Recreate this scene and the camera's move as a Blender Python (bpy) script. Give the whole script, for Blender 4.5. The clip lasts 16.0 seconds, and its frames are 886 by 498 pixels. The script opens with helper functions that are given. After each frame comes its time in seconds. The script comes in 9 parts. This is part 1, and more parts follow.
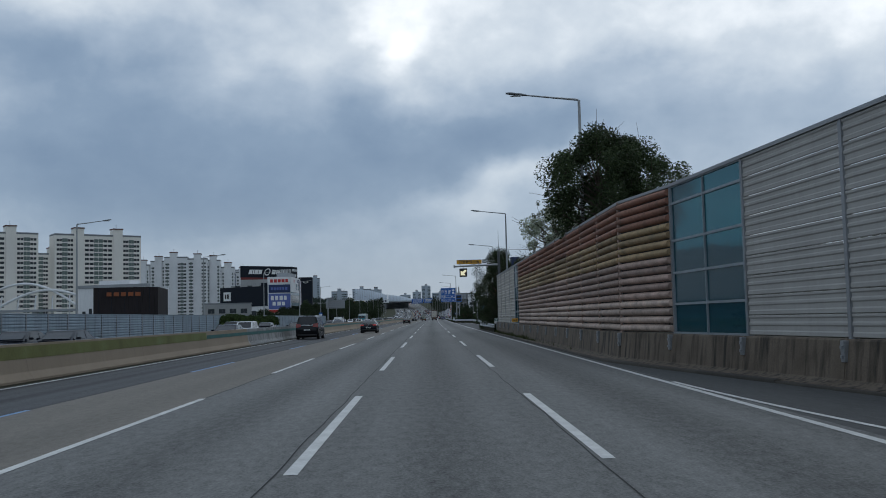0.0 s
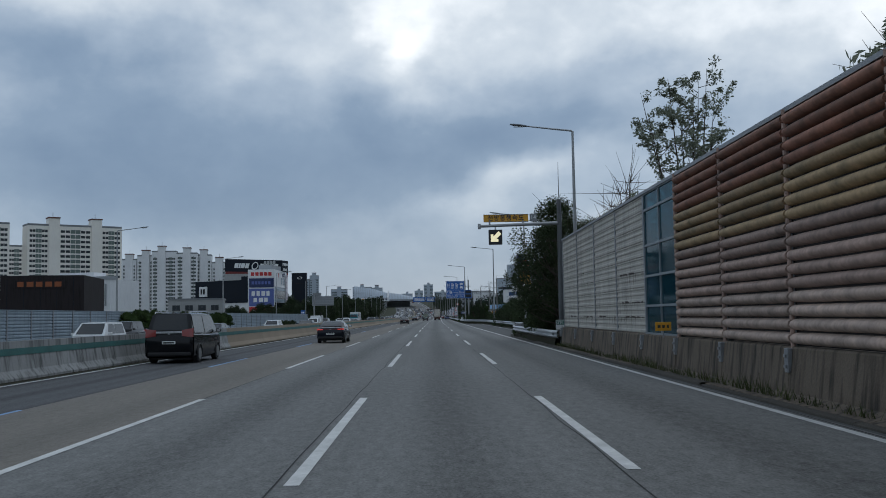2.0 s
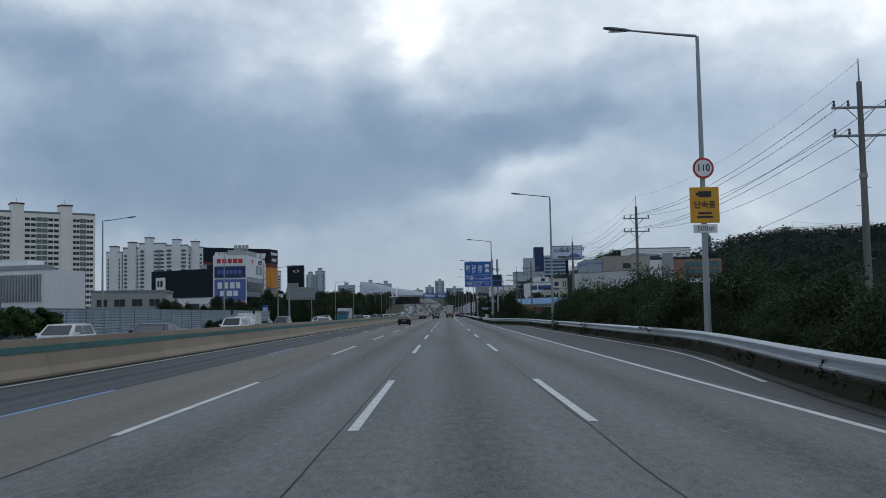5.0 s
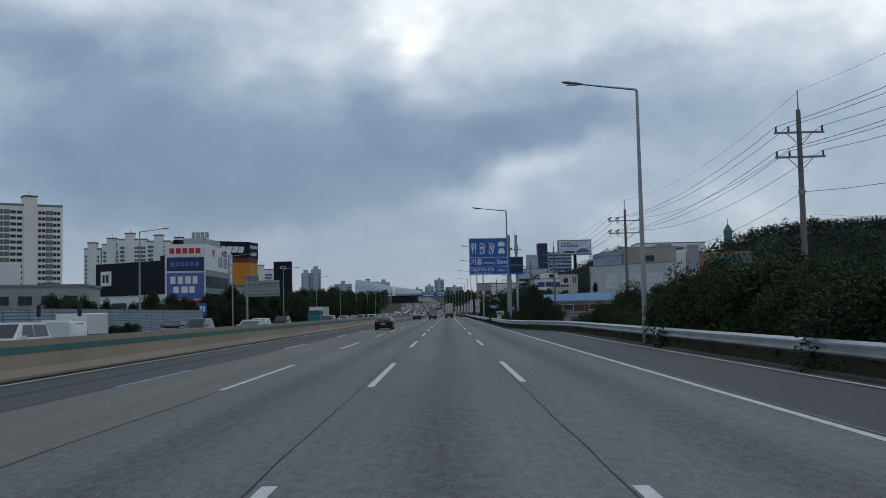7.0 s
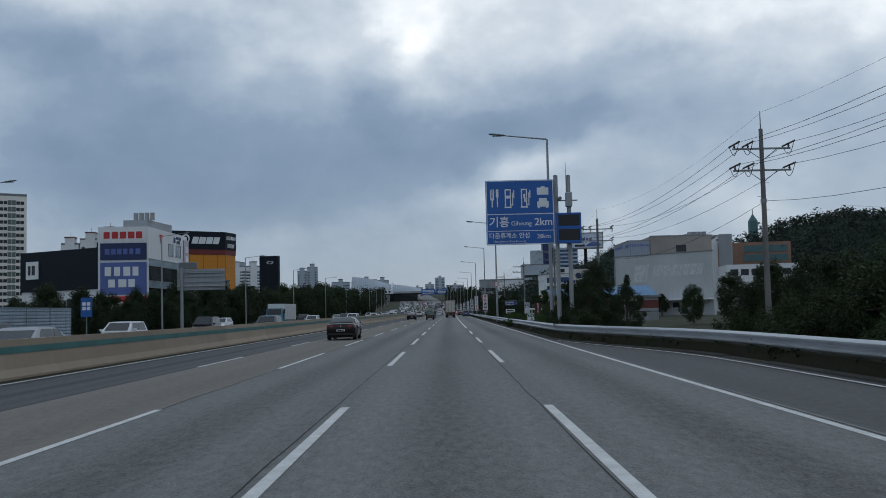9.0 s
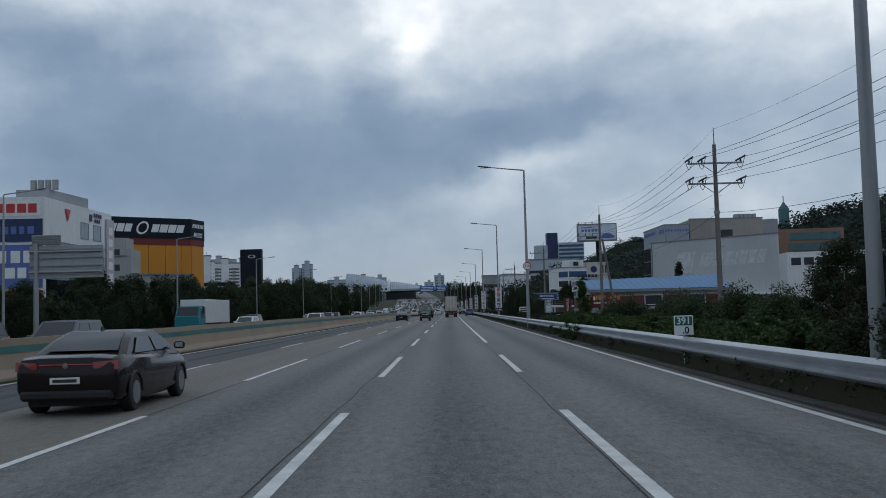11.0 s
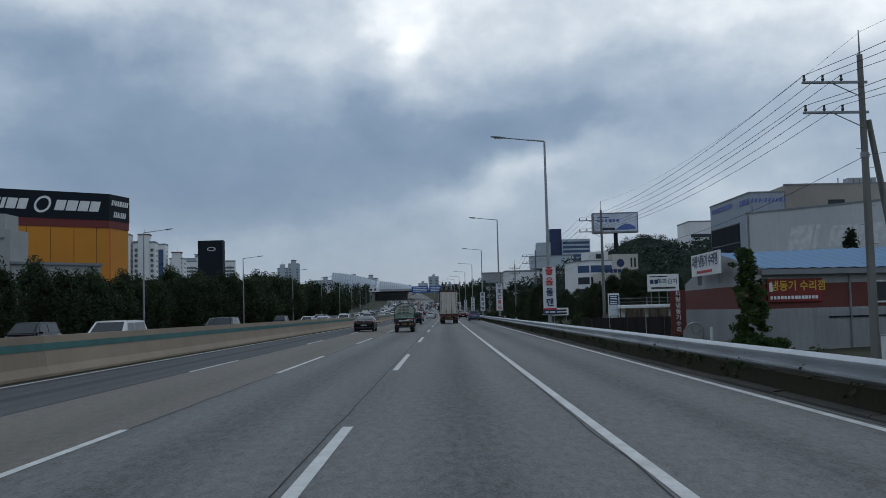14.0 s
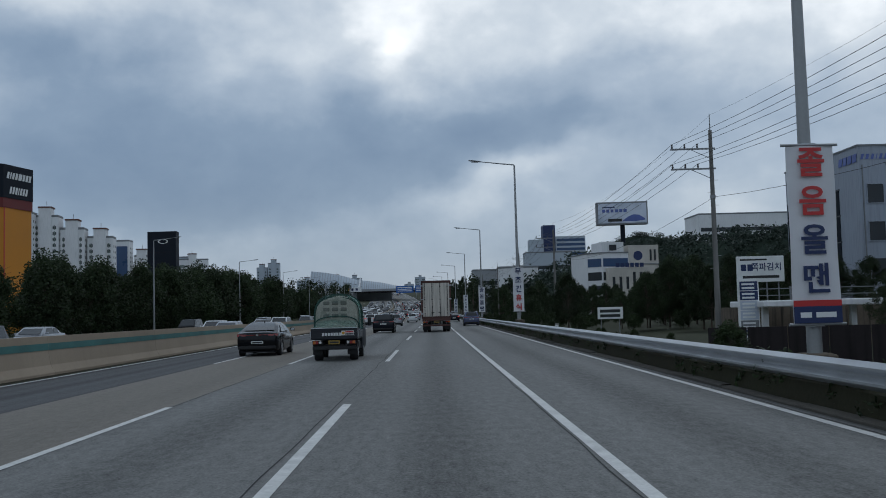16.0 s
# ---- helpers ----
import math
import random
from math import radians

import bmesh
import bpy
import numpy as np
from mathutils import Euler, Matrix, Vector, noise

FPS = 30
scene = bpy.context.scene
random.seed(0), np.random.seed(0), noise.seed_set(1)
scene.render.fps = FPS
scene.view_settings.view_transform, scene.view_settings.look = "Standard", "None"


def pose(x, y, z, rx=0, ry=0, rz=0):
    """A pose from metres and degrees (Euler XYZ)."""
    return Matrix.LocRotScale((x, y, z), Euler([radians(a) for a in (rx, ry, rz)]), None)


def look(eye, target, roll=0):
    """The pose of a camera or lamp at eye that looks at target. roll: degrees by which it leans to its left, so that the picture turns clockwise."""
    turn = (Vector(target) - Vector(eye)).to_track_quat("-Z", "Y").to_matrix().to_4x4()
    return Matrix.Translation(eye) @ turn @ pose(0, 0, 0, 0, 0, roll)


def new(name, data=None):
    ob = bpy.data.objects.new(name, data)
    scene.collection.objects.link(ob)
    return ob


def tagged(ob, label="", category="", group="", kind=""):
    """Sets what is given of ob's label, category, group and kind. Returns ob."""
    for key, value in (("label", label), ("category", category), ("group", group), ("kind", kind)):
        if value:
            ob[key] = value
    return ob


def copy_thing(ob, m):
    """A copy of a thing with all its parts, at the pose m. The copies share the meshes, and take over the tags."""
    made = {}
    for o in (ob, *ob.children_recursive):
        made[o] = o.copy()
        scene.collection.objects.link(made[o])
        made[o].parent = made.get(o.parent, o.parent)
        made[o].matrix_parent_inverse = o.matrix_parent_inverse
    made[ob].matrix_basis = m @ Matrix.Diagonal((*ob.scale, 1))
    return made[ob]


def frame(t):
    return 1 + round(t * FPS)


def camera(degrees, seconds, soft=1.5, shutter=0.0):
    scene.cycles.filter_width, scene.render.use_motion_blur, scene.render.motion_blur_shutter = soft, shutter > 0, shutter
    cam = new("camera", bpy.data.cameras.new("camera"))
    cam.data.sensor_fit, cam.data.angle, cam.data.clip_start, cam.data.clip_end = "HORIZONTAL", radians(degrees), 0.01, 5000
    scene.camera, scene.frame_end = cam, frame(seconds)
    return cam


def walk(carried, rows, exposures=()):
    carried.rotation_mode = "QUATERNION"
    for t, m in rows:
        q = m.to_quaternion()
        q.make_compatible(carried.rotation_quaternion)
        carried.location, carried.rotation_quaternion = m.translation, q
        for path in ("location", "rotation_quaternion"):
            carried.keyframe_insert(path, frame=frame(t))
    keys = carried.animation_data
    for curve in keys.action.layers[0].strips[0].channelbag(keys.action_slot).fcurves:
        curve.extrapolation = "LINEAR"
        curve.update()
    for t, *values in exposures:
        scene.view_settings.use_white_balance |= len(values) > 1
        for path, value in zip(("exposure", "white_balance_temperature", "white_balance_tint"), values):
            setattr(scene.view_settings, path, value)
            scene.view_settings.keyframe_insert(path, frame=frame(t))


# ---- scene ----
from math import sin, cos, pi, sqrt, atan2, exp

cam = camera(49.5, 16.0, soft=0.95)
PATH = [
    (0, -0.222, 42.13, 1.68, 94.009, 1.390, -0.947),
    (0.5, -0.185, 53.09, 1.68, 94.067, 1.458, -0.854),
    (1, -0.182, 64.21, 1.68, 94.136, 1.454, -0.773),
    (1.5, -0.230, 75.20, 1.68, 94.087, 1.165, -0.757),
    (2, -0.253, 86.09, 1.68, 93.975, 0.998, -0.820),
    (2.5, -0.290, 96.66, 1.68, 93.900, 1.298, -1.021),
    (3, -0.356, 107.45, 1.68, 93.829, 0.959, -0.627),
    (3.5, -0.368, 118.01, 1.68, 93.831, 0.943, -0.145),
    (4, -0.335, 128.76, 1.68, 93.762, 1.044, -0.027),
    (6.5, 0.300, 182.10, 1.68, 93.908, 1.276, -0.357),
    (7, 0.449, 192.27, 1.68, 93.781, 1.285, -0.144),
    (7.5, 0.583, 202.52, 1.68, 93.766, 1.434, -0.125),
    (8, 0.662, 212.49, 1.68, 93.743, 1.475, -0.177),
    (8.5, 0.715, 222.74, 1.68, 93.780, 1.484, -0.248),
    (9, 0.753, 232.89, 1.68, 93.694, 1.364, -0.093),
    (11.5, 0.953, 287.42, 1.68, 93.594, 1.545, -0.120),
    (12, 0.968, 297.82, 1.68, 93.660, 1.175, -0.215),
    (12.5, 0.960, 308.59, 1.68, 93.617, 1.286, -0.328),
    (13, 1.013, 319.66, 1.68, 93.684, 1.137, -0.293),
    (13.5, 1.067, 331.04, 1.68, 93.637, 1.350, -0.261),
    (14, 1.139, 342.24, 1.68, 93.720, 1.487, -0.444),
    (14.5, 1.251, 353.71, 1.68, 93.816, 1.449, -0.697),
    (15, 1.382, 365.20, 1.68, 93.759, 1.390, -0.979),
    (15.5, 1.546, 376.82, 1.68, 93.762, 1.517, -1.179),
    (16, 1.722, 388.39, 1.68, 93.778, 1.540, -1.229),
]
walk(cam, [(t, pose(x, y, z, rx, ry, rz)) for t, x, y, z, rx, ry, rz in PATH],
     [(0, 0.06), (3, 0.08), (4, 0.18), (4.3, 0.18), (6.3, 0.0), (16, 0.0)])

# ---- daylight: overcast sky with a broad, weak sun ----
world = bpy.data.worlds.new("overcast_sky")
scene.world = world
world.use_nodes = True
wn, wl = world.node_tree.nodes, world.node_tree.links
wn.clear()


def wmath(op, a, b=None, c=None, clamp=False):
    n = wn.new("ShaderNodeMath")
    n.operation, n.use_clamp = op, clamp
    for k, v in enumerate((a, b, c)):
        if v is None:
            continue
        if isinstance(v, (int, float)):
            n.inputs[k].default_value = v
        else:
            wl.new(v, n.inputs[k])
    return n.outputs[0]


def wmix(f, a, b):
    n = wn.new("ShaderNodeMix")
    n.data_type = "RGBA"
    for k, v in ((0, f), (6, a), (7, b)):
        if isinstance(v, (int, float)):
            n.inputs[k].default_value = v
        elif isinstance(v, tuple):
            n.inputs[k].default_value = (*v, 1)
        else:
            wl.new(v, n.inputs[k])
    return n.outputs[2]


SUN_ELEVATION, SUN_ROTATION = radians(52), radians(25)
sky = wn.new("ShaderNodeTexSky")
sky.sky_type, sky.sun_disc = "NISHITA", False
sky.sun_elevation, sky.sun_rotation = SUN_ELEVATION, SUN_ROTATION
coord = wn.new("ShaderNodeTexCoord")
sep = wn.new("ShaderNodeSeparateXYZ")
wl.new(coord.outputs["Generated"], sep.inputs[0])
dx, dy, dz = sep.outputs
az = wmath("ARCTAN2", dx, dy)
el = wmath("ARCSINE", dz)
azel = wn.new("ShaderNodeCombineXYZ")
wl.new(az, azel.inputs[0])
wl.new(el, azel.inputs[1])


def cloud_noise(scale, detail, rough, stretch, off, distort=0.0):
    m = wn.new("ShaderNodeMapping")
    m.inputs["Scale"].default_value = (1, stretch, 1)
    m.inputs["Location"].default_value = off
    wl.new(azel.outputs[0], m.inputs["Vector"])
    n = wn.new("ShaderNodeTexNoise")
    n.inputs["Scale"].default_value = scale
    n.inputs["Detail"].default_value = detail
    n.inputs["Roughness"].default_value = rough
    n.inputs["Distortion"].default_value = distort
    wl.new(m.outputs[0], n.inputs["Vector"])
    return n.outputs["Fac"]


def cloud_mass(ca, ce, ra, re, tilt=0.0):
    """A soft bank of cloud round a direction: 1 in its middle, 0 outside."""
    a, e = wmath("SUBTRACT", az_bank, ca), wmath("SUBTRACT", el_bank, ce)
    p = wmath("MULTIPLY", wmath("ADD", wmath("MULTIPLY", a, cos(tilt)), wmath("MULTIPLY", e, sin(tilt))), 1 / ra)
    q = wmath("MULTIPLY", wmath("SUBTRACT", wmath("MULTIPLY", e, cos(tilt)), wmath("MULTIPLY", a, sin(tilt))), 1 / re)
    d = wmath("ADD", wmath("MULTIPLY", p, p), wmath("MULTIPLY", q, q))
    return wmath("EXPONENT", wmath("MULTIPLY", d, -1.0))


# drifting edges: the direction is pushed about before the banks are laid out
push_a = wmath("SUBTRACT", cloud_noise(6.0, 5.0, 0.52, 1.2, (2.3, 0.4, 1.0)), 0.5)
push_e = wmath("SUBTRACT", cloud_noise(7.0, 5.0, 0.52, 1.2, (7.9, 3.6, 2.0)), 0.5)
az_bank = wmath("ADD", az, wmath("MULTIPLY", push_a, 0.20))
el_bank = wmath("ADD", el, wmath("MULTIPLY", push_e, 0.10))
big = cloud_noise(6.0, 4.0, 0.5, 1.6, (3.1, 1.7, 0), 0.2)
mid = cloud_noise(13.0, 5.0, 0.52, 1.35, (0.4, 5.2, 0), 0.15)
wisp = cloud_noise(30.0, 5.0, 0.55, 1.3, (4.4, 8.2, 0))
cover = wmath("ADD", wmath("MULTIPLY", big, 0.40), wmath("MULTIPLY", mid, 0.36))
cover = wmath("ADD", cover, wmath("MULTIPLY", wisp, 0.09))
cover = wmath("ADD", cover, 0.105)
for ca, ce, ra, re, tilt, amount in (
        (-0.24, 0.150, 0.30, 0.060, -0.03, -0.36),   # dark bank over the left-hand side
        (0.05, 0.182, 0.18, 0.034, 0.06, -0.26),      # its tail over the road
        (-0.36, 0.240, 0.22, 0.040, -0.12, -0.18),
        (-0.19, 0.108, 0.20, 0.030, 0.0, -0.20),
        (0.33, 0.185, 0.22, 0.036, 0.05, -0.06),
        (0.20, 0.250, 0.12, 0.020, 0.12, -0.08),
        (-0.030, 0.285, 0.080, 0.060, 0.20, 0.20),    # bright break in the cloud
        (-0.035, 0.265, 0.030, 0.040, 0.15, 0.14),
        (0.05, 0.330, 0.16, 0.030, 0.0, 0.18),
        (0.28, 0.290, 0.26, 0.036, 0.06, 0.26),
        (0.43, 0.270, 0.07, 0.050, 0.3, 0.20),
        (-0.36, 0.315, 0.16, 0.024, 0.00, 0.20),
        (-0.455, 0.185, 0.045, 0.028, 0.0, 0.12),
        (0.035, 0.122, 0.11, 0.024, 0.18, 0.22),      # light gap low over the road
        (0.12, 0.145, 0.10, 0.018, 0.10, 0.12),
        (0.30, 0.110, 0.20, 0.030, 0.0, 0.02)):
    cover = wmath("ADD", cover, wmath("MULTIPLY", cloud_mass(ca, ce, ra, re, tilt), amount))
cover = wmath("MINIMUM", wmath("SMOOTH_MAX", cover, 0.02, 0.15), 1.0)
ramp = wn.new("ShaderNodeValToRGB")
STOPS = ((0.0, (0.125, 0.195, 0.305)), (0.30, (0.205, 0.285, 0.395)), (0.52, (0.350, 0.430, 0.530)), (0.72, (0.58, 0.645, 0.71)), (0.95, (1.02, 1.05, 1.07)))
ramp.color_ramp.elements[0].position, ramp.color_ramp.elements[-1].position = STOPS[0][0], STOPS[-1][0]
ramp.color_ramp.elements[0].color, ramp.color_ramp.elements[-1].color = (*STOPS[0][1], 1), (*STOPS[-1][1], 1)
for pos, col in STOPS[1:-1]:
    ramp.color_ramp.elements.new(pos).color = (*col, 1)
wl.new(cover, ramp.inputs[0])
haze = wmath("EXPONENT", wmath("MULTIPLY", wmath("MAXIMUM", el, 0.0), -15.0))
clouds = wmix(wmath("MULTIPLY", haze, 0.85), ramp.outputs[0], (0.300, 0.358, 0.428))
# an overcast sky is brighter towards the zenith
high = wmath("SMOOTH_MIN", wmath("MAXIMUM", wmath("MULTIPLY", wmath("SUBTRACT", dz, 0.34), 2.4), 0.0), 1.0, 0.2)
lift = wmath("ADD", 1.0, wmath("MULTIPLY", high, 0.12))
vm = wn.new("ShaderNodeVectorMath")
vm.operation = "SCALE"
wl.new(clouds, vm.inputs[0])
wl.new(lift, vm.inputs["Scale"])
nish = wn.new("ShaderNodeVectorMath")
nish.operation = "SCALE"
wl.new(sky.outputs[0], nish.inputs[0])
nish.inputs["Scale"].default_value = 0.08
mixed = wmix(0.08, vm.outputs[0], nish.outputs[0])
bg = wn.new("ShaderNodeBackground")
wl.new(mixed, bg.inputs[0])
bg.inputs[1].default_value = 1.12
wout = wn.new("ShaderNodeOutputWorld")
wl.new(bg.outputs[0], wout.inputs[0])

sun = new("sun", bpy.data.lights.new("sun", "SUN"))
sun.data.energy, sun.data.angle, sun.data.color = 0.22, radians(30), (1.0, 0.97, 0.93)
sun.matrix_basis = look((0, 0, 50), (-sin(SUN_ROTATION) * cos(SUN_ELEVATION), -cos(SUN_ROTATION) * cos(SUN_ELEVATION), 50 - sin(SUN_ELEVATION)))


# ---- materials ----
def material(name, color, rough=0.8, metal=0.0, fine=40.0, coarse=1.5, vary=0.15, stain=0.2, bump=0.2, bump_scale=None,
             tint=None, streak=0.0, per_object=0.0, island=0.0, coat=0.0, alpha=1.0, spec=0.5):
    """A surface with grain (fine), stains (coarse), optional vertical streaks and variation from piece to piece."""
    m = bpy.data.materials.new(name)
    m.use_nodes = True
    n, l = m.node_tree.nodes, m.node_tree.links
    b = n["Principled BSDF"]
    b.inputs["Roughness"].default_value = rough
    b.inputs["Metallic"].default_value = metal
    b.inputs["Coat Weight"].default_value = coat
    b.inputs["Specular IOR Level"].default_value = spec
    tc = n.new("ShaderNodeTexCoord")
    src = tc.outputs["Object"]

    def noise_tex(scale, detail=4.0, vec=None):
        t = n.new("ShaderNodeTexNoise")
        t.inputs["Scale"].default_value, t.inputs["Detail"].default_value = scale, detail
        l.new(vec or src, t.inputs["Vector"])
        return t.outputs["Fac"]

    def math_(op, a, c):
        t = n.new("ShaderNodeMath")
        t.operation = op
        for k, v in enumerate((a, c)):
            if isinstance(v, (int, float)):
                t.inputs[k].default_value = v
            else:
                l.new(v, t.inputs[k])
        return t.outputs[0]

    g = noise_tex(fine, 3.0)
    s = noise_tex(coarse, 5.0)
    val = math_("ADD", 1.0, math_("MULTIPLY", math_("SUBTRACT", g, 0.5), 2 * vary))
    val = math_("MULTIPLY", val, math_("ADD", 1.0, math_("MULTIPLY", math_("SUBTRACT", s, 0.5), 2.6 * stain)))
    if streak:
        mp = n.new("ShaderNodeMapping")
        mp.inputs["Scale"].default_value = (3.0, 3.0, 0.22)
        l.new(src, mp.inputs["Vector"])
        k = noise_tex(1.6, 6.0, mp.outputs[0])
        k = math_("MULTIPLY", math_("MAXIMUM", math_("SUBTRACT", k, 0.47), 0.0), 5.0 * streak)
        val = math_("MULTIPLY", val, math_("SUBTRACT", 1.0, math_("MINIMUM", k, 0.75)))
    if per_object:
        oi = n.new("ShaderNodeObjectInfo")
        val = math_("MULTIPLY", val, math_("ADD", 1.0 - per_object, math_("MULTIPLY", oi.outputs["Random"], 2 * per_object)))
    if island:
        ge = n.new("ShaderNodeNewGeometry")
        val = math_("MULTIPLY", val, math_("ADD", 1.0 - island, math_("MULTIPLY", ge.outputs["Random Per Island"], 2 * island)))
    base = n.new("ShaderNodeMix")
    base.data_type = "RGBA"
    base.inputs[6].default_value = (*color, 1)
    base.inputs[7].default_value = (*(tint or color), 1)
    l.new(s, base.inputs[0])
    sc = n.new("ShaderNodeVectorMath")
    sc.operation = "SCALE"
    l.new(base.outputs[2], sc.inputs[0])
    l.new(val, sc.inputs["Scale"])
    l.new(sc.outputs[0], b.inputs["Base Color"])
    rr = math_("ADD", rough - 0.1, math_("MULTIPLY", s, 0.2))
    l.new(rr, b.inputs["Roughness"])
    if bump:
        bp = n.new("ShaderNodeBump")
        bp.inputs["Strength"].default_value, bp.inputs["Distance"].default_value = bump, 0.02
        l.new(noise_tex(bump_scale or fine, 4.0), bp.inputs["Height"])
        l.new(bp.outputs[0], b.inputs["Normal"])
    return m


def glass_material(name, color, rough=0.05, alpha=0.35, metal=0.0):
    """Tinted pane: a glossy coat over a body that lets part of the view through."""
    m = bpy.data.materials.new(name)
    m.use_nodes = True
    n, l = m.node_tree.nodes, m.node_tree.links
    b = n["Principled BSDF"]
    b.inputs["Base Color"].default_value = (*color, 1)
    b.inputs["Roughness"].default_value = rough
    b.inputs["Metallic"].default_value = metal
    b.inputs["Alpha"].default_value = alpha
    b.inputs["Specular IOR Level"].default_value = 0.8
    return m


def lamp_material(name, color, strength):
    m = bpy.data.materials.new(name)
    m.use_nodes = True
    b = m.node_tree.nodes["Principled BSDF"]
    b.inputs["Base Color"].default_value = (*color, 1)
    b.inputs["Emission Color"].default_value = (*color, 1)
    b.inputs["Emission Strength"].default_value = strength
    b.inputs["Roughness"].default_value = 0.3
    return m


def road_material(name, color, tracks, period=3.55, offset=0.0, vary=0.3):
    """Worn pavement: aggregate grain, long stains drawn out along the road, polished and dark wheel tracks across a lane."""
    m = bpy.data.materials.new(name)
    m.use_nodes = True
    n, l = m.node_tree.nodes, m.node_tree.links
    b = n["Principled BSDF"]
    tc = n.new("ShaderNodeTexCoord")
    src = tc.outputs["Object"]

    def mth(op, a, c=None):
        t = n.new("ShaderNodeMath")
        t.operation = op
        for k, v in enumerate((a, c)):
            if v is None:
                continue
            if isinstance(v, (int, float)):
                t.inputs[k].default_value = v
            else:
                l.new(v, t.inputs[k])
        return t.outputs[0]

    def tex(scale, detail, stretch):
        mp = n.new("ShaderNodeMapping")
        mp.inputs["Scale"].default_value = stretch
        l.new(src, mp.inputs["Vector"])
        t = n.new("ShaderNodeTexNoise")
        t.inputs["Scale"].default_value, t.inputs["Detail"].default_value = scale, detail
        t.inputs["Roughness"].default_value = 0.6
        l.new(mp.outputs[0], t.inputs["Vector"])
        return t.outputs["Fac"]

    grain = tex(30.0, 3.0, (1, 0.55, 1))
    speck = tex(8.0, 4.0, (1, 0.35, 1))
    long = tex(0.9, 6.0, (1, 0.03, 1))
    patch = tex(0.16, 5.0, (1, 0.25, 1))
    sp = n.new("ShaderNodeSeparateXYZ")
    l.new(src, sp.inputs[0])
    u = mth("SUBTRACT", sp.outputs[0], mth("MULTIPLY", mth("MULTIPLY", sp.outputs[1], sp.outputs[1]), 1.238e-5))
    ph = mth("MULTIPLY", mth("SUBTRACT", u, offset), 2 * pi / period)
    wave = mth("COSINE", ph)
    wave2 = mth("COSINE", mth("MULTIPLY", ph, 2.0))
    val = mth("ADD", 1.0, mth("MULTIPLY", mth("SUBTRACT", grain, 0.5), 4.2 * vary))
    val = mth("ADD", val, mth("MULTIPLY", mth("SUBTRACT", speck, 0.5), 2.8 * vary))
    val = mth("ADD", val, mth("MULTIPLY", mth("SUBTRACT", long, 0.5), 1.6 * vary))
    val = mth("ADD", val, mth("MULTIPLY", mth("SUBTRACT", patch, 0.5), 1.2 * vary))
    oil = mth("POWER", mth("ADD", 0.5, mth("MULTIPLY", wave, 0.5)), 3.0)
    oil = mth("MULTIPLY", oil, mth("ADD", 0.55, mth("MULTIPLY", long, 0.9)))
    val = mth("ADD", val, mth("MULTIPLY", oil, -1.5 * tracks))
    val = mth("ADD", val, mth("MULTIPLY", wave2, tracks * -0.4))
    sc = n.new("ShaderNodeVectorMath")
    sc.operation = "SCALE"
    sc.inputs[0].default_value = color
    l.new(val, sc.inputs["Scale"])
    l.new(sc.outputs[0], b.inputs["Base Color"])
    l.new(mth("ADD", 0.68, mth("MULTIPLY", grain, 0.25)), b.inputs["Roughness"])
    b.inputs["Specular IOR Level"].default_value = 0.4
    bp = n.new("ShaderNodeBump")
    bp.inputs["Strength"].default_value, bp.inputs["Distance"].default_value = 0.5, 0.01
    l.new(tex(55.0, 2.0, (1, 1, 1)), bp.inputs["Height"])
    l.new(bp.outputs[0], b.inputs["Normal"])
    return m


def leaf_material(name, color, tip, through_light=0.15):
    m = bpy.data.materials.new(name)
    m.use_nodes = True
    n, l = m.node_tree.nodes, m.node_tree.links
    b = n["Principled BSDF"]
    ge = n.new("ShaderNodeNewGeometry")
    oi = n.new("ShaderNodeObjectInfo")
    tc = n.new("ShaderNodeTexCoord")
    t = n.new("ShaderNodeTexNoise")
    t.inputs["Scale"].default_value = 0.7
    l.new(tc.outputs["Object"], t.inputs["Vector"])
    mx = n.new("ShaderNodeMix")
    mx.data_type = "RGBA"
    mx.inputs[6].default_value, mx.inputs[7].default_value = (*color, 1), (*tip, 1)
    l.new(ge.outputs["Random Per Island"], mx.inputs[0])
    a = n.new("ShaderNodeMath")
    a.operation = "MULTIPLY_ADD"
    l.new(t.outputs["Fac"], a.inputs[0])
    a.inputs[1].default_value = 1.2
    a.inputs[2].default_value = 0.2
    c = n.new("ShaderNodeMath")
    c.operation = "MULTIPLY_ADD"
    l.new(oi.outputs["Random"], c.inputs[0])
    c.inputs[1].default_value, c.inputs[2].default_value = 0.5, 0.75
    d = n.new("ShaderNodeMath")
    d.operation = "MULTIPLY"
    l.new(a.outputs[0], d.inputs[0])
    l.new(c.outputs[0], d.inputs[1])
    sc = n.new("ShaderNodeVectorMath")
    sc.operation = "SCALE"
    l.new(mx.outputs[2], sc.inputs[0])
    l.new(d.outputs[0], sc.inputs["Scale"])
    l.new(sc.outputs[0], b.inputs["Base Color"])
    b.inputs["Roughness"].default_value = 0.65
    b.inputs["Specular IOR Level"].default_value = 0.2
    tr = n.new("ShaderNodeBsdfTranslucent")
    l.new(sc.outputs[0], tr.inputs["Color"])
    ms = n.new("ShaderNodeMixShader")
    ms.inputs[0].default_value = through_light
    l.new(b.outputs[0], ms.inputs[1])
    l.new(tr.outputs[0], ms.inputs[2])
    l.new(ms.outputs[0], n["Material Output"].inputs["Surface"])
    return m


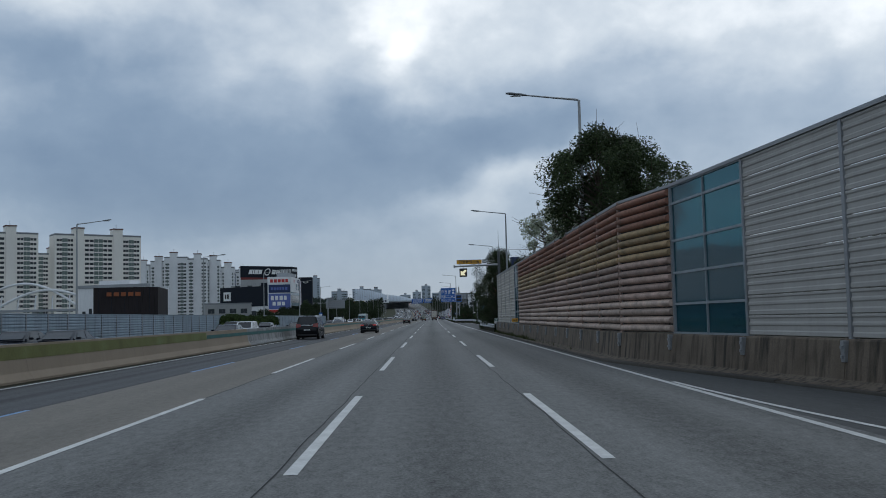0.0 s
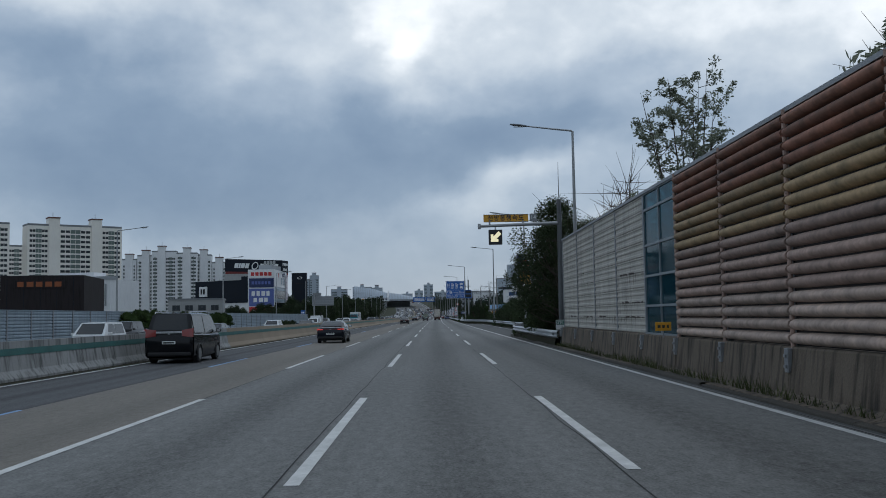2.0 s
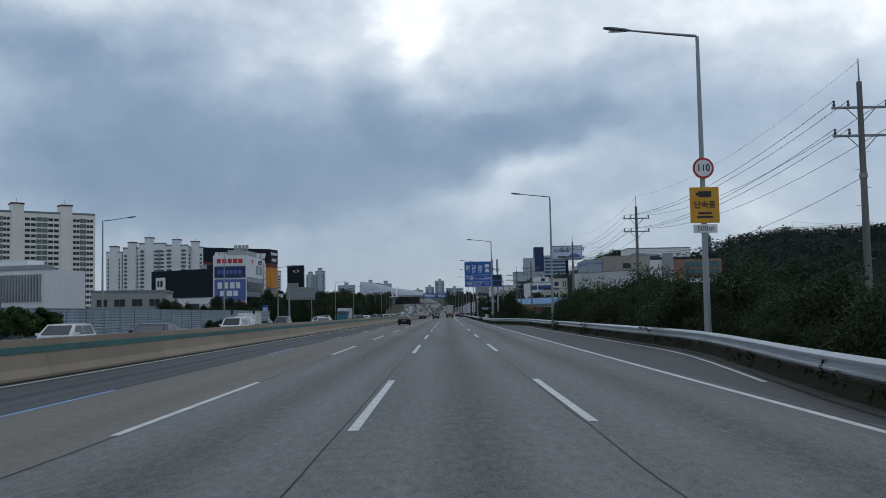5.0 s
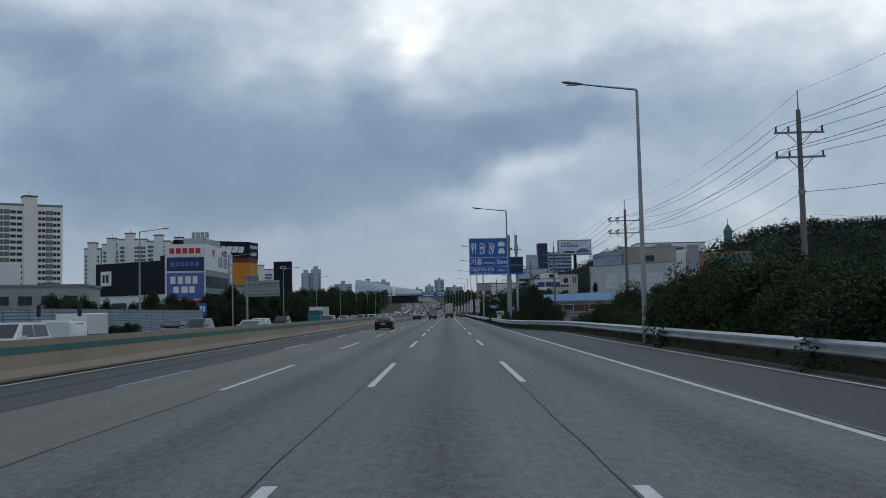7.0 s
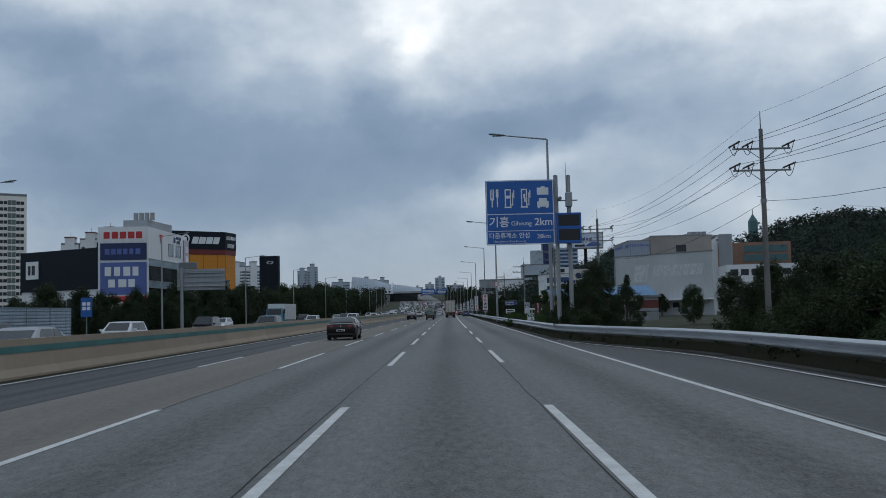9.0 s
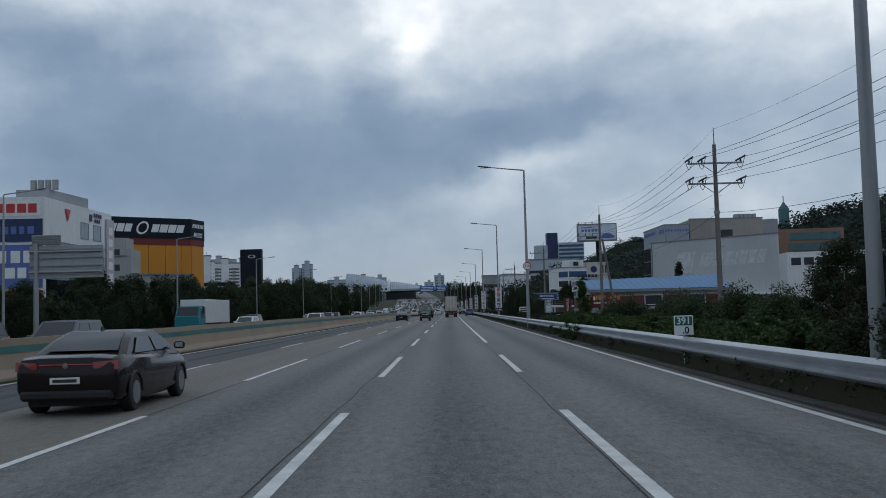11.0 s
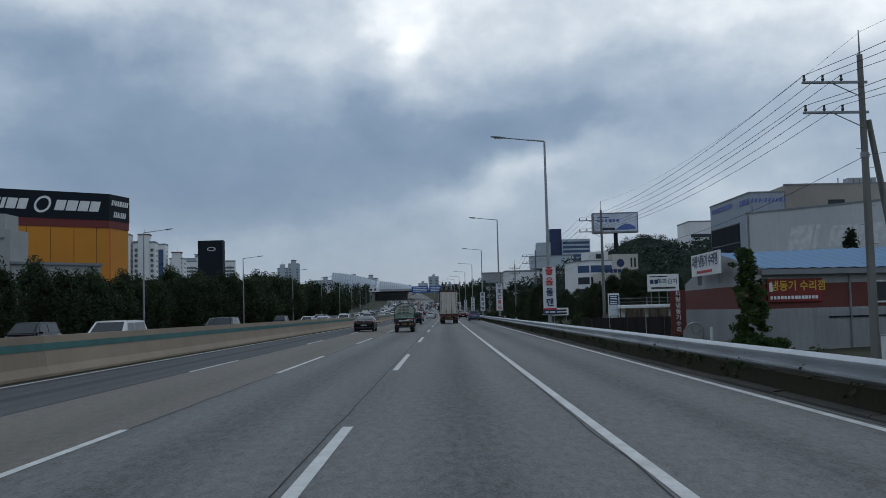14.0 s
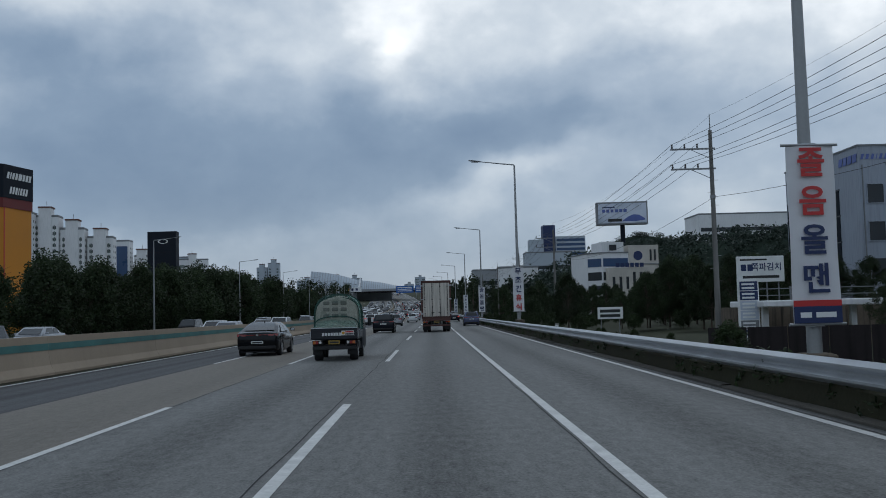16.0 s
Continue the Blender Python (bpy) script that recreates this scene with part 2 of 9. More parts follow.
M = {}
M["asphalt"] = road_material("worn_asphalt", (0.136, 0.137, 0.131), 0.17, 3.6, 0.0, 0.44)
M["asphalt_dark"] = road_material("dark_asphalt", (0.058, 0.060, 0.064), 0.28, 1.7, 0.3, 0.4)
M["concrete_lane"] = road_material("concrete_pavement", (0.148, 0.134, 0.113), 0.06, 3.05, 0.0, 0.3)
M["shoulder"] = road_material("shoulder_asphalt", (0.066, 0.067, 0.067), 0.02, 3.0, 0.0, 0.35)
M["crack"] = material("bitumen_joint", (0.018, 0.018, 0.018), 0.9, vary=0.3, bump=0.0)
M["paint"] = material("road_paint", (0.54, 0.54, 0.52), 0.7, fine=18, coarse=2.2, vary=0.22, stain=0.3, bump=0.3)
M["blue_paint"] = material("blue_road_paint", (0.16, 0.30, 0.50), 0.7, fine=18, coarse=2.0, vary=0.3, stain=0.5)
M["concrete"] = material("stained_concrete", (0.175, 0.132, 0.092), 0.92, fine=22, coarse=1.1, vary=0.25, stain=0.75, streak=0.8, bump=0.5, tint=(0.070, 0.060, 0.050))
M["barrier"] = material("barrier_concrete", (0.33, 0.258, 0.185), 0.88, fine=22, coarse=0.35, vary=0.12, stain=0.36, streak=0.05, tint=(0.22, 0.18, 0.135), per_object=0.08)
M["barrier_grey"] = material("weathered_concrete", (0.27, 0.275, 0.27), 0.9, fine=22, coarse=0.6, vary=0.12, stain=0.3, streak=0.6)
M["teal_paint"] = material("teal_paint", (0.035, 0.13, 0.12), 0.75, fine=15, coarse=0.8, vary=0.2, stain=0.5)
M["moss_paint"] = material("yellow_green_paint", (0.20, 0.19, 0.035), 0.8, fine=15, coarse=0.7, vary=0.25, stain=0.8, tint=(0.07, 0.10, 0.05))
M["kerb_dirt"] = material("dirty_kerb_concrete", (0.060, 0.052, 0.042), 0.95, fine=20, coarse=1.1, vary=0.25, stain=0.6, bump=0.6, tint=(0.032, 0.030, 0.024), per_object=0.2)
M["rust"] = material("rust_stain", (0.042, 0.030, 0.024), 0.9, fine=25, coarse=3.0, vary=0.3, stain=0.5)
M["earth"] = material("roadside_earth", (0.040, 0.034, 0.024), 0.95, spec=0.1, fine=12, coarse=0.4, vary=0.3, stain=0.4, tint=(0.020, 0.024, 0.012))
M["ground"] = material("field", (0.036, 0.045, 0.022), 0.95, spec=0.1, fine=3, coarse=0.05, vary=0.3, stain=0.4, tint=(0.06, 0.058, 0.045), bump=0.5)
M["panel"] = material("grey_metal_panel", (0.345, 0.335, 0.315), 0.78, 0.0, spec=0.2, fine=30, coarse=0.7, vary=0.06, stain=0.14, streak=0.05, bump=0.05)
M["panel_old"] = material("stained_metal_panel", (0.42, 0.40, 0.36), 0.75, 0.0, spec=0.2, fine=30, coarse=0.9, vary=0.08, stain=0.25, streak=0.22, bump=0.05)
M["post"] = material("galvanised_post", (0.24, 0.25, 0.26), 0.5, 0.5, fine=30, coarse=1.0, vary=0.1, stain=0.3)
M["tube_red"] = material("faded_red_tube", (0.30, 0.145, 0.09), 0.75, fine=9, coarse=2.2, vary=0.40, stain=0.9, tint=(0.13, 0.055, 0.04), per_object=0.3)
M["tube_yellow"] = material("faded_yellow_tube", (0.36, 0.27, 0.14), 0.75, fine=9, coarse=2.2, vary=0.40, stain=0.9, tint=(0.17, 0.10, 0.06), per_object=0.3)
M["tube_mauve"] = material("faded_mauve_tube", (0.43, 0.31, 0.255), 0.75, fine=9, coarse=2.2, vary=0.40, stain=0.9, tint=(0.16, 0.105, 0.085), per_object=0.25)
M["tube_grey"] = material("faded_white_tube", (0.54, 0.43, 0.36), 0.75, fine=9, coarse=2.2, vary=0.40, stain=0.9, tint=(0.22, 0.15, 0.12), per_object=0.22)
M["tube_backing"] = material("dark_backing", (0.035, 0.032, 0.03), 0.9, bump=0.0)


def teal_glazing():
    """Tinted clear glazing: coloured see-through light with a glossy surface."""
    m = glass_material("teal_glazing", (0.022, 0.105, 0.140), 0.05, 1.0)
    n, l = m.node_tree.nodes, m.node_tree.links
    tr = n.new("ShaderNodeBsdfTransparent")
    tr.inputs["Color"].default_value = (0.17, 0.42, 0.47, 1)
    ms = n.new("ShaderNodeMixShader")
    ms.inputs[0].default_value = 0.42
    l.new(tr.outputs[0], ms.inputs[1])
    l.new(n["Principled BSDF"].outputs[0], ms.inputs[2])
    l.new(ms.outputs[0], n["Material Output"].inputs["Surface"])
    return m


M["teal_glass"] = teal_glazing()
M["glass_frame"] = material("glazing_frame", (0.22, 0.25, 0.27), 0.5, 0.4, vary=0.06, stain=0.2)
M["galv"] = material("galvanised_steel", (0.44, 0.46, 0.48), 0.42, 0.75, fine=16, coarse=0.9, vary=0.10, stain=0.22, bump=0.06)
M["lamp_steel"] = material("lamp_pole_steel", (0.30, 0.31, 0.315), 0.5, 0.5, fine=20, coarse=0.8, vary=0.08, stain=0.2, bump=0.03)
# weathered pole steel, its base colour darkened for the trees' shade
M["gantry_steel"] = material("shaded_weathered_steel", (0.10, 0.105, 0.11), 0.6, 0.3, fine=18, coarse=0.8, vary=0.12, stain=0.35, streak=0.3, bump=0.05)
M["lamp_head"] = material("lamp_head_paint", (0.14, 0.15, 0.16), 0.45, 0.2)
M["lamp_lens"] = material("lamp_lens", (0.55, 0.56, 0.55), 0.2, vary=0.02, stain=0.05, bump=0)
M["pole_concrete"] = material("utility_pole_concrete", (0.17, 0.165, 0.155), 0.9, fine=20, coarse=0.6, vary=0.12, stain=0.25, streak=0.4)
M["wire"] = material("black_cable", (0.02, 0.02, 0.022), 0.6, bump=0, vary=0, stain=0)
M["insulator"] = material("porcelain", (0.07, 0.065, 0.065), 0.3, bump=0)
M["bark"] = material("bark", (0.075, 0.058, 0.045), 0.95, fine=14, coarse=2.0, vary=0.3, stain=0.3, bump=0.8)
M["leaf_dark"] = leaf_material("dark_leaves", (0.022, 0.037, 0.017), (0.052, 0.076, 0.032))
M["leaf_near"] = leaf_material("near_dark_leaves", (0.029, 0.045, 0.020), (0.072, 0.098, 0.042), 0.22)
M["leaf_mid"] = leaf_material("green_leaves", (0.021, 0.037, 0.014), (0.054, 0.080, 0.030))
M["leaf_grey"] = leaf_material("grey_green_leaves", (0.22, 0.25, 0.18), (0.42, 0.45, 0.34), 0.5)
M["leaf_vine"] = leaf_material("vine_leaves", (0.030, 0.056, 0.015), (0.080, 0.125, 0.038), 0.25)
# hill leaves paler and bluer: aerial haze is mixed into their colour
M["leaf_far"] = leaf_material("hazed_far_leaves", (0.030, 0.045, 0.036), (0.056, 0.076, 0.058))
M["grass"] = leaf_material("verge_grass", (0.050, 0.070, 0.022), (0.10, 0.11, 0.045))


# ---- mesh helpers ----
class Geo:
    """Vertices and faces that are gathered and then become one mesh."""

    def __init__(self):
        self.v, self.f = [], []

    def add(self, verts, faces):
        k = len(self.v)
        self.v += [tuple(p) for p in verts]
        self.f += [tuple(k + i for i in q) for q in faces]
        return self

    def quad(self, a, b, c, d):
        return self.add((a, b, c, d), ((0, 1, 2, 3),))

    def box(self, x0, x1, y0, y1, z0, z1, bev=0.0):
        if bev <= 0:
            p = [(x, y, z) for z in (z0, z1) for y in (y0, y1) for x in (x0, x1)]
            return self.add(p, ((0, 2, 3, 1), (4, 5, 7, 6), (0, 1, 5, 4), (2, 6, 7, 3), (0, 4, 6, 2), (1, 3, 7, 5)))
        b = min(bev, abs(x1 - x0) * 0.49, abs(y1 - y0) * 0.49, abs(z1 - z0) * 0.49)
        rings = []
        for z, i in ((z0, b), (z0 + b, 0), (z1 - b, 0), (z1, b)):
            rings.append([(x0 + i + (b if i == 0 else 0), y0 + i, z), (x1 - i - (b if i == 0 else 0), y0 + i, z), (x1 - i, y0 + i + (b if i == 0 else 0), z), (x1 - i, y1 - i - (b if i == 0 else 0), z),
                          (x1 - i - (b if i == 0 else 0), y1 - i, z), (x0 + i + (b if i == 0 else 0), y1 - i, z), (x0 + i, y1 - i - (b if i == 0 else 0), z), (x0 + i, y0 + i + (b if i == 0 else 0), z)])
        return self.loft(rings, True, True)

    def loft(self, rings, cap0=False, cap1=False, closed=True):
        n = len(rings[0])
        k = len(self.v)
        for r in rings:
            self.v += [tuple(p) for p in r]
        for j in range(len(rings) - 1):
            for i in range(n if closed else n - 1):
                a, b = k + j * n + i, k + j * n + (i + 1) % n
                self.f.append((a, b, b + n, a + n))
        if cap0:
            self.f.append(tuple(k + i for i in reversed(range(n))))
        if cap1:
            self.f.append(tuple(k + (len(rings) - 1) * n + i for i in range(n)))
        return self

    def tube(self, pts, radii, n=8, caps=True):
        """A round bar along points."""
        rings = []
        pts = [Vector(p) for p in pts]
        if isinstance(radii, (int, float)):
            radii = [radii] * len(pts)
        for i, p in enumerate(pts):
            d = (pts[min(i + 1, len(pts) - 1)] - pts[max(i - 1, 0)]).normalized()
            up = Vector((0, 0, 1)) if abs(d.z) < 0.9 else Vector((1, 0, 0))
            a = d.cross(up).normalized()
            b = a.cross(d)
            rings.append([p + radii[i] * (a * cos(2 * pi * k / n) + b * sin(2 * pi * k / n)) for k in range(n)])
        return self.loft(rings, caps, caps)

    def sweep(self, profile, path):
        """An open profile of (across, up) pairs drawn along path points with their sideways vectors."""
        return self.loft([[Vector(p) + Vector(s) * a + Vector((0, 0, h)) for a, h in profile] for p, s in path], closed=False)

    def disc(self, centre, axis, r, n=16, depth=0.02):
        c, ax = Vector(centre), Vector(axis).normalized()
        return self.tube((c - ax * depth / 2, c + ax * depth / 2), r, n)

    def mesh(self, name, smooth=False):
        me = bpy.data.meshes.new(name)
        me.from_pydata(self.v, [], self.f)
        me.validate()
        if smooth:
            me.polygons.foreach_set("use_smooth", [True] * len(me.polygons))
        me.update()
        return me


def smooth_by_angle(ob, degrees):
    bm = bmesh.new()
    bm.from_mesh(ob.data)
    for e in bm.edges:
        if len(e.link_faces) == 2 and e.calc_face_angle(0) > radians(degrees):
            e.smooth = False
    for f in bm.faces:
        f.smooth = True
    bm.to_mesh(ob.data)
    bm.free()


def part(name, geo, mat, parent=None, label="", smooth=0, at=None):
    """One mesh object under a thing or a part; smooth: the angle above which edges stay sharp."""
    me = geo.mesh(name) if isinstance(geo, Geo) else geo
    ob = new(name, me)
    if not me.materials:
        me.materials.append(M[mat] if isinstance(mat, str) else mat)
    if smooth and isinstance(geo, Geo):
        smooth_by_angle(ob, smooth)
    if parent is not None:
        ob.parent = parent
    if at is not None:
        ob.matrix_basis = at
    if label:
        tagged(ob, label)
    return ob


def thing(name, label, category, group="", kind="", at=None):
    ob = new(name)
    ob.empty_display_size = 0.2
    if at is not None:
        ob.matrix_basis = at
    return tagged(ob, label, category, group, kind)


def text_mesh(body, size, depth=0.004, spread=1.0, bold=0.0):
    c = bpy.data.curves.new("lettering", "FONT")
    c.body, c.size, c.extrude = body, size, depth
    c.align_x, c.align_y, c.space_character, c.offset = "CENTER", "CENTER", spread, bold
    c.resolution_u = 3
    o = bpy.data.objects.new("lettering", c)
    scene.collection.objects.link(o)
    me = bpy.data.meshes.new_from_object(o.evaluated_get(bpy.context.evaluated_depsgraph_get()))
    bpy.data.objects.remove(o)
    return me


def lettering(body, size, mat, parent, x, y, z, face=0.0, spread=1.0, bold=0.0, squeeze=1.0, label=""):
    """Raised lettering that faces the oncoming road (face: turn about the upright axis, degrees)."""
    me = text_mesh(body, size, 0.004, spread, bold)
    me.materials.clear()
    me.materials.append(M[mat])
    ob = new("lettering", me)
    ob.parent = parent
    ob.matrix_basis = pose(x, y, z, 90, 0, face) @ Matrix.Diagonal((squeeze, 1, 1, 1))
    if label:
        tagged(ob, label)
    return ob


# ---- the line of the road ----
def road_x(s):
    return 1.238e-5 * s * s - (6.7e-5 * (s - 500) ** 2 if s > 500 else 0.0)


def road_z(s):
    if s < 500:
        return 0.0
    if s < 1100:
        return 3.5e-5 * (s - 500) ** 2
    return 12.6 + 0.042 * (s - 1100) - (1.2e-4 * (s - 1400) ** 2 if s > 1400 else 0.0)


def on_road(u, s, z=0.0):
    return Vector((u + road_x(s), s, z + road_z(s)))


def stations(a, b, step):
    k = max(1, round((b - a) / step))
    return [a + (b - a) * i / k for i in range(k + 1)]


def strip(u0, u1, s0, s1, z, step=10.0, wobble=0.0):
    g = Geo()
    rows = []
    for s in stations(s0, s1, step):
        w = wobble * noise.noise((u0 * 3, s * 0.35, 0.0))
        rows.append([on_road(u0 + w, s, z), on_road(u1 + w, s, z)])
    return g.loft(rows, closed=False)


def layby(s):
    """How far the hard shoulder widens for the emergency bay."""
    a = min(max((s - 158) / 34, 0), 1)
    b = min(max((s - 262) / 26, 0), 1)
    return 3.3 * (a * a * (3 - 2 * a)) * (1 - b * b * (3 - 2 * b))


def wall_u(s):
    return 6.45 + max(0.0, 75.0 - s) * 0.17


ROAD_START, ROAD_END = -60.0, 1560.0
road = thing("road", "grey asphalt motorway with white lane markings", "road", kind="structure")
part("asphalt_lanes", strip(-5.25, 5.6, ROAD_START, ROAD_END, 0.0), "asphalt", road)
part("concrete_lane", strip(-8.3, -5.25, ROAD_START, ROAD_END, 0.0, 2.0), "concrete_lane", road, "tan concrete lane")
part("bus_lane", strip(-12.4, -8.3, ROAD_START, ROAD_END, 0.0), "asphalt_dark", road, "dark patched asphalt lane")
part("opposite_lanes", strip(-27.5, -13.2, ROAD_START, ROAD_END, 0.0), "asphalt", road)
g = Geo()
rows = [[on_road(5.6, s, 0.0), on_road(5.95 + (layby(s) if s > 136 else max(0, wall_u(s) - 6.6)) , s, -0.02)] for s in stations(ROAD_START, ROAD_END, 6)]
part("hard_shoulder", g.loft(rows, closed=False), "shoulder", road)
for u, w in ((-1.98, 0.022), (1.66, 0.020), (-5.22, 0.03)):
    part("tar_joint", strip(u, u + w, ROAD_START, 620, 0.004, 0.8, 0.05), "crack", road, "black tar-filled joint")
part("tar_joint", strip(5.50, 5.53, 60, 620, 0.004, 0.8, 0.06), "crack", road, "black tar-filled joint")
part("edge_line", strip(5.28, 5.43, ROAD_START, ROAD_END, 0.006), "paint", road)
part("edge_line", strip(-11.85, -11.7, ROAD_START, ROAD_END, 0.006), "paint", road)
g = Geo()
rows = [[on_road(5.55 + 0.9 * layby(s), s, 0.004), on_road(5.67 + 0.9 * layby(s), s, 0.004)] for s in stations(172, 284, 4)]
part("edge_line", g.loft(rows, closed=False), "paint", road)
g = Geo()
rows = [[on_road(5.46 + 0.0042 * (66 - s) ** 2, s, 0.006), on_road(5.58 + 0.0042 * (66 - s) ** 2, s, 0.006)] for s in stations(44, 65, 1.5)]
part("edge_line", g.loft(rows, closed=False), "paint", road)
part("solid_lane_line", strip(1.72, 1.88, 323.9, ROAD_END, 0.006), "paint", road)
starts = [-38, -15, 7.5, 30.1, 52.7, 73.0, 95.9, 118.6, 140.8, 164.5, 191.5, 214.6, 239.8, 263.2, 282.4, 301.3, 322.4, 346.3, 370.5, 396.3, 422.6, 450.0]
while starts[-1] < 1000:
    starts.append(starts[-1] + 24.5)
for s in starts:
    part("lane_dash", strip(-1.86, -1.70, s, s + 10.4, 0.006), "paint", road)
    if s < 320:
        part("lane_dash", strip(1.72, 1.88, s + 0.6, s + 10.0, 0.006), "paint", road)
    part("lane_dash", strip(-5.30, -5.16, s, s + 10.8, 0.006), "paint", road)
    if s < 500:
        part("bus_lane_dash", strip(-8.36, -8.24, s + 2, s + 9, 0.006), "blue_paint" if s < 225 else "paint", road, "worn bus lane dash")

# ground: one sheet to the horizon
g = Geo()
xs = [-3200, -1400, -700, -350, -180, -100, -60, -40, -30, -28, -14, 0, 5.8, 6.6, 8.5, 11, 14, 20, 40, 80, 160, 350, 800, 1600, 3200]
ys = [-400, -150, -60] + stations(-40, 520, 20)[1:] + stations(560, 1560, 40) + [1700, 2000, 2500, 3200, 4200]
rows = []
for y in ys:
    row = []
    for x in xs:
        yy = min(y, 1560)
        fade = max(0.0, 1 - max(0, abs(x) - 60) / 500)
        side = 0.0 if x < 6.5 else -0.25 if x < 10 else -0.9 if x < 30 else -0.6
        row.append((x + road_x(yy) * (1 if abs(x) < 100 else 0.3), y, road_z(yy) * fade - 0.12 + side + (0 if abs(x) < 30 else 0.5 * noise.noise((x * 0.01, y * 0.01, 0)))))
    rows.append(row)
ground = part("ground", g.loft(rows, closed=False), "ground")
tagged(ground, "rough green and earthy ground beside the motorway", "ground", kind="structure")

# earth verge and low concrete kerb on the near side
kerb = thing("kerb", "low stained concrete kerb along the hard shoulder", "kerb", kind="structure")


def kerb_u(s):
    return wall_u(s) - 0.75 if s < 135 else 5.68 + layby(s)


for a in range(0, 620, 4):
    if a < 8:
        continue
    g = Geo()
    top = 0.05 + 0.05 * noise.noise((a * 0.31, 2.0, 0.0))
    prof = [(0.0, -0.1), (0.02, top - 0.02), (0.05, top), (0.27, top + 0.01), (0.30, top - 0.02), (0.30, -0.3)]
    g.sweep(prof, [(on_road(kerb_u(s), s), (1, 0, 0)) for s in (a + 0.012, a + 2, a + 3.988)])
    part("kerb_stone", g, "kerb_dirt", kerb)
g = Geo()
rows = [[on_road(kerb_u(s) + a, s, z + (0.015 + 0.10 * (0.4 < a < 2)) * noise.noise((s * 0.6, a, 1))) for a, z in ((0.23, 0.02), (0.27, 0.20), (0.31, 0.38), (0.50, 0.47), (1.35, 0.38), (2.8, -0.25))] for s in stations(135.5, 620, 2)]
verge = tagged(part("verge", g.loft(rows, closed=False), "earth"), "earth verge with weeds behind the kerb", "verge", kind="structure")

# ---- concrete median barrier ----
median = thing("median_barrier", "tan concrete median barrier with a teal stripe", "barrier", kind="structure")
PROFILE = [(0.36, 0.0), (0.36, 0.08), (0.20, 0.30), (0.12, 0.75), (0.10, 1.15), (-0.10, 1.15), (-0.12, 0.75), (-0.20, 0.30), (-0.36, 0.08), (-0.36, 0.0)]
BAND = [(0.133, 0.74), (0.122, 0.94)]


def top_of_barrier(s):
    return 1.0 if s < 290 else 1.0 + min(0.09, (s - 290) * 0.0015)


for i, a in enumerate(range(-60, 900, 12)):
    g = Geo()
    grey = 96 < a < 140
    k = top_of_barrier(a)
    path = [(on_road(-12.75, s), (1, 0, 0)) for s in (a + 0.006, a + 6, a + 11.994)]
    g.loft([[Vector(p) + Vector((x, 0, h * k)) for x, h in PROFILE] for p, _ in path], True, True)
    sec = part("barrier_section", g, "barrier_grey" if grey else "barrier", median)
    b = Geo()
    old = a < 90
    b.sweep([(x + 0.004, h * k) for x, h in (((0.134, 0.70), (0.108, 1.08)) if old else BAND)], path)
    part("painted_stripe", b, "moss_paint" if old else "teal_paint", sec, "faded yellow-green painted stripe" if old else "faded teal painted stripe")
part("gutter", strip(-12.5, -11.95, ROAD_START, 900, 0.008, 3.0, 0.06), "earth", median, "dirty gutter at the barrier foot")

# ---- roadside noise wall ----
wall = thing("noise_wall", "roadside noise wall of metal, glass and painted tubes on concrete", "noise wall", kind="structure")
Z0, Z1 = 1.02, 5.40


def wall_point(s, out, z):
    """out: metres from the wall's face towards the road; the top climbs where the wall leaves the road."""
    if z > Z0:
        z += (z - Z0) / (Z1 - Z0) * min(0.9, max(0.0, 70.9 - s) * 0.030)
    return Vector((wall_u(s) + road_x(s) - out, s, z))


bays = []
s = 66.5 - 4.3 * 20
while s < 66.4:
    bays.append((s, s + 4.3, "panel"))
    s += 4.3
bays.append((66.5, 70.9, "glass"))
for k in range(10):
    bays.append((70.9 + k * 4.13, 70.9 + (k + 1) * 4.13, "tube"))
bays.append((112.25, 116.4, "glass"))
for k in range(4):
    bays.append((116.4 + k * 4.7, 116.4 + (k + 1) * 4.7, "old_panel"))

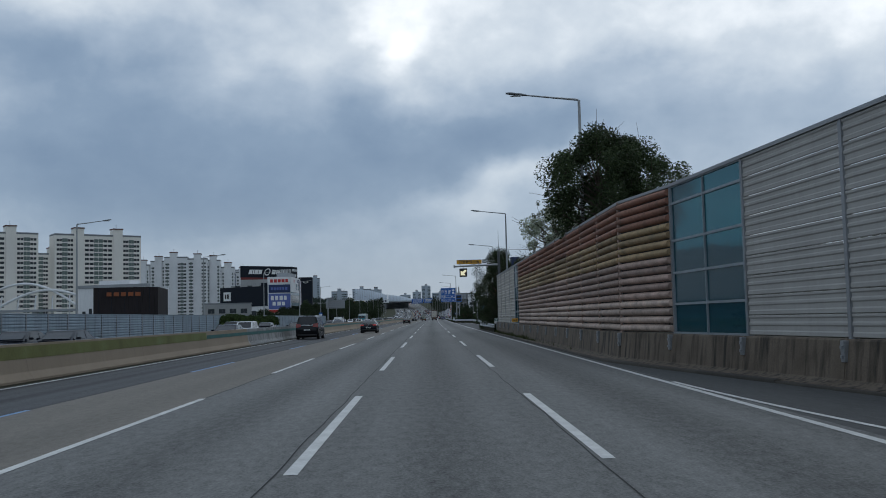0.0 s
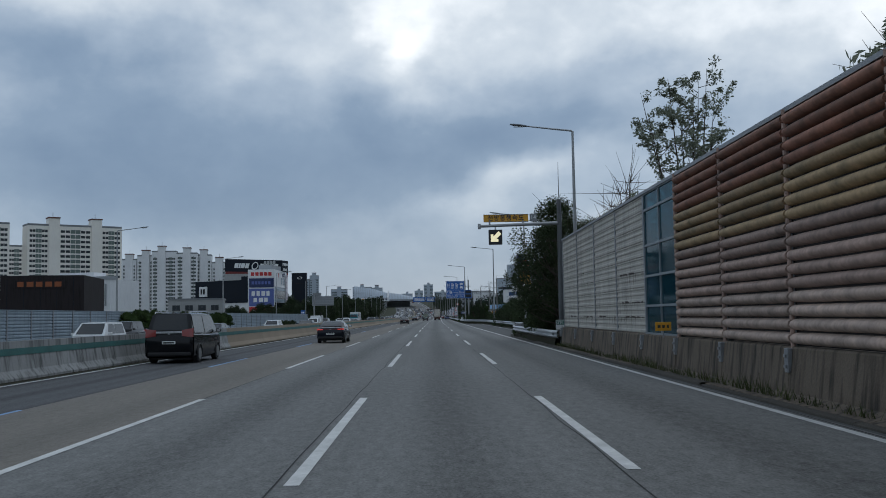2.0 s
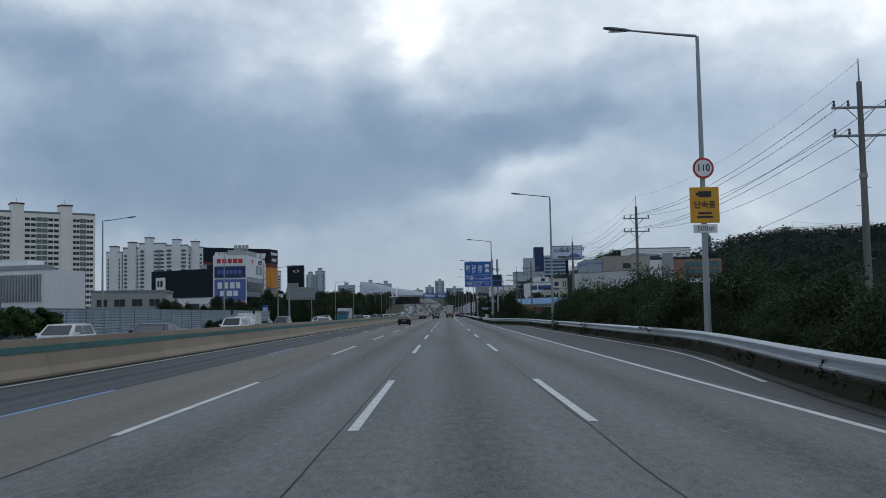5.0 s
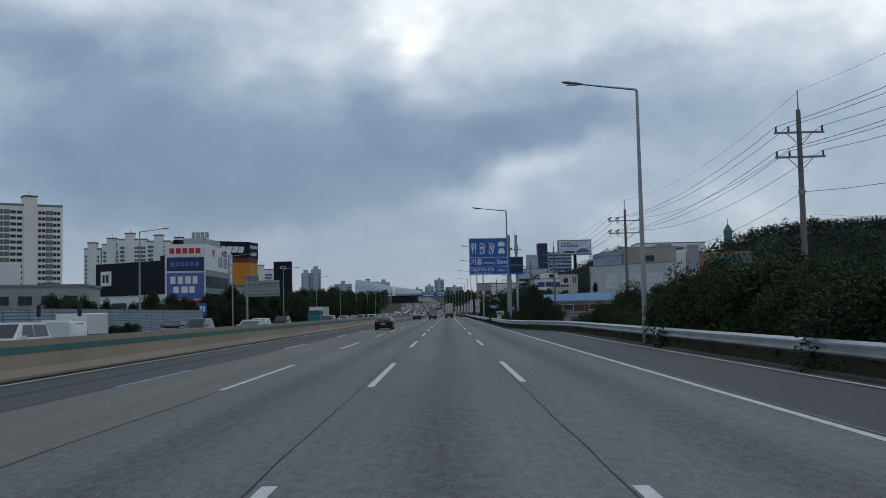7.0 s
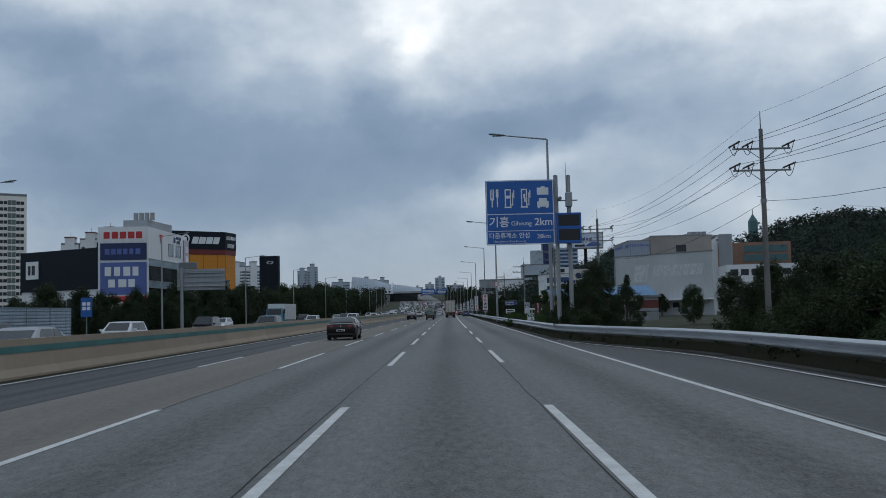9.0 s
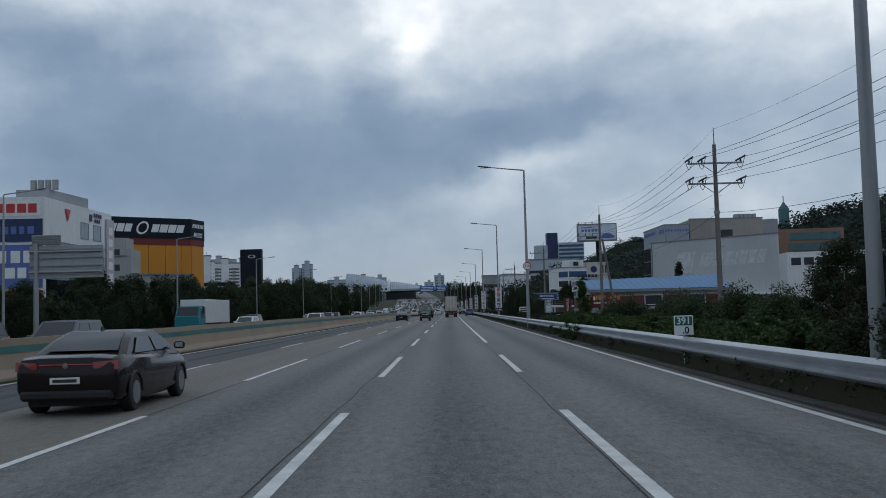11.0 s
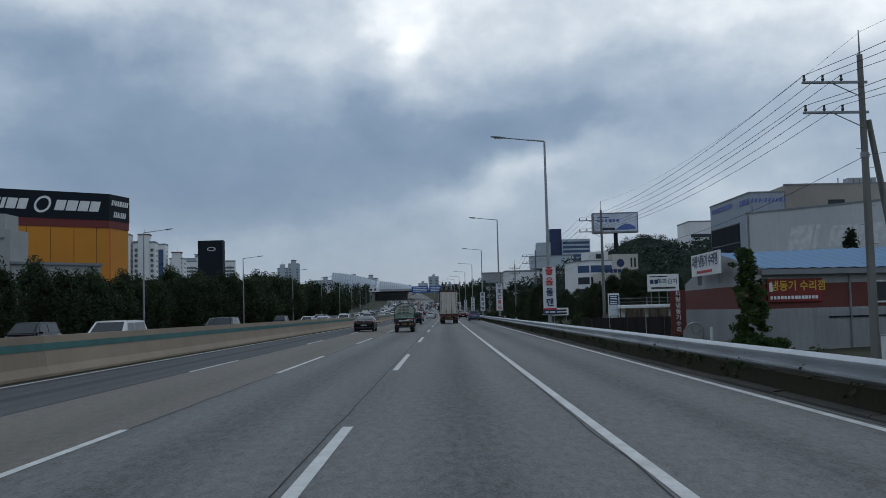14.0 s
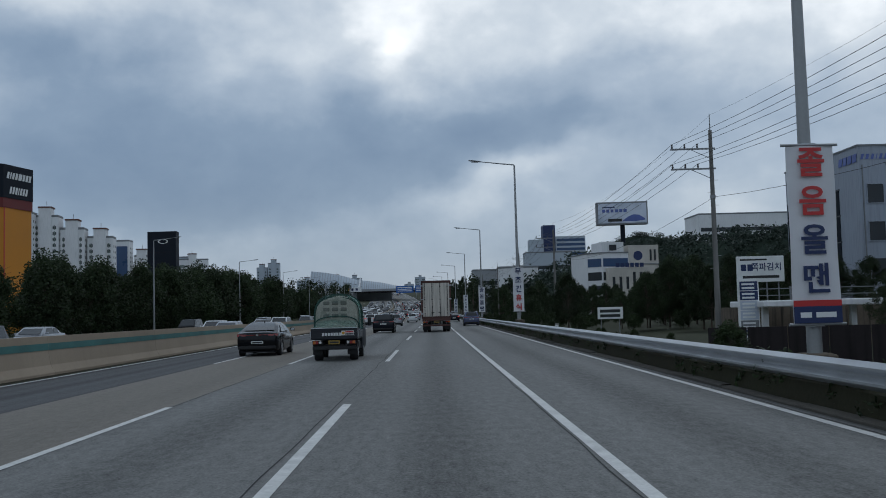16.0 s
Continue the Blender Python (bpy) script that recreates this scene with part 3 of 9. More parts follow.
for a, b, what in bays:
    # concrete plinth, one length to a bay
    g = Geo()
    prof = [(0.62, -0.1), (0.60, 0.05), (0.36, 0.10), (0.22, 0.16), (0.13, 0.96), (0.10, 1.0), (-0.25, 1.0), (-0.25, -0.1)]
    g.loft([[wall_point(q, o, z) for o, z in prof] for q in (a + 0.012, b - 0.012)], True, True)
    part("plinth", g, "concrete", wall, "water-stained concrete plinth")
    # anchor bracket on the plinth
    g = Geo()
    p = wall_point(b, 0.13, 0)
    g.box(p.x - 0.10, p.x + 0.06, b - 0.09, b + 0.09, 0.52, 0.97, 0.01)
    g.box(p.x - 0.13, p.x - 0.05, b - 0.05, b + 0.05, 0.60, 0.66)
    g.box(p.x - 0.13, p.x - 0.05, b - 0.05, b + 0.05, 0.80, 0.86)
    part("bracket", g, "post", wall)
    # post: an H section
    g = Geo()
    for o0, o1, w in ((0.03, 0.045, 0.075), (-0.12, -0.105, 0.075), (-0.105, 0.03, 0.006)):
        pts = [wall_point(b, o, 0) for o in (o0, o1)]
        g.box(pts[1].x, pts[0].x, b - w, b + w, 0.98, wall_point(b, 0, Z1).z + 0.02)
    part("post", g, "post", wall)
    # capping rail
    g = Geo()
    g.loft([[wall_point(q, o, z) for o, z in ((0.08, Z1), (0.08, Z1 + 0.09), (-0.13, Z1 + 0.09), (-0.13, Z1))] for q in (a, b)], True, True)
    part("capping", g, "post", wall)
    if what == "tube":
        n = 17
        h = (Z1 - Z0) / n
        for k in range(n):
            z = Z0 + (k + 0.5) * h
            colour = "tube_grey" if k < 4 else "tube_mauve" if k < 9 else "tube_yellow" if k < 13 else "tube_red"
            g = Geo()
            rings = []
            sag = random.uniform(-0.008, 0.008)
            for j in range(7):
                t = j / 6
                q = a + 0.05 + (b - a - 0.10) * t
                bulge = 1.0 if 0 < j < 6 else 0.93
                ring = []
                for i in range(7):
                    w = radians(-90 + 30 * i)
                    ring.append(wall_point(q, 0.0 + 0.17 * cos(w) * bulge, z + sag * sin(pi * t) + 0.5 * h * 0.89 * sin(w) * bulge))
                rings.append(ring)
            g.loft(rings, True, True)
            part("tube", g, colour, wall, smooth=50)
        # near-black sheet behind the tubes, seen in the gaps between them
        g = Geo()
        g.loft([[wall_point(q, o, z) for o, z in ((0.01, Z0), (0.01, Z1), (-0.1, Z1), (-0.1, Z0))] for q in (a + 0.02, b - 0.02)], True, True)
        part("backing", g, "tube_backing", wall)
        g = Geo()
        for k in range(n + 1):
            p = wall_point(b, 0.06, 0)
            zz = Z0 + k * h
            g.tube(((p.x - 0.02, b, zz - 0.05), (p.x - 0.02, b, zz + 0.05)), 0.05, 8)
        part("joint_cover", g, "tube_mauve", wall)
    elif what == "glass":
        zs = [Z0, Z0 + 0.86, Z0 + 1.78, Z0 + 2.74, Z0 + 3.86, Z1]
        ss = [a, (a + b) / 2, b]
        for k in range(5):
            for j in range(2):
                g = Geo()
                g.loft([[wall_point(q, o, z) for o, z in ((0.0, zs[k] + 0.03), (0.0, zs[k + 1] - 0.03), (-0.02, zs[k + 1] - 0.03), (-0.02, zs[k] + 0.03))] for q in (ss[j] + 0.03, ss[j + 1] - 0.03)], True, True)
                part("pane", g, "teal_glass", wall, "teal-tinted glass pane")
        for k in range(6):
            g = Geo()
            g.loft([[wall_point(q, o, z) for o, z in ((0.04, zs[k] - 0.035), (0.04, zs[k] + 0.035), (-0.05, zs[k] + 0.035), (-0.05, zs[k] - 0.035))] for q in (a, b)], True, True)
            part("transom", g, "glass_frame", wall)
        for q in (a + 0.03, ss[1], b - 0.09):
            p = wall_point(q, 0.045, 0)
            g = Geo()
            g.box(p.x, p.x + 0.08, q - 0.03, q + 0.03, Z0, Z1)
            part("mullion", g, "glass_frame", wall)
    else:
        n = 9
        h = (Z1 - Z0) / n
        for k in range(n):
            z = Z0 + k * h
            prof = [(0.0, z + 0.004), (0.028, z + 0.02), (0.028, z + 0.20 * h), (0.005, z + 0.26 * h), (0.005, z + 0.46 * h), (0.03, z + 0.52 * h), (0.03, z + 0.62 * h), (0.008, z + 0.68 * h),
                    (0.008, z + 0.82 * h), (0.035, z + 0.88 * h), (0.035, z + 0.97 * h), (0.0, z + h - 0.004)]
            g = Geo()
            g.loft([[wall_point(q, o, zz) for o, zz in prof] for q in (a + 0.08, b - 0.08)], closed=False)
            part("panel", g, "panel_old" if what == "old_panel" else "panel", wall)
        if what == "old_panel":
            near = a < 117
            for row in ((1, 2, 4) if near else (1,)):
                z = Z0 + row * h
                g = Geo()
                for _ in range(9 if near else 5):
                    q, w = random.uniform(a + 0.2, b - 1.0), random.uniform(0.25, 0.8)
                    zz, hh = z + random.uniform(-0.02, 0.02), random.uniform(0.02, 0.07)
                    g.quad(wall_point(q, 0.041, zz), wall_point(q + w, 0.041, zz + 0.006), wall_point(q + w * 0.9, 0.041, zz + hh), wall_point(q + 0.05, 0.041, zz + hh * 0.7))
                for _ in range(12 if near else 8):
                    q, w, d = random.uniform(a + 0.2, b - 0.3), random.uniform(0.012, 0.05), random.uniform(0.12, 0.42)
                    g.quad(wall_point(q + w * 0.3, 0.042, z - d), wall_point(q + w * 0.6, 0.042, z - d), wall_point(q + w, 0.042, z + 0.02), wall_point(q, 0.042, z + 0.02))
                part("rust_stain", g, "rust", wall)
# yellow shelter plate on the plinth
plate = thing("roadside_number_plate", "small yellow plate on a post by the glass bay", "sign", at=pose(6.2, 112.6, 0.98))
g = Geo()
g.box(-0.22, 0.22, -0.012, 0.012, 0.18, 0.42, 0.008)
M["sign_yellow"] = material("yellow_sign_sheet", (0.62, 0.30, 0.02), 0.5, vary=0.04, stain=0.12, bump=0)
M["sign_black"] = material("black_sign_print", (0.02, 0.02, 0.02), 0.5, vary=0, stain=0, bump=0)
M["sign_white"] = material("white_sign_sheet", (0.72, 0.73, 0.72), 0.5, vary=0.03, stain=0.12, bump=0)
M["sign_blue"] = material("blue_sign_sheet", (0.012, 0.10, 0.36), 0.45, vary=0.04, stain=0.12, bump=0)
M["sign_green"] = material("green_sign_sheet", (0.01, 0.12, 0.09), 0.45, vary=0.03, stain=0.1, bump=0)
M["sign_red"] = material("red_sign_sheet", (0.50, 0.03, 0.03), 0.5, vary=0.03, stain=0.1, bump=0)
M["sign_navy"] = material("navy_banner", (0.015, 0.03, 0.10), 0.6, vary=0.03, stain=0.1, bump=0)
M["cloth_white"] = material("white_banner_cloth", (0.66, 0.66, 0.68), 0.8, fine=60, coarse=1.2, vary=0.04, stain=0.14, bump=0.1)
M["sign_back"] = material("sign_back_metal", (0.20, 0.21, 0.22), 0.5, 0.4)
M["led_black"] = material("led_panel_black", (0.012, 0.013, 0.015), 0.5, vary=0.1, stain=0.1, bump=0)
M["led_amber"] = lamp_material("amber_led", (0.86, 0.78, 0.50), 0.62)
M["led_dim"] = material("unlit_led", (0.03, 0.05, 0.03), 0.4, bump=0)
part("plate", g, "sign_yellow", plate)
for w, x in ((0.08, -0.12), (0.08, 0.0), (0.06, 0.12)):
    part("lettering_bar", Geo().box(x - w / 2, x + w / 2, -0.018, -0.012, 0.26, 0.34), "sign_black", plate)
part("stem", Geo().tube(((0, 0.02, 0), (0, 0.02, 0.4)), 0.02), "post", plate)


# ---- guardrail: W-beam on steel posts ----
def rail_u(s):
    return 5.98 + layby(s) * 1.0


rail = thing("guardrail", "galvanised W-beam guardrail on steel posts", "guardrail", kind="structure")
W_BEAM = [(-0.005, 0.40), (-0.075, 0.445), (-0.105, 0.475), (-0.105, 0.515), (-0.005, 0.575), (-0.005, 0.625), (-0.105, 0.685), (-0.105, 0.725), (-0.075, 0.755), (-0.005, 0.80), (0.012, 0.80), (-0.08, 0.705), (0.010, 0.60), (-0.08, 0.495), (0.012, 0.40)]
s = 136.0
while s < 640:
    g = Geo()
    e = s + 4.0
    w = 0.010 * noise.noise((s, 0, 0))
    g.loft([[on_road(rail_u(q) + a + (0.012 if q == e else 0), q, z + 0.03 + w) for a, z in W_BEAM] for q in (s, s + 2, e + 0.25)])
    part("beam", g, "galv", rail, smooth=22)
    for q in (s + 1.0, s + 3.0):
        p = on_road(rail_u(q) + 0.10, q)
        g = Geo()
        g.tube((p + Vector((0, 0, -0.4)), p + Vector((0, 0, 0.80))), 0.05, 8)
        part("rail_post", g, "post", rail)
    s = e
g = Geo()
g.loft([[on_road(rail_u(q) + a + o, q, z + 0.03) for a, z in W_BEAM] for q, o in ((136.1, 0.0), (135.7, 0.03), (135.45, 0.14))], True, True)
part("end_piece", g, "galv", rail)


# ---- street lamps ----
def street_lamp_proto():
    t = thing("street_lamp", "tall grey steel motorway lamp with one long arm", "street lamp", "motorway lamps")
    part("base_plate", Geo().box(-0.25, 0.25, -0.25, 0.25, -0.5, 0.04, 0.02), "concrete", t)
    part("pole", Geo().tube(((0, 0, 0), (0, 0, 6), (0, 0, 12.0)), (0.135, 0.10, 0.065), 14), "lamp_steel", t, smooth=40)
    g = Geo()
    g.tube(((0, 0, 11.85), (-0.05, 0, 12.02), (-1.2, 0, 12.14), (-2.6, 0, 12.30)), (0.06, 0.055, 0.045, 0.035), 10)
    arm = part("arm", g, "lamp_steel", t, smooth=40)
    g = Geo()
    g.loft([[(x, y * w, z + h * k) for y, h in ((-1, 0), (-0.7, 0.8), (0.7, 0.8), (1, 0), (0.7, -0.7), (-0.7, -0.7))] for x, w, z, k in
            ((-2.5, 0.04, 12.29, 0.03), (-2.75, 0.10, 12.32, 0.07), (-3.3, 0.12, 12.385, 0.07), (-3.55, 0.07, 12.41, 0.04))], True, True)
    head = part("lamp_head", g, "lamp_head", arm, smooth=40)
    part("lens", Geo().box(-3.35, -2.8, -0.07, 0.07, 12.25, 12.28, 0.01), "lamp_lens", head)
    return t


lamp = street_lamp_proto()
right_lamps = [(7.3, 31.0), (7.3, 88.1), (7.8, 139.9), (9.4, 186.4), (9.28, 237.2), (6.40, 291.1), (6.03, 349.9), (6.6, 405.3), (6.5, 462.3)]
right_lamps += [(6.55, 462.3 + 57.2 * k) for k in range(1, 12)]
lamp_at = {}
for k, (u, s) in enumerate(right_lamps):
    up = {349.9: 0.15, 405.3: 0.75, 462.3: 0.95}.get(s, 0.0 if s < 470 else 0.8)
    m = pose(*on_road(u, s, up), 0, 0, random.uniform(-2, 2))
    lamp_at[round(s)] = on_road(u, s)
    if k == 0:
        lamp.matrix_basis = m
    else:
        copy_thing(lamp, m)
for s in [30, 86, 141, 196, 251, 306, 355, 405, 457.3, 513.7] + [570 + 56.5 * k for k in range(9)]:
    copy_thing(lamp, pose(*on_road(-36.2, s, 0), 0, 0, 180 + random.uniform(-3, 3)))
for s, up in ((349.9, 0.15), (405.3, 0.75), (462.3, 0.95)):
    p = on_road(6.6, s)
    f = part("lamp_footing", Geo().box(p.x - 0.3, p.x + 0.3, s - 0.3, s + 0.3, -0.6, up + 0.02, 0.03), "concrete")
    tagged(f, "raised concrete footing under a lamp pole", "footing")


# ---- overhead speed sign on a cantilever pole ----
gantry = thing("cantilever_sign", "cantilever pole with a yellow speed sign and a dark arrow panel", "road sign", at=pose(7.3, 140.9, -0.2))
# the pole's dark steel has the shade of the trees painted in
part("pole", Geo().tube(((0, 0, 0), (0, 0, 8.45)), (0.17, 0.13), 16), "gantry_steel", gantry, smooth=40)
part("rod", Geo().tube(((0, 0, 8.4), (0, 0, 10.6)), (0.03, 0.012), 8), "lamp_steel", gantry, "thin lightning rod")
part("arm", Geo().tube(((0, 0, 7.08), (-4.6, 0, 6.95)), (0.10, 0.08), 12), "lamp_steel", gantry, smooth=40)
part("arm_end", Geo().box(-4.68, -4.52, -0.14, 0.14, 6.80, 7.10, 0.02), "lamp_steel", gantry)
board = part("speed_sign", Geo().box(-4.35, -1.78, -0.03, 0.03, 7.18, 7.62, 0.02), "sign_yellow", gantry, "yellow sign with black lettering")
for x0, x1, z0, z1 in ((-4.35, -1.78, 7.18, 7.21), (-4.35, -1.78, 7.59, 7.62)):
    part("rim", Geo().box(x0, x1, -0.035, -0.03, z0, z1), "sign_black", board)
lettering("전방통행속도", 0.36, "sign_black", board, -3.08, -0.034, 7.40, spread=1.12, bold=0.006)
for x in (-4.0, -2.1):
    part("clamp", Geo().box(x - 0.04, x + 0.04, -0.05, 0.10, 6.95, 7.3, 0.01), "post", gantry)
num = part("number_board", Geo().box(-1.70, -1.30, -0.03, 0.0, 7.22, 7.64, 0.02), "sign_back", gantry, "small grey number board")
lettering("14", 0.32, "sign_white", num, -1.50, -0.034, 7.43)
led = part("arrow_panel", Geo().box(-4.08, -3.30, -0.14, 0.02, 5.88, 6.74, 0.02), "led_black", gantry, "black panel with a lit arrow")
part("hanger", Geo().tube(((-3.69, -0.02, 6.7), (-3.69, -0.02, 7.0)), 0.03), "post", gantry)
g = Geo()
c = Vector((-3.69, -0.146, 6.31))
diag = Vector((1, 0, 1)).normalized()
side = Vector((1, 0, -1)).normalized()
q = [c + diag * a + side * b for a, b in ((-0.20, -0.11), (-0.20, 0.11), (0.36, 0.11), (0.36, -0.11))]
g.add(q + [p + Vector((0, 0.004, 0)) for p in q], ((0, 1, 2, 3), (7, 6, 5, 4), (0, 4, 5, 1), (1, 5, 6, 2), (2, 6, 7, 3), (3, 7, 4, 0)))
g.box(c.x - 0.27, c.x + 0.16, c.y - 0.003, c.y + 0.004, c.z - 0.27, c.z - 0.12)
g.box(c.x - 0.27, c.x - 0.12, c.y - 0.003, c.y + 0.004, c.z - 0.12, c.z + 0.16)
part("arrow", g, "led_amber", led, "lit amber arrow pointing down")


# ---- kilometre posts ----
def km_post(top, bottom, x, y, tilt):
    t = thing("kilometre_post", "white and green distance plate fixed to the guardrail", "road sign", "distance plates", at=pose(x, y, 0.0, 0, 0, tilt))
    part("stem", Geo().tube(((0, 0.03, 0.1), (0, 0.03, 1.3)), 0.025), "galv", t)
    p = part("plate", Geo().box(-0.24, 0.24, -0.012, 0.012, 0.86, 1.36, 0.01), "sign_white", t)
    part("green_field", Geo().box(-0.215, 0.215, -0.017, -0.012, 1.11, 1.335, 0.0), "sign_green", p)
    lettering(top, 0.24, "sign_white", p, 0, -0.022, 1.22, bold=0.004)
    lettering(bottom, 0.24, "sign_black", p, 0.05, -0.018, 0.98, bold=0.004)
    return t


km_post("391", ".1", 6.55, 136.0, 4)
km_post("391", ".0", 7.08, 301.2, -6)


# ---- round speed limits and camera sign on lamp poles ----
def speed_limit(x, y, z, r):
    t = thing("speed_limit_sign", "round red-rimmed speed limit sign on a lamp pole", "road sign", "speed limit signs", at=pose(x, y - 0.16, z, 0, 0, 0))
    part("red_rim", Geo().disc((0, 0, 0), (0, 1, 0), r, 28, 0.016), "sign_red", t)
    part("white_field", Geo().disc((0, -0.011, 0), (0, 1, 0), r * 0.80, 28, 0.008), "sign_white", t)
    lettering("110", r * 0.92, "sign_black", t, 0, -0.018, 0.0, bold=0.006, squeeze=0.9)
    part("strap", Geo().box(-0.14, 0.14, 0.01, 0.30, -0.04, 0.04), "galv", t)
    return t


p = lamp_at[186]
speed_limit(p.x, p.y, 6.92, 0.40)
cs = thing("camera_warning_sign", "yellow speed camera warning sign on a lamp pole", "road sign", at=pose(p.x, p.y - 0.16, 0))
pl = part("plate", Geo().box(-0.55, 0.55, -0.012, 0.012, 4.85, 6.2, 0.02), "sign_yellow", cs)
part("camera_symbol", Geo().box(-0.22, 0.26, -0.02, -0.012, 5.82, 6.05, 0.02), "sign_black", pl)
part("camera_lens", Geo().box(-0.32, -0.22, -0.02, -0.012, 5.88, 6.0), "sign_black", pl)
lettering("단속중", 0.30, "sign_black", pl, 0, -0.018, 5.52, bold=0.006)
for z, w in ((5.22, 0.5), (5.08, 0.6)):
    part("lettering_bar", Geo().box(-w / 2, w / 2, -0.018, -0.012, z - 0.04, z + 0.04), "sign_black", pl)
d = part("distance_plate", Geo().box(-0.45, 0.45, -0.012, 0.012, 4.48, 4.80, 0.02), "sign_white", cs)
lettering("500m", 0.28, "sign_black", d, 0, -0.018, 4.64)
part("strap", Geo().box(-0.15, 0.15, 0.01, 0.30, 5.4, 5.5), "galv", cs)
p = lamp_at[350]
speed_limit(p.x, p.y, 4.79, 0.31)


# ---- blue service area sign with a lit message board ----
bs = thing("service_sign", "large blue motorway service sign with white symbols", "road sign", at=pose(5.25, 286.0, 0))
for x in (2.05, 2.75):
    part("post", Geo().tube(((x, 0.25, -0.6), (x, 0.25, 9.1)), 0.12, 12), "lamp_steel", bs, smooth=40)
b = part("board", Geo().box(-1.9, 1.9, -0.03, 0.05, 5.25, 8.85, 0.04), "sign_blue", bs, "blue board with white symbols")
for x0, x1, z0, z1 in ((-1.86, 1.86, 6.93, 6.97), (-1.86, 1.86, 6.0, 6.03), (-1.86, 1.86, 5.27, 5.31), (-1.86, 1.86, 8.79, 8.83), (-1.87, -1.83, 5.27, 8.83), (1.83, 1.87, 5.27, 8.83)):
    part("rim", Geo().box(x0, x1, -0.036, -0.03, z0, z1), "sign_white", b)


def symbol(x, boxes, name):
    g = Geo()
    for k, (x0, x1, z0, z1) in enumerate(boxes):
        g.box(x + x0, x + x1, -0.042 - 0.0005 * k, -0.03, 7.85 + z0, 7.85 + z1, 0.012)
    part(name, g, "sign_white", b)


symbol(-1.42, [(-0.22, -0.17, -0.05, 0.5), (-0.14, -0.09, -0.05, 0.5), (-0.06, -0.01, -0.05, 0.5), (-0.22, -0.01, -0.1, 0.0), (-0.15, -0.08, -0.5, 0.0), (0.10, 0.24, 0.05, 0.5), (0.14, 0.20, -0.5, 0.1)], "cutlery_symbol")
symbol(-0.58, [(-0.28, 0.12, -0.55, -0.48), (-0.25, -0.19, -0.5, 0.5), (0.03, 0.09, -0.5, 0.5), (-0.25, 0.09, 0.43, 0.5), (-0.25, 0.09, -0.02, 0.14), (0.16, 0.21, -0.4, 0.3), (0.08, 0.2, -0.42, -0.36), (0.22, 0.28, 0.0, 0.42)], "fuel_symbol")
symbol(0.32, [(-0.28, 0.12, -0.55, -0.48), (-0.25, -0.19, -0.5, 0.5), (0.03, 0.09, -0.5, 0.5), (-0.25, 0.09, 0.43, 0.5), (-0.12, -0.02, 0.0, 0.22), (-0.08, 0.0, -0.25, 0.02), (0.16, 0.21, -0.4, 0.3), (0.08, 0.2, -0.42, -0.36), (0.22, 0.28, 0.0, 0.42)], "charging_symbol")
symbol(1.30, [(-0.34, 0.30, 0.15, 0.55), (-0.12, 0.10, 0.55, 0.62), (-0.34, 0.30, -0.52, -0.22), (-0.24, 0.20, -0.24, -0.04), (-0.30, -0.18, -0.6, -0.5), (0.14, 0.26, -0.6, -0.5)], "car_wash_symbol")
lettering("기흥", 0.62, "sign_white", b, -1.18, -0.036, 6.48, bold=0.008)
lettering("Giheung", 0.34, "sign_white", b, 0.05, -0.036, 6.42)
lettering("2km", 0.58, "sign_white", b, 1.28, -0.036, 6.48, bold=0.006)
lettering("다음휴게소 안성", 0.34, "sign_white", b, -0.62, -0.036, 5.74, bold=0.003)
lettering("Next Service Area Anseong", 0.16, "sign_white", b, -0.62, -0.036, 5.44)
lettering("28km", 0.34, "sign_white", b, 1.28, -0.036, 5.68)
mb = part("message_board", Geo().box(1.98, 3.35, -0.25, 0.02, 5.25, 6.95, 0.03), "sign_blue", bs, "blue cabinet with dark message panels")
for z in (5.42, 6.22):
    part("display", Geo().box(2.08, 3.25, -0.262, -0.25, z, z + 0.62, 0.02), "led_black", mb)
cp = part("camera_box", Geo().box(2.55, 2.9, -0.15, 0.25, 7.3, 8.1, 0.03), "lamp_steel", bs, "grey camera cabinet")
part("camera_hood", Geo().tube(((2.2, -0.3, 7.75), (2.2, 0.25, 7.75)), 0.1, 10), "lamp_head", bs)
part("camera_bracket", Geo().box(2.1, 3.2, -0.05, 0.05, 7.62, 7.68), "post", bs)
part("rod", Geo().tube(((2.6, 0.05, 8.1), (2.6, 0.05, 9.8)), (0.025, 0.01), 6), "lamp_steel", bs)


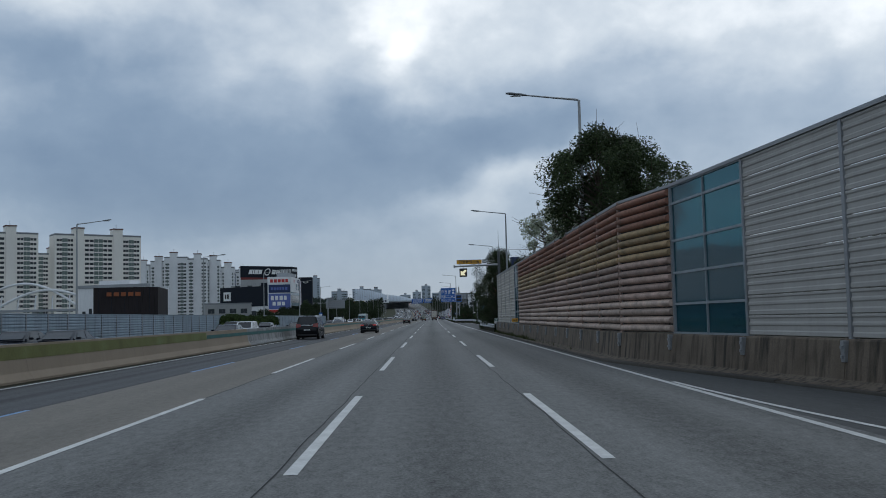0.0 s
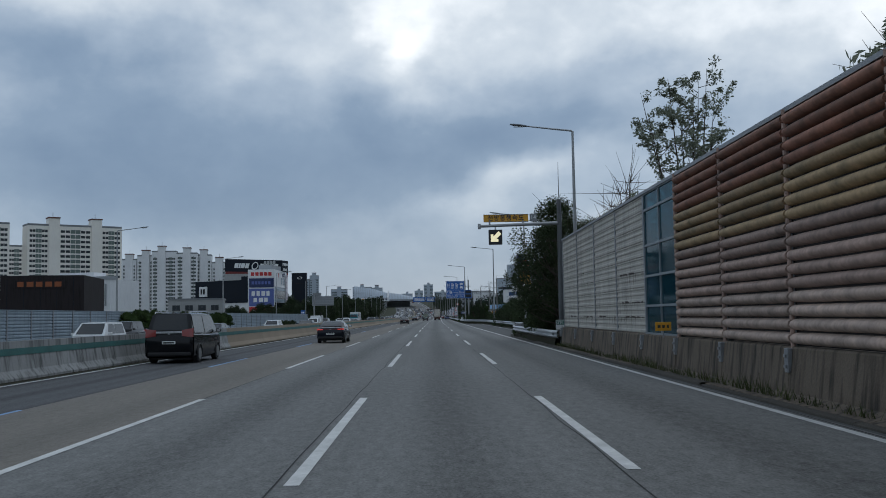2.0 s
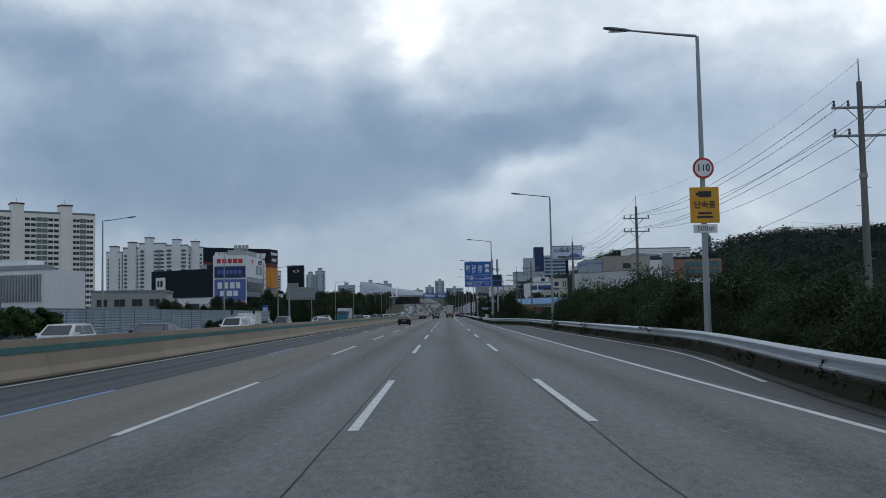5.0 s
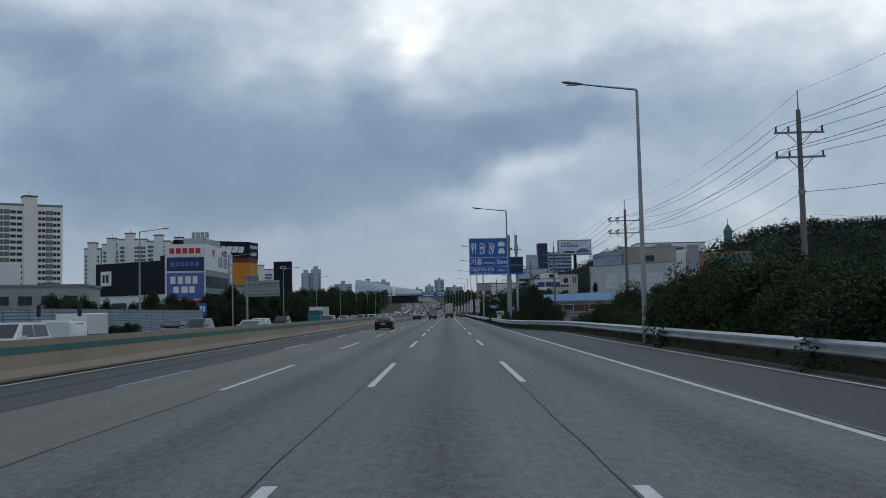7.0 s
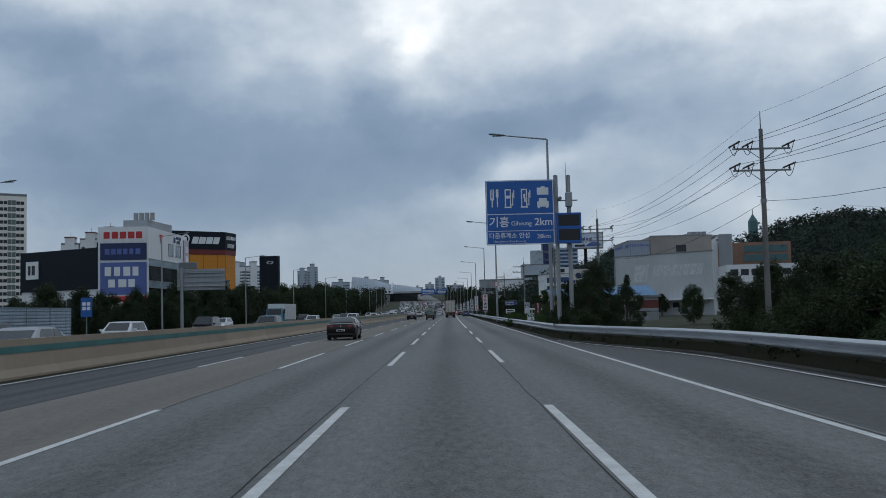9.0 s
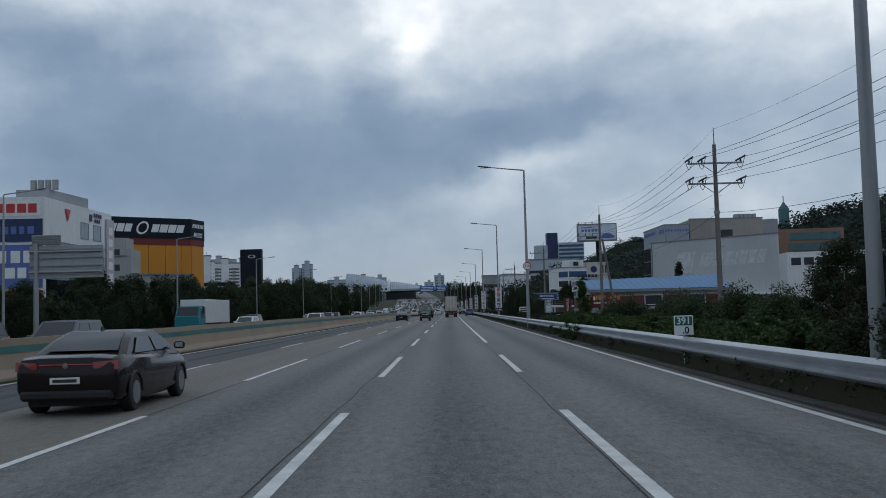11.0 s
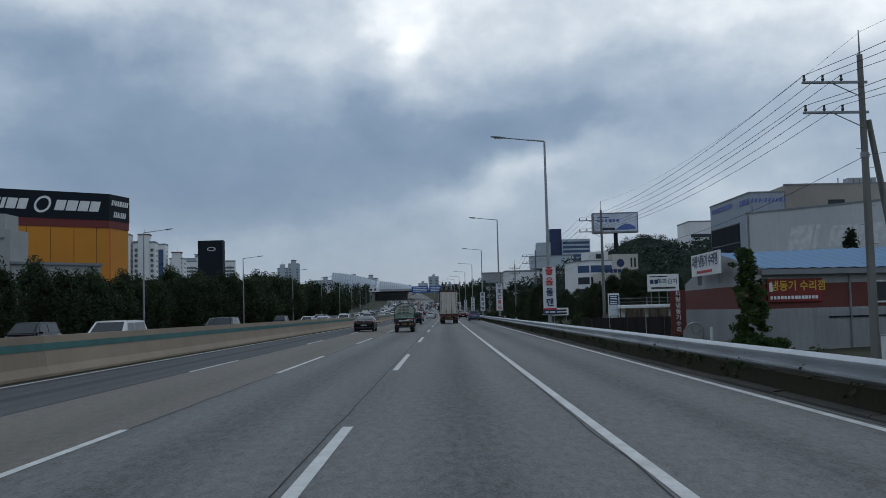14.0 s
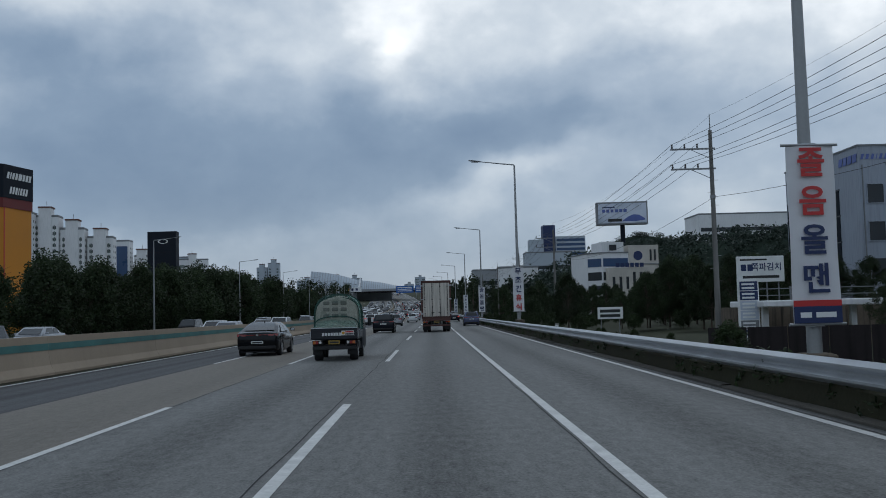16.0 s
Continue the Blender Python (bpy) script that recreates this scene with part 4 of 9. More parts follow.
# ---- banners on lamp poles ----
def banner(s, z0, z1, lines, w, colours, foot, name_label, face=2, strokes=False):
    p = lamp_at[round(s)]
    t = thing("pole_banner", name_label, "banner", "lamp pole banners", at=pose(p.x, p.y - 0.2, 0, 0, 0, face))
    g = Geo()
    rows = []
    for k in range(9):
        z = z0 + (z1 - z0) * k / 8
        rows.append([(-w / 2 + w * j / 4, 0.02 * sin(3 * k / 8 * pi + j), z) for j in range(5)])
    g.loft(rows, closed=False)
    cl = part("cloth", g, "cloth_white", t, smooth=80)
    for z in (z0, z1):
        part("batten", Geo().tube(((-w / 2 - 0.08, 0, z), (w / 2 + 0.08, 0, z)), 0.025, 8), "lamp_steel", t)
        part("clamp", Geo().box(-0.12, 0.12, 0, 0.26, z - 0.04, z + 0.04), "galv", t)
    h = (z1 - z0 - foot) / len(lines)
    for k, (ch, col) in enumerate(zip(lines, colours)):
        if ch:
            lettering(ch, min(h * 0.82, w * 0.78), col, cl, 0, -0.045, z1 - (k + 0.5) * h, bold=0.012)
    if foot:
        part("foot_band", Geo().box(-w / 2, w / 2, -0.04, -0.03, z0 + 0.02, z0 + foot * 0.75), "sign_navy", cl, "navy band with white marks")
        part("red_swoosh", Geo().box(-w / 2, w / 2, -0.038, -0.028, z0 + foot * 0.75, z0 + foot), "sign_red", cl)
        for x, ww in ((-0.22, 0.2), (0.14, 0.36)):
            part("lettering_bar", Geo().box(x - ww / 2, x + ww / 2, -0.046, -0.04, z0 + foot * 0.28, z0 + foot * 0.50), "sign_white", cl)


R_, N_ = "sign_red", "sign_navy"
banner(405.3, 1.30, 4.46, "졸음올땐", 0.86, (R_, R_, N_, N_), 0.42, "white banner with red and navy warning on a lamp pole")
banner(462.3, 1.6, 5.0, "무조건휴식", 0.82, (N_, N_, N_, R_, R_), 0.0, "white banner with navy and red lettering on a lamp pole")
for k in range(1, 6):
    banner(462.3 + 57.2 * k, 1.6, 5.0, ("졸음올땐", "무조건휴식")[k % 2 == 0], 0.86, (N_,) * 5, 0.0, "white banner with navy lettering on a lamp pole")


# ---- trees, shrubs and climbers ----
def leaf_cloud(rng, centres, radii, count, size, flat=0.75):
    """Small leaves, bent along their middle, scattered through clumps."""
    n = len(centres)
    k = rng.integers(0, n, count)
    d = rng.normal(size=(count, 3))
    d /= np.linalg.norm(d, axis=1)[:, None]
    r = rng.random(count) ** 0.45
    c = np.array(centres)[k] + d * (np.array(radii)[k] * r)[:, None] * np.array([1, 1, flat])
    a = rng.normal(size=(count, 3))
    a[:, 2] *= 0.7
    a /= np.linalg.norm(a, axis=1)[:, None]
    b = np.cross(a, rng.normal(size=(count, 3)))
    b /= np.linalg.norm(b, axis=1)[:, None]
    s = size * rng.uniform(0.6, 1.35, count)[:, None]
    v = np.stack([c - a * s, c - b * s * 0.42, c + a * s, c + b * s * 0.42], 1).reshape(-1, 3)
    g = Geo()
    g.v = [tuple(p) for p in v.tolist()]
    g.f = [(i, i + 1, i + 2, i + 3) for i in range(0, 4 * count, 4)]
    return g


def tree_proto(seed, h, trunk_h, spread, clumps, leaves, size, mat, label, crown_flat=1.0, clump_r=0.9, trunk_r=0.14, name="tree", bare=0, lean=0.1, fork=0.6):
    rng = np.random.default_rng(seed)
    t = thing(name, label, "tree" if name == "tree" else name)
    wood = Geo()
    top = Vector((rng.normal() * lean, rng.normal() * lean, h * 0.86))
    mid = Vector((rng.normal() * lean, rng.normal() * lean, h * 0.45))
    wood.tube(((0, 0, -0.6), (0, 0, 0.3), tuple(mid), tuple(top)), (trunk_r * 1.4, trunk_r, trunk_r * 0.7, trunk_r * 0.2), 8)
    centres, radii = [], []
    for i in range(clumps):
        f = (i + 0.5) / clumps
        z = trunk_h + (h - trunk_h) * (f ** 0.9)
        w = spread * (sin(pi * min(1, (0.12 + 0.88 * f) ** 0.8)) ** 0.7) * rng.uniform(0.45, 1.0)
        a = i * 2.4 + rng.uniform(-0.5, 0.5)
        c = Vector((w * cos(a), w * sin(a), z + rng.normal() * 0.25))
        centres.append(tuple(c))
        radii.append(clump_r * rng.uniform(0.6, 1.3))
        base = Vector((0, 0, trunk_h * fork)).lerp(top, 0.75 * f)
        bend = base.lerp(c, 0.5) + Vector((0, 0, -0.12 * w))
        wood.tube((base, bend, c), (trunk_r * 0.38, trunk_r * 0.22, 0.012), 5, False)
        for _ in range(2 + bare):
            e = c + Vector((rng.normal(), rng.normal(), rng.normal() * 0.6 + 0.4)) * radii[-1] * (0.45 if name == "bush" else 0.9)
            wood.tube((bend.lerp(c, 0.7), e), (0.018, 0.006), 4, False)
    if name == "vine":
        bpy.data.objects.remove(t)
        return tagged(part(name, leaf_cloud(rng, centres, radii, leaves, size, crown_flat), mat), label, name)
    part("trunk", wood, "bark", t, smooth=50)
    if leaves:
        part("crown", leaf_cloud(rng, centres, radii, leaves, size, crown_flat), mat, t)
    return t


def put(proto, x, y, scale=1.0, turn=None, z=None, stretch=1.0, label=""):
    """The first use takes the thing itself, later ones are copies."""
    zz = z if z is not None else road_z(y) - 0.3
    m = pose(x, y, zz, 0, 0, random.uniform(0, 360) if turn is None else turn) @ Matrix.Diagonal((scale, scale, scale * stretch, 1))
    if not proto.get("used"):
        proto.matrix_basis = m
        proto["used"] = 1
        ob = proto
    else:
        ob = copy_thing(proto, m)
    if label:
        tagged(ob, label)
    return ob


dense = tree_proto(1, 9.6, 1.6, 3.5, 58, 30000, 0.092, "leaf_dark", "dense dark green roadside tree", clump_r=0.80)
dense_b = tree_proto(2, 9.0, 1.2, 3.6, 56, 30000, 0.092, "leaf_dark", "dense dark green roadside tree", clump_r=0.82)
fine = tree_proto(13, 9.4, 1.4, 3.5, 60, 30000, 0.078, "leaf_near", "dense dark green roadside tree with fine leaves", clump_r=0.80)
airy = tree_proto(3, 9.8, 2.5, 2.6, 34, 4200, 0.16, "leaf_grey", "airy grey-green tree with visible branches", clump_r=0.8, bare=3)
bare = tree_proto(4, 9.0, 2.6, 2.2, 26, 0, 0.1, "leaf_grey", "leafless tree with thin upright branches", bare=5, clump_r=1.1)
bush = tree_proto(5, 3.0, 0.2, 1.5, 30, 11000, 0.072, "leaf_mid", "leafy green roadside bush", clump_r=0.62, trunk_r=0.05, name="bush")
bush_b = tree_proto(6, 2.6, 0.1, 1.9, 30, 11000, 0.072, "leaf_mid", "leafy green roadside bush", clump_r=0.66, trunk_r=0.05, name="bush")
bush_far = tree_proto(9, 3.0, 0.2, 1.6, 22, 5200, 0.115, "leaf_mid", "small dark green roadside bush", clump_r=0.75, trunk_r=0.05, name="bush")
row_tree = tree_proto(7, 8.0, 0.6, 2.6, 34, 9000, 0.17, "leaf_dark", "dark green tree in a roadside belt", clump_r=1.15)
row_tree_b = tree_proto(8, 7.2, 0.4, 2.9, 34, 9000, 0.17, "leaf_dark", "dark green tree in a roadside belt", clump_r=1.2)


def fan_tree(seed, h, label):
    """Several long limbs that fan out from a short trunk, thin twigs and loose tufts of small leaves."""
    rng = np.random.default_rng(seed)
    t = thing("tree", label, "tree")
    wood = Geo()
    wood.tube(((0, 0, -0.6), (0, 0, 1.0), (0.05, 0, 2.4)), (0.22, 0.17, 0.14), 9)
    centres, radii = [], []
    for i in range(11):
        a = i * 2.4 + rng.uniform(-0.3, 0.3)
        out = (0.9, 2.5, 4.2)[i % 3] * rng.uniform(0.85, 1.15)
        top = h * (1.0, 0.90, 0.70)[i % 3] * rng.uniform(0.9, 1.05)
        d = Vector((cos(a), sin(a), 0))
        pts = [Vector((0, 0, 2.2)), d * out * 0.35 + Vector((0, 0, top * 0.42)), d * out * 0.72 + Vector((0, 0, top * 0.72)), d * out * 1.05 + Vector((0, 0, top))]
        wood.tube(pts, (0.10, 0.065, 0.035, 0.008), 6, False)
        for j in range(22):
            f = rng.uniform(0.28, 1.0)
            k = min(2, int(f * 3))
            p = pts[k].lerp(pts[k + 1], f * 3 - k)
            e = p + Vector((rng.normal(), rng.normal(), abs(rng.normal()) * 0.7 + 0.15)) * 0.75
            wood.tube((p, p.lerp(e, 0.5) + Vector((0, 0, -0.06)), e), (0.020, 0.012, 0.004), 4, False)
            for q in (0.55, 0.85, 1.05):
                centres.append(tuple(p.lerp(e, q)))
                radii.append(rng.uniform(0.14, 0.34))
    part("trunk", wood, "bark", t, smooth=50)
    part("crown", leaf_cloud(rng, centres, radii, 15000, 0.09, 0.9), "leaf_grey", t)
    return t


fan = fan_tree(21, 13.6, "tall airy tree with fanning limbs and small pale leaves")
fir = tree_proto(10, 9.0, 0.6, 1.0, 26, 2600, 0.20, "leaf_dark", "narrow dark evergreen tree", clump_r=0.55)

# behind the noise wall
over_wall = tree_proto(14, 10.4, 6.1, 3.0, 46, 26000, 0.078, "leaf_near", "dense dark tree leaning over the noise wall", clump_r=0.75, fork=0.97)
spray = tree_proto(15, 7.9, 5.9, 2.0, 20, 3400, 0.085, "leaf_grey", "airy pale tree spreading over the noise wall", clump_r=0.45, bare=3, fork=0.97)
put(over_wall, 8.0, 87.4, 1.0, 20)
put(over_wall, 10.0, 89.0, 0.98, 140)
put(spray, 7.3, 97.2, 1.0, 60)
put(dense_b, 11.4, 98.0, 0.75, 70)
put(dense_b, 11.4, 104.5, 0.70, 10)
put(airy, 10.9, 108.0, 0.85)
put(fan, 12.4, 131.5, 1.0, 0)
put(airy, 13.8, 122.0, 0.8, 70)
put(bare, 10.5, 137.5, 1.05)
put(bare, 12.4, 133.0, 0.95)
put(dense, 9.6, 136.2, 0.70)
put(dense_b, 12.5, 138.6, 0.72)
# the dark group beyond the wall's end
for x, y, k in ((7.7, 144.6, 0.92), (8.2, 149.0, 0.9), (11.2, 142.9, 0.84), (9.6, 146.4, 0.74), (12.6, 147.8, 0.85), (9.7, 150.2, 0.68), (13.8, 151.8, 0.85), (11.0, 153.5, 0.95), (15.5, 145.0, 0.85), (17.0, 152.0, 0.85), (12.6, 155.0, 0.9), (8.4, 152.5, 0.75)):
    put(fine, x, y, k)
for k in range(9):
    put(bush, 8.3 + 0.9 * random.random(), 141 + 2.1 * k, 0.75 + 0.3 * random.random())
for k in range(12):
    put((bush, bush_b)[k % 2], 9.4 + 0.75 * (k % 4) + random.uniform(0, 0.6), 120.5 + 1.0 * k, 1.15 + 0.4 * random.random())
# bushes along the bay and behind the rail
for k in range(64):
    s = 158 + k * 1.75
    for j in range(3):
        if j > 1 and (s > 268 or k % 2):
            continue
        u = 8.1 + layby(s) + j * 1.9 + random.uniform(-0.5, 0.6)
        low = 0.64 if s < 190 or s > 248 else 0.92 if s < 238 else 0.76
        swell = 0.82 + 0.40 * noise.noise((s * 0.11, 0.7 * j, 4.0))
        put((bush, bush_b)[(k + j) % 2], u + road_x(s), s + random.uniform(-0.8, 0.8), low * swell * (0.8 + 0.18 * j + random.uniform(-0.15, 0.25)), stretch=random.uniform(0.85, 1.2))
for x, y, k in ((20, 205, 0.55), (24, 215, 0.6), (22, 226, 0.5), (27, 236, 0.62), (23, 246, 0.5), (30, 256, 0.7), (34, 262, 0.75), (24, 290, 0.95), (28, 296, 1.05), (31, 288, 1.0), (35, 300, 1.1), (27, 303, 0.9), (22, 299, 0.7), (26, 268, 0.6), (38, 268, 0.8), (31, 276, 0.65), (36, 284, 0.62)):
    put((row_tree, row_tree_b)[int(y) % 2], x, y, k * 1.05)
# trees by the blue sign
for x, y, k in ((9.0, 287.2, 0.52), (9.9, 290.0, 0.64), (8.7, 291.8, 0.50), (10.5, 294.0, 0.60), (9.9, 298.0, 0.46), (11.2, 299.5, 0.42), (11.0, 286.0, 0.45)):
    put(dense, x, y, k)
# overgrown stretch of rail with climbers
vine = tree_proto(12, 1.5, 0.0, 1.3, 26, 3000, 0.12, "leaf_vine", "bright green climbing vine grown over the rail", clump_r=0.42, trunk_r=0.03, name="vine", crown_flat=0.6)
for k in range(35):
    s = 297 + 1.6 * k + random.uniform(-0.5, 0.5)
    for j in range(3):
        put(vine, 7.35 + j * 1.35 + road_x(s) + random.uniform(-0.3, 0.3), s, 0.62 + 0.2 * random.random() + 0.06 * j, z=-0.1)
for k in range(16):
    s = 314 + 2.1 * k
    put(bush_b, 11.6 + road_x(s) + random.uniform(0, 3), s, 0.45 + 0.2 * random.random(), z=-0.5)
for k in range(17):
    s = 320.8 + 0.72 * k
    put(vine, 6.42 + 0.25 * (k % 3) + road_x(s), s, 0.50 + 0.22 * random.random(), z=0.25 + 0.2 * random.random())
for s in (322.2, 323.6, 326.4):
    put(vine, 5.98 + road_x(s), s, 0.30, z=0.05)
# right-hand side further on
def right_cap(x, y):
    """Low growth where the clinic and the offices show over the trees."""
    q = x / max(1.0, y - 394)
    return (1.6 + (y - 394) * (0.040 if q < 0.12 else 0.055 if q < 0.15 else 0.028 if q < 0.235 else 0.074)) / 9.0


for x, y, k in ((47, 446, 0.55), (38, 474, 0.6), (35, 480, 0.62), (22, 486, 0.5), (36, 484, 0.9), (27, 495, 0.8), (20, 505, 0.75), (33, 512, 0.95), (40, 500, 1.0), (24, 528, 0.9),
                (19, 545, 0.85), (30, 548, 1.0), (44, 540, 1.1), (22, 566, 0.95), (36, 570, 1.1), (48, 520, 1.0), (56, 560, 1.2), (25, 590, 1.0), (42, 600, 1.2)):
    put((row_tree, row_tree_b, dense_b)[int(x + y) % 3] if y > 505 else (dense, dense_b)[int(x) % 2], x, y, min(k, right_cap(x, y)))
far_trees = []
for k in range(30):
    s = 610 + 16 * k
    far_trees.append((on_road(11 + 9 * (k % 3) + random.uniform(-2, 2), s), (7.5 + 4 * random.random()), 2.6))
for k in range(44):
    s = 690 + 9 * k
    far_trees.append((on_road(13.5 + random.uniform(-1.5, 4.0), s), 8.0 + 5 * random.random(), 1.0))
put(fir, 38.5, 428, 0.92, stretch=1.0)
put(fine, 25.6, 436.5, 0.46, 30, z=-1.0)
put(fine, 23.2, 452.0, 0.42, 80, z=-1.0)
put(fine, 40.5, 452.0, 0.62, 10, z=-1.0)
put(fine, 36.0, 447.0, 0.45, 50, z=-1.0)
for x, y, k in ((29.5, 483, 0.85), (34, 488, 1.0), (38.5, 494, 1.05), (30, 498, 1.0), (42, 486, 0.95), (26, 492, 0.8), (45, 500, 1.1), (36, 508, 1.15)):
    put((dense, dense_b)[int(y) % 2], x, y, k)
for k in range(62):
    s = 446 + 3.2 * k
    u = 14.5 + (k * 7.3) % 34 + random.uniform(-2, 2)
    if s < 480:
        u = 34 + (k * 7.3) % 20
    put((row_tree, row_tree_b, dense_b)[k % 3] if s > 505 else (dense, dense_b)[k % 2], on_road(u, s).x, s, min(0.62 + 0.014 * u + 0.2 * random.random(), right_cap(u, s) * (0.9 + 0.2 * random.random())))
for k in range(30):
    s = 424 + 6 * k
    put(bush_far, on_road(9.5 + random.uniform(0, 4), s).x, s, (0.36 if s < 477 else 0.7) + (0.12 if s < 477 else 0.5) * random.random())
# shrubs that close the foot of the trees beyond the notices
for k in range(26):
    s = 478 + 3.1 * k
    put(bush_far, on_road(13.5 + (k * 5.7) % 15, s).x, s, 0.85 + 0.35 * random.random(), z=-0.3)
for x, y, k in ((37.5, 588, 0.92), (41.5, 596, 0.98), (45.5, 604, 0.96), (49.5, 600, 1.0), (53.0, 606, 1.04), (34.0, 582, 0.9), (56.5, 603, 1.15)):
    put((dense, dense_b)[int(y) % 2], x, y, k, 40 * x)
# shrubs seen through the glass bays
for k in range(16):
    put(bush, 11.2 + random.uniform(0, 3), (60 if k % 2 else 108) + 0.9 * k, 1.3 + 0.4 * random.random())
for k in range(9):
    put((row_tree, row_tree_b)[k % 2], 57 + 4.2 * k, 578 + 6 * (k % 2), 1.35 + 0.35 * random.random())
# tall dark trees beyond the verge, past the emergency bay
for x, y, k in ((40, 346, 1.5), (43, 339, 1.55), (46, 351, 1.7), (37, 353, 1.3), (33, 356, 1.0), (48, 343, 1.65), (51, 352, 1.75), (43, 358, 1.6), (48, 348, 1.35), (54, 344, 1.5), (46, 356, 1.25), (60, 352, 1.65), (67, 347, 1.7), (52, 360, 1.4), (74, 356, 1.75), (63, 364, 1.5)):
    put((row_tree, row_tree_b)[int(x) % 2], x, y, k)
# left-hand belt beyond the far carriageway
for k in range(66):
    s = 396 + 5.2 * k + random.uniform(-1.5, 1.5)
    tall = 1.52 + min(0.70, max(0.0, s - 465) * 0.0054) if s < 640 else 1.75
    put((row_tree, row_tree_b)[k % 2], on_road(-40.5 + random.uniform(-2.5, 2.0), s).x, s, tall * (0.95 + 0.2 * random.random()))
    if k % 2:
        put(row_tree, on_road(-48 + random.uniform(-2, 2), s).x, s, tall * 1.2 * (0.95 + 0.15 * random.random()))
for k in range(44):
    s = 700 + 10 * k
    far_trees.append((on_road(-42 + random.uniform(-4, 3), s), 9.5 + 4 * random.random(), 3.2))
rng = np.random.default_rng(55)
g, cs, rs = Geo(), [], []
for p, h, w in far_trees:
    g.tube((p + Vector((0, 0, -1)), p + Vector((0, 0, h * 0.8))), (0.2, 0.06), 5)
    for i in range(14):
        f = (i + 0.5) / 14
        a, o = rng.random() * 6.28, w * (1 - f * 0.75) * rng.uniform(0.3, 0.9)
        cs.append(tuple(p + Vector((o * cos(a), o * sin(a), h * (0.08 + 0.9 * f)))))
        rs.append(min(1.3, 0.45 * w + 0.15) * rng.uniform(0.7, 1.2))
ft = thing("far_wood", "dark belt of trees along the rising motorway", "trees", kind="stuff")
tagged(part("trunks", g, "bark", ft), kind="stuff")
tagged(part("leaves", leaf_cloud(rng, cs, rs, 60000, 0.34, 0.9), "leaf_dark", ft), kind="stuff")
for k in range(26):
    s = 300 + 5.0 * k
    put((row_tree, row_tree_b)[k % 2], on_road(-45 + random.uniform(-4, 3), s).x, s, (0.85 if s < 345 else 1.1) + 0.3 * random.random())
for k in range(24):
    s = 326 + 4.2 * k
    put((row_tree_b, row_tree)[k % 2], on_road(-38.5 + random.uniform(-2, 2), s).x, s, 0.72 + 0.22 * random.random())
for k in range(34):
    s = 196 + 3.4 * k
    put(bush_far, on_road(-31.4 + random.uniform(-0.4, 0.6), s).x, s, 0.72 + 0.3 * random.random())

# undergrowth in the shade behind and below the rail
rng = np.random.default_rng(77)
for a in range(150, 560, 10):
    cs, rs = [], []
    for _ in range(60):
        s = a + rng.random() * 10
        back = rng.random() ** 1.5 * 1.5
        cs.append(tuple(on_road(rail_u(s) + 0.02 + back, s, 0.16 + rng.random() * 0.30 + 0.12 * min(1, back))))
        rs.append(rng.uniform(0.14, 0.30))
    ug = part("undergrowth", leaf_cloud(rng, cs, rs, 2200, 0.065, 0.8), "leaf_dark" if a % 30 else "leaf_mid")
    tagged(ug, "dark weeds and leaves grown under the guardrail", "weeds", kind="stuff")
# branches that hang over the rail along the bay
for s, k in ((241.5, 0.40), (283.0, 0.42), (285.5, 0.50), (288.0, 0.52), (290.5, 0.5), (292.5, 0.42)):
    put(bush_b, rail_u(s) + 0.95 + road_x(s), s, k * 0.78, z=0.1)
# weeds along the kerb
rng = np.random.default_rng(31)
g = Geo()
for k in range(5200):
    s = 84 + rng.random() * 420 if k % 5 else 100 + rng.random() * 36
    wallside = s < 135
    if wallside and rng.random() < 0.6 and s < 100:
        continue
    p = on_road((wall_u(s) - 0.52 if wallside else kerb_u(s) + 0.35) + abs(rng.normal()) * (0.12 if wallside else 0.55), s, 0.02 if not wallside else 0.08)
    h = rng.uniform(0.06, 0.30 if wallside else 0.26) * (1.0 + 0.8 * noise.noise((s * 0.3, 0, 0)))
    a = rng.uniform(0, 6.28)
    w = Vector((cos(a), sin(a), 0)) * 0.012
    tip = p + Vector((cos(a + 1.3), sin(a + 1.3), 0)) * h * 0.5 + Vector((0, 0, h))
    g.add((p - w, p + w, tip), ((0, 1, 2),))
weeds = part("weeds", g, "grass")
tagged(weeds, "weeds and grass along the kerb and wall foot", "weeds", kind="stuff")


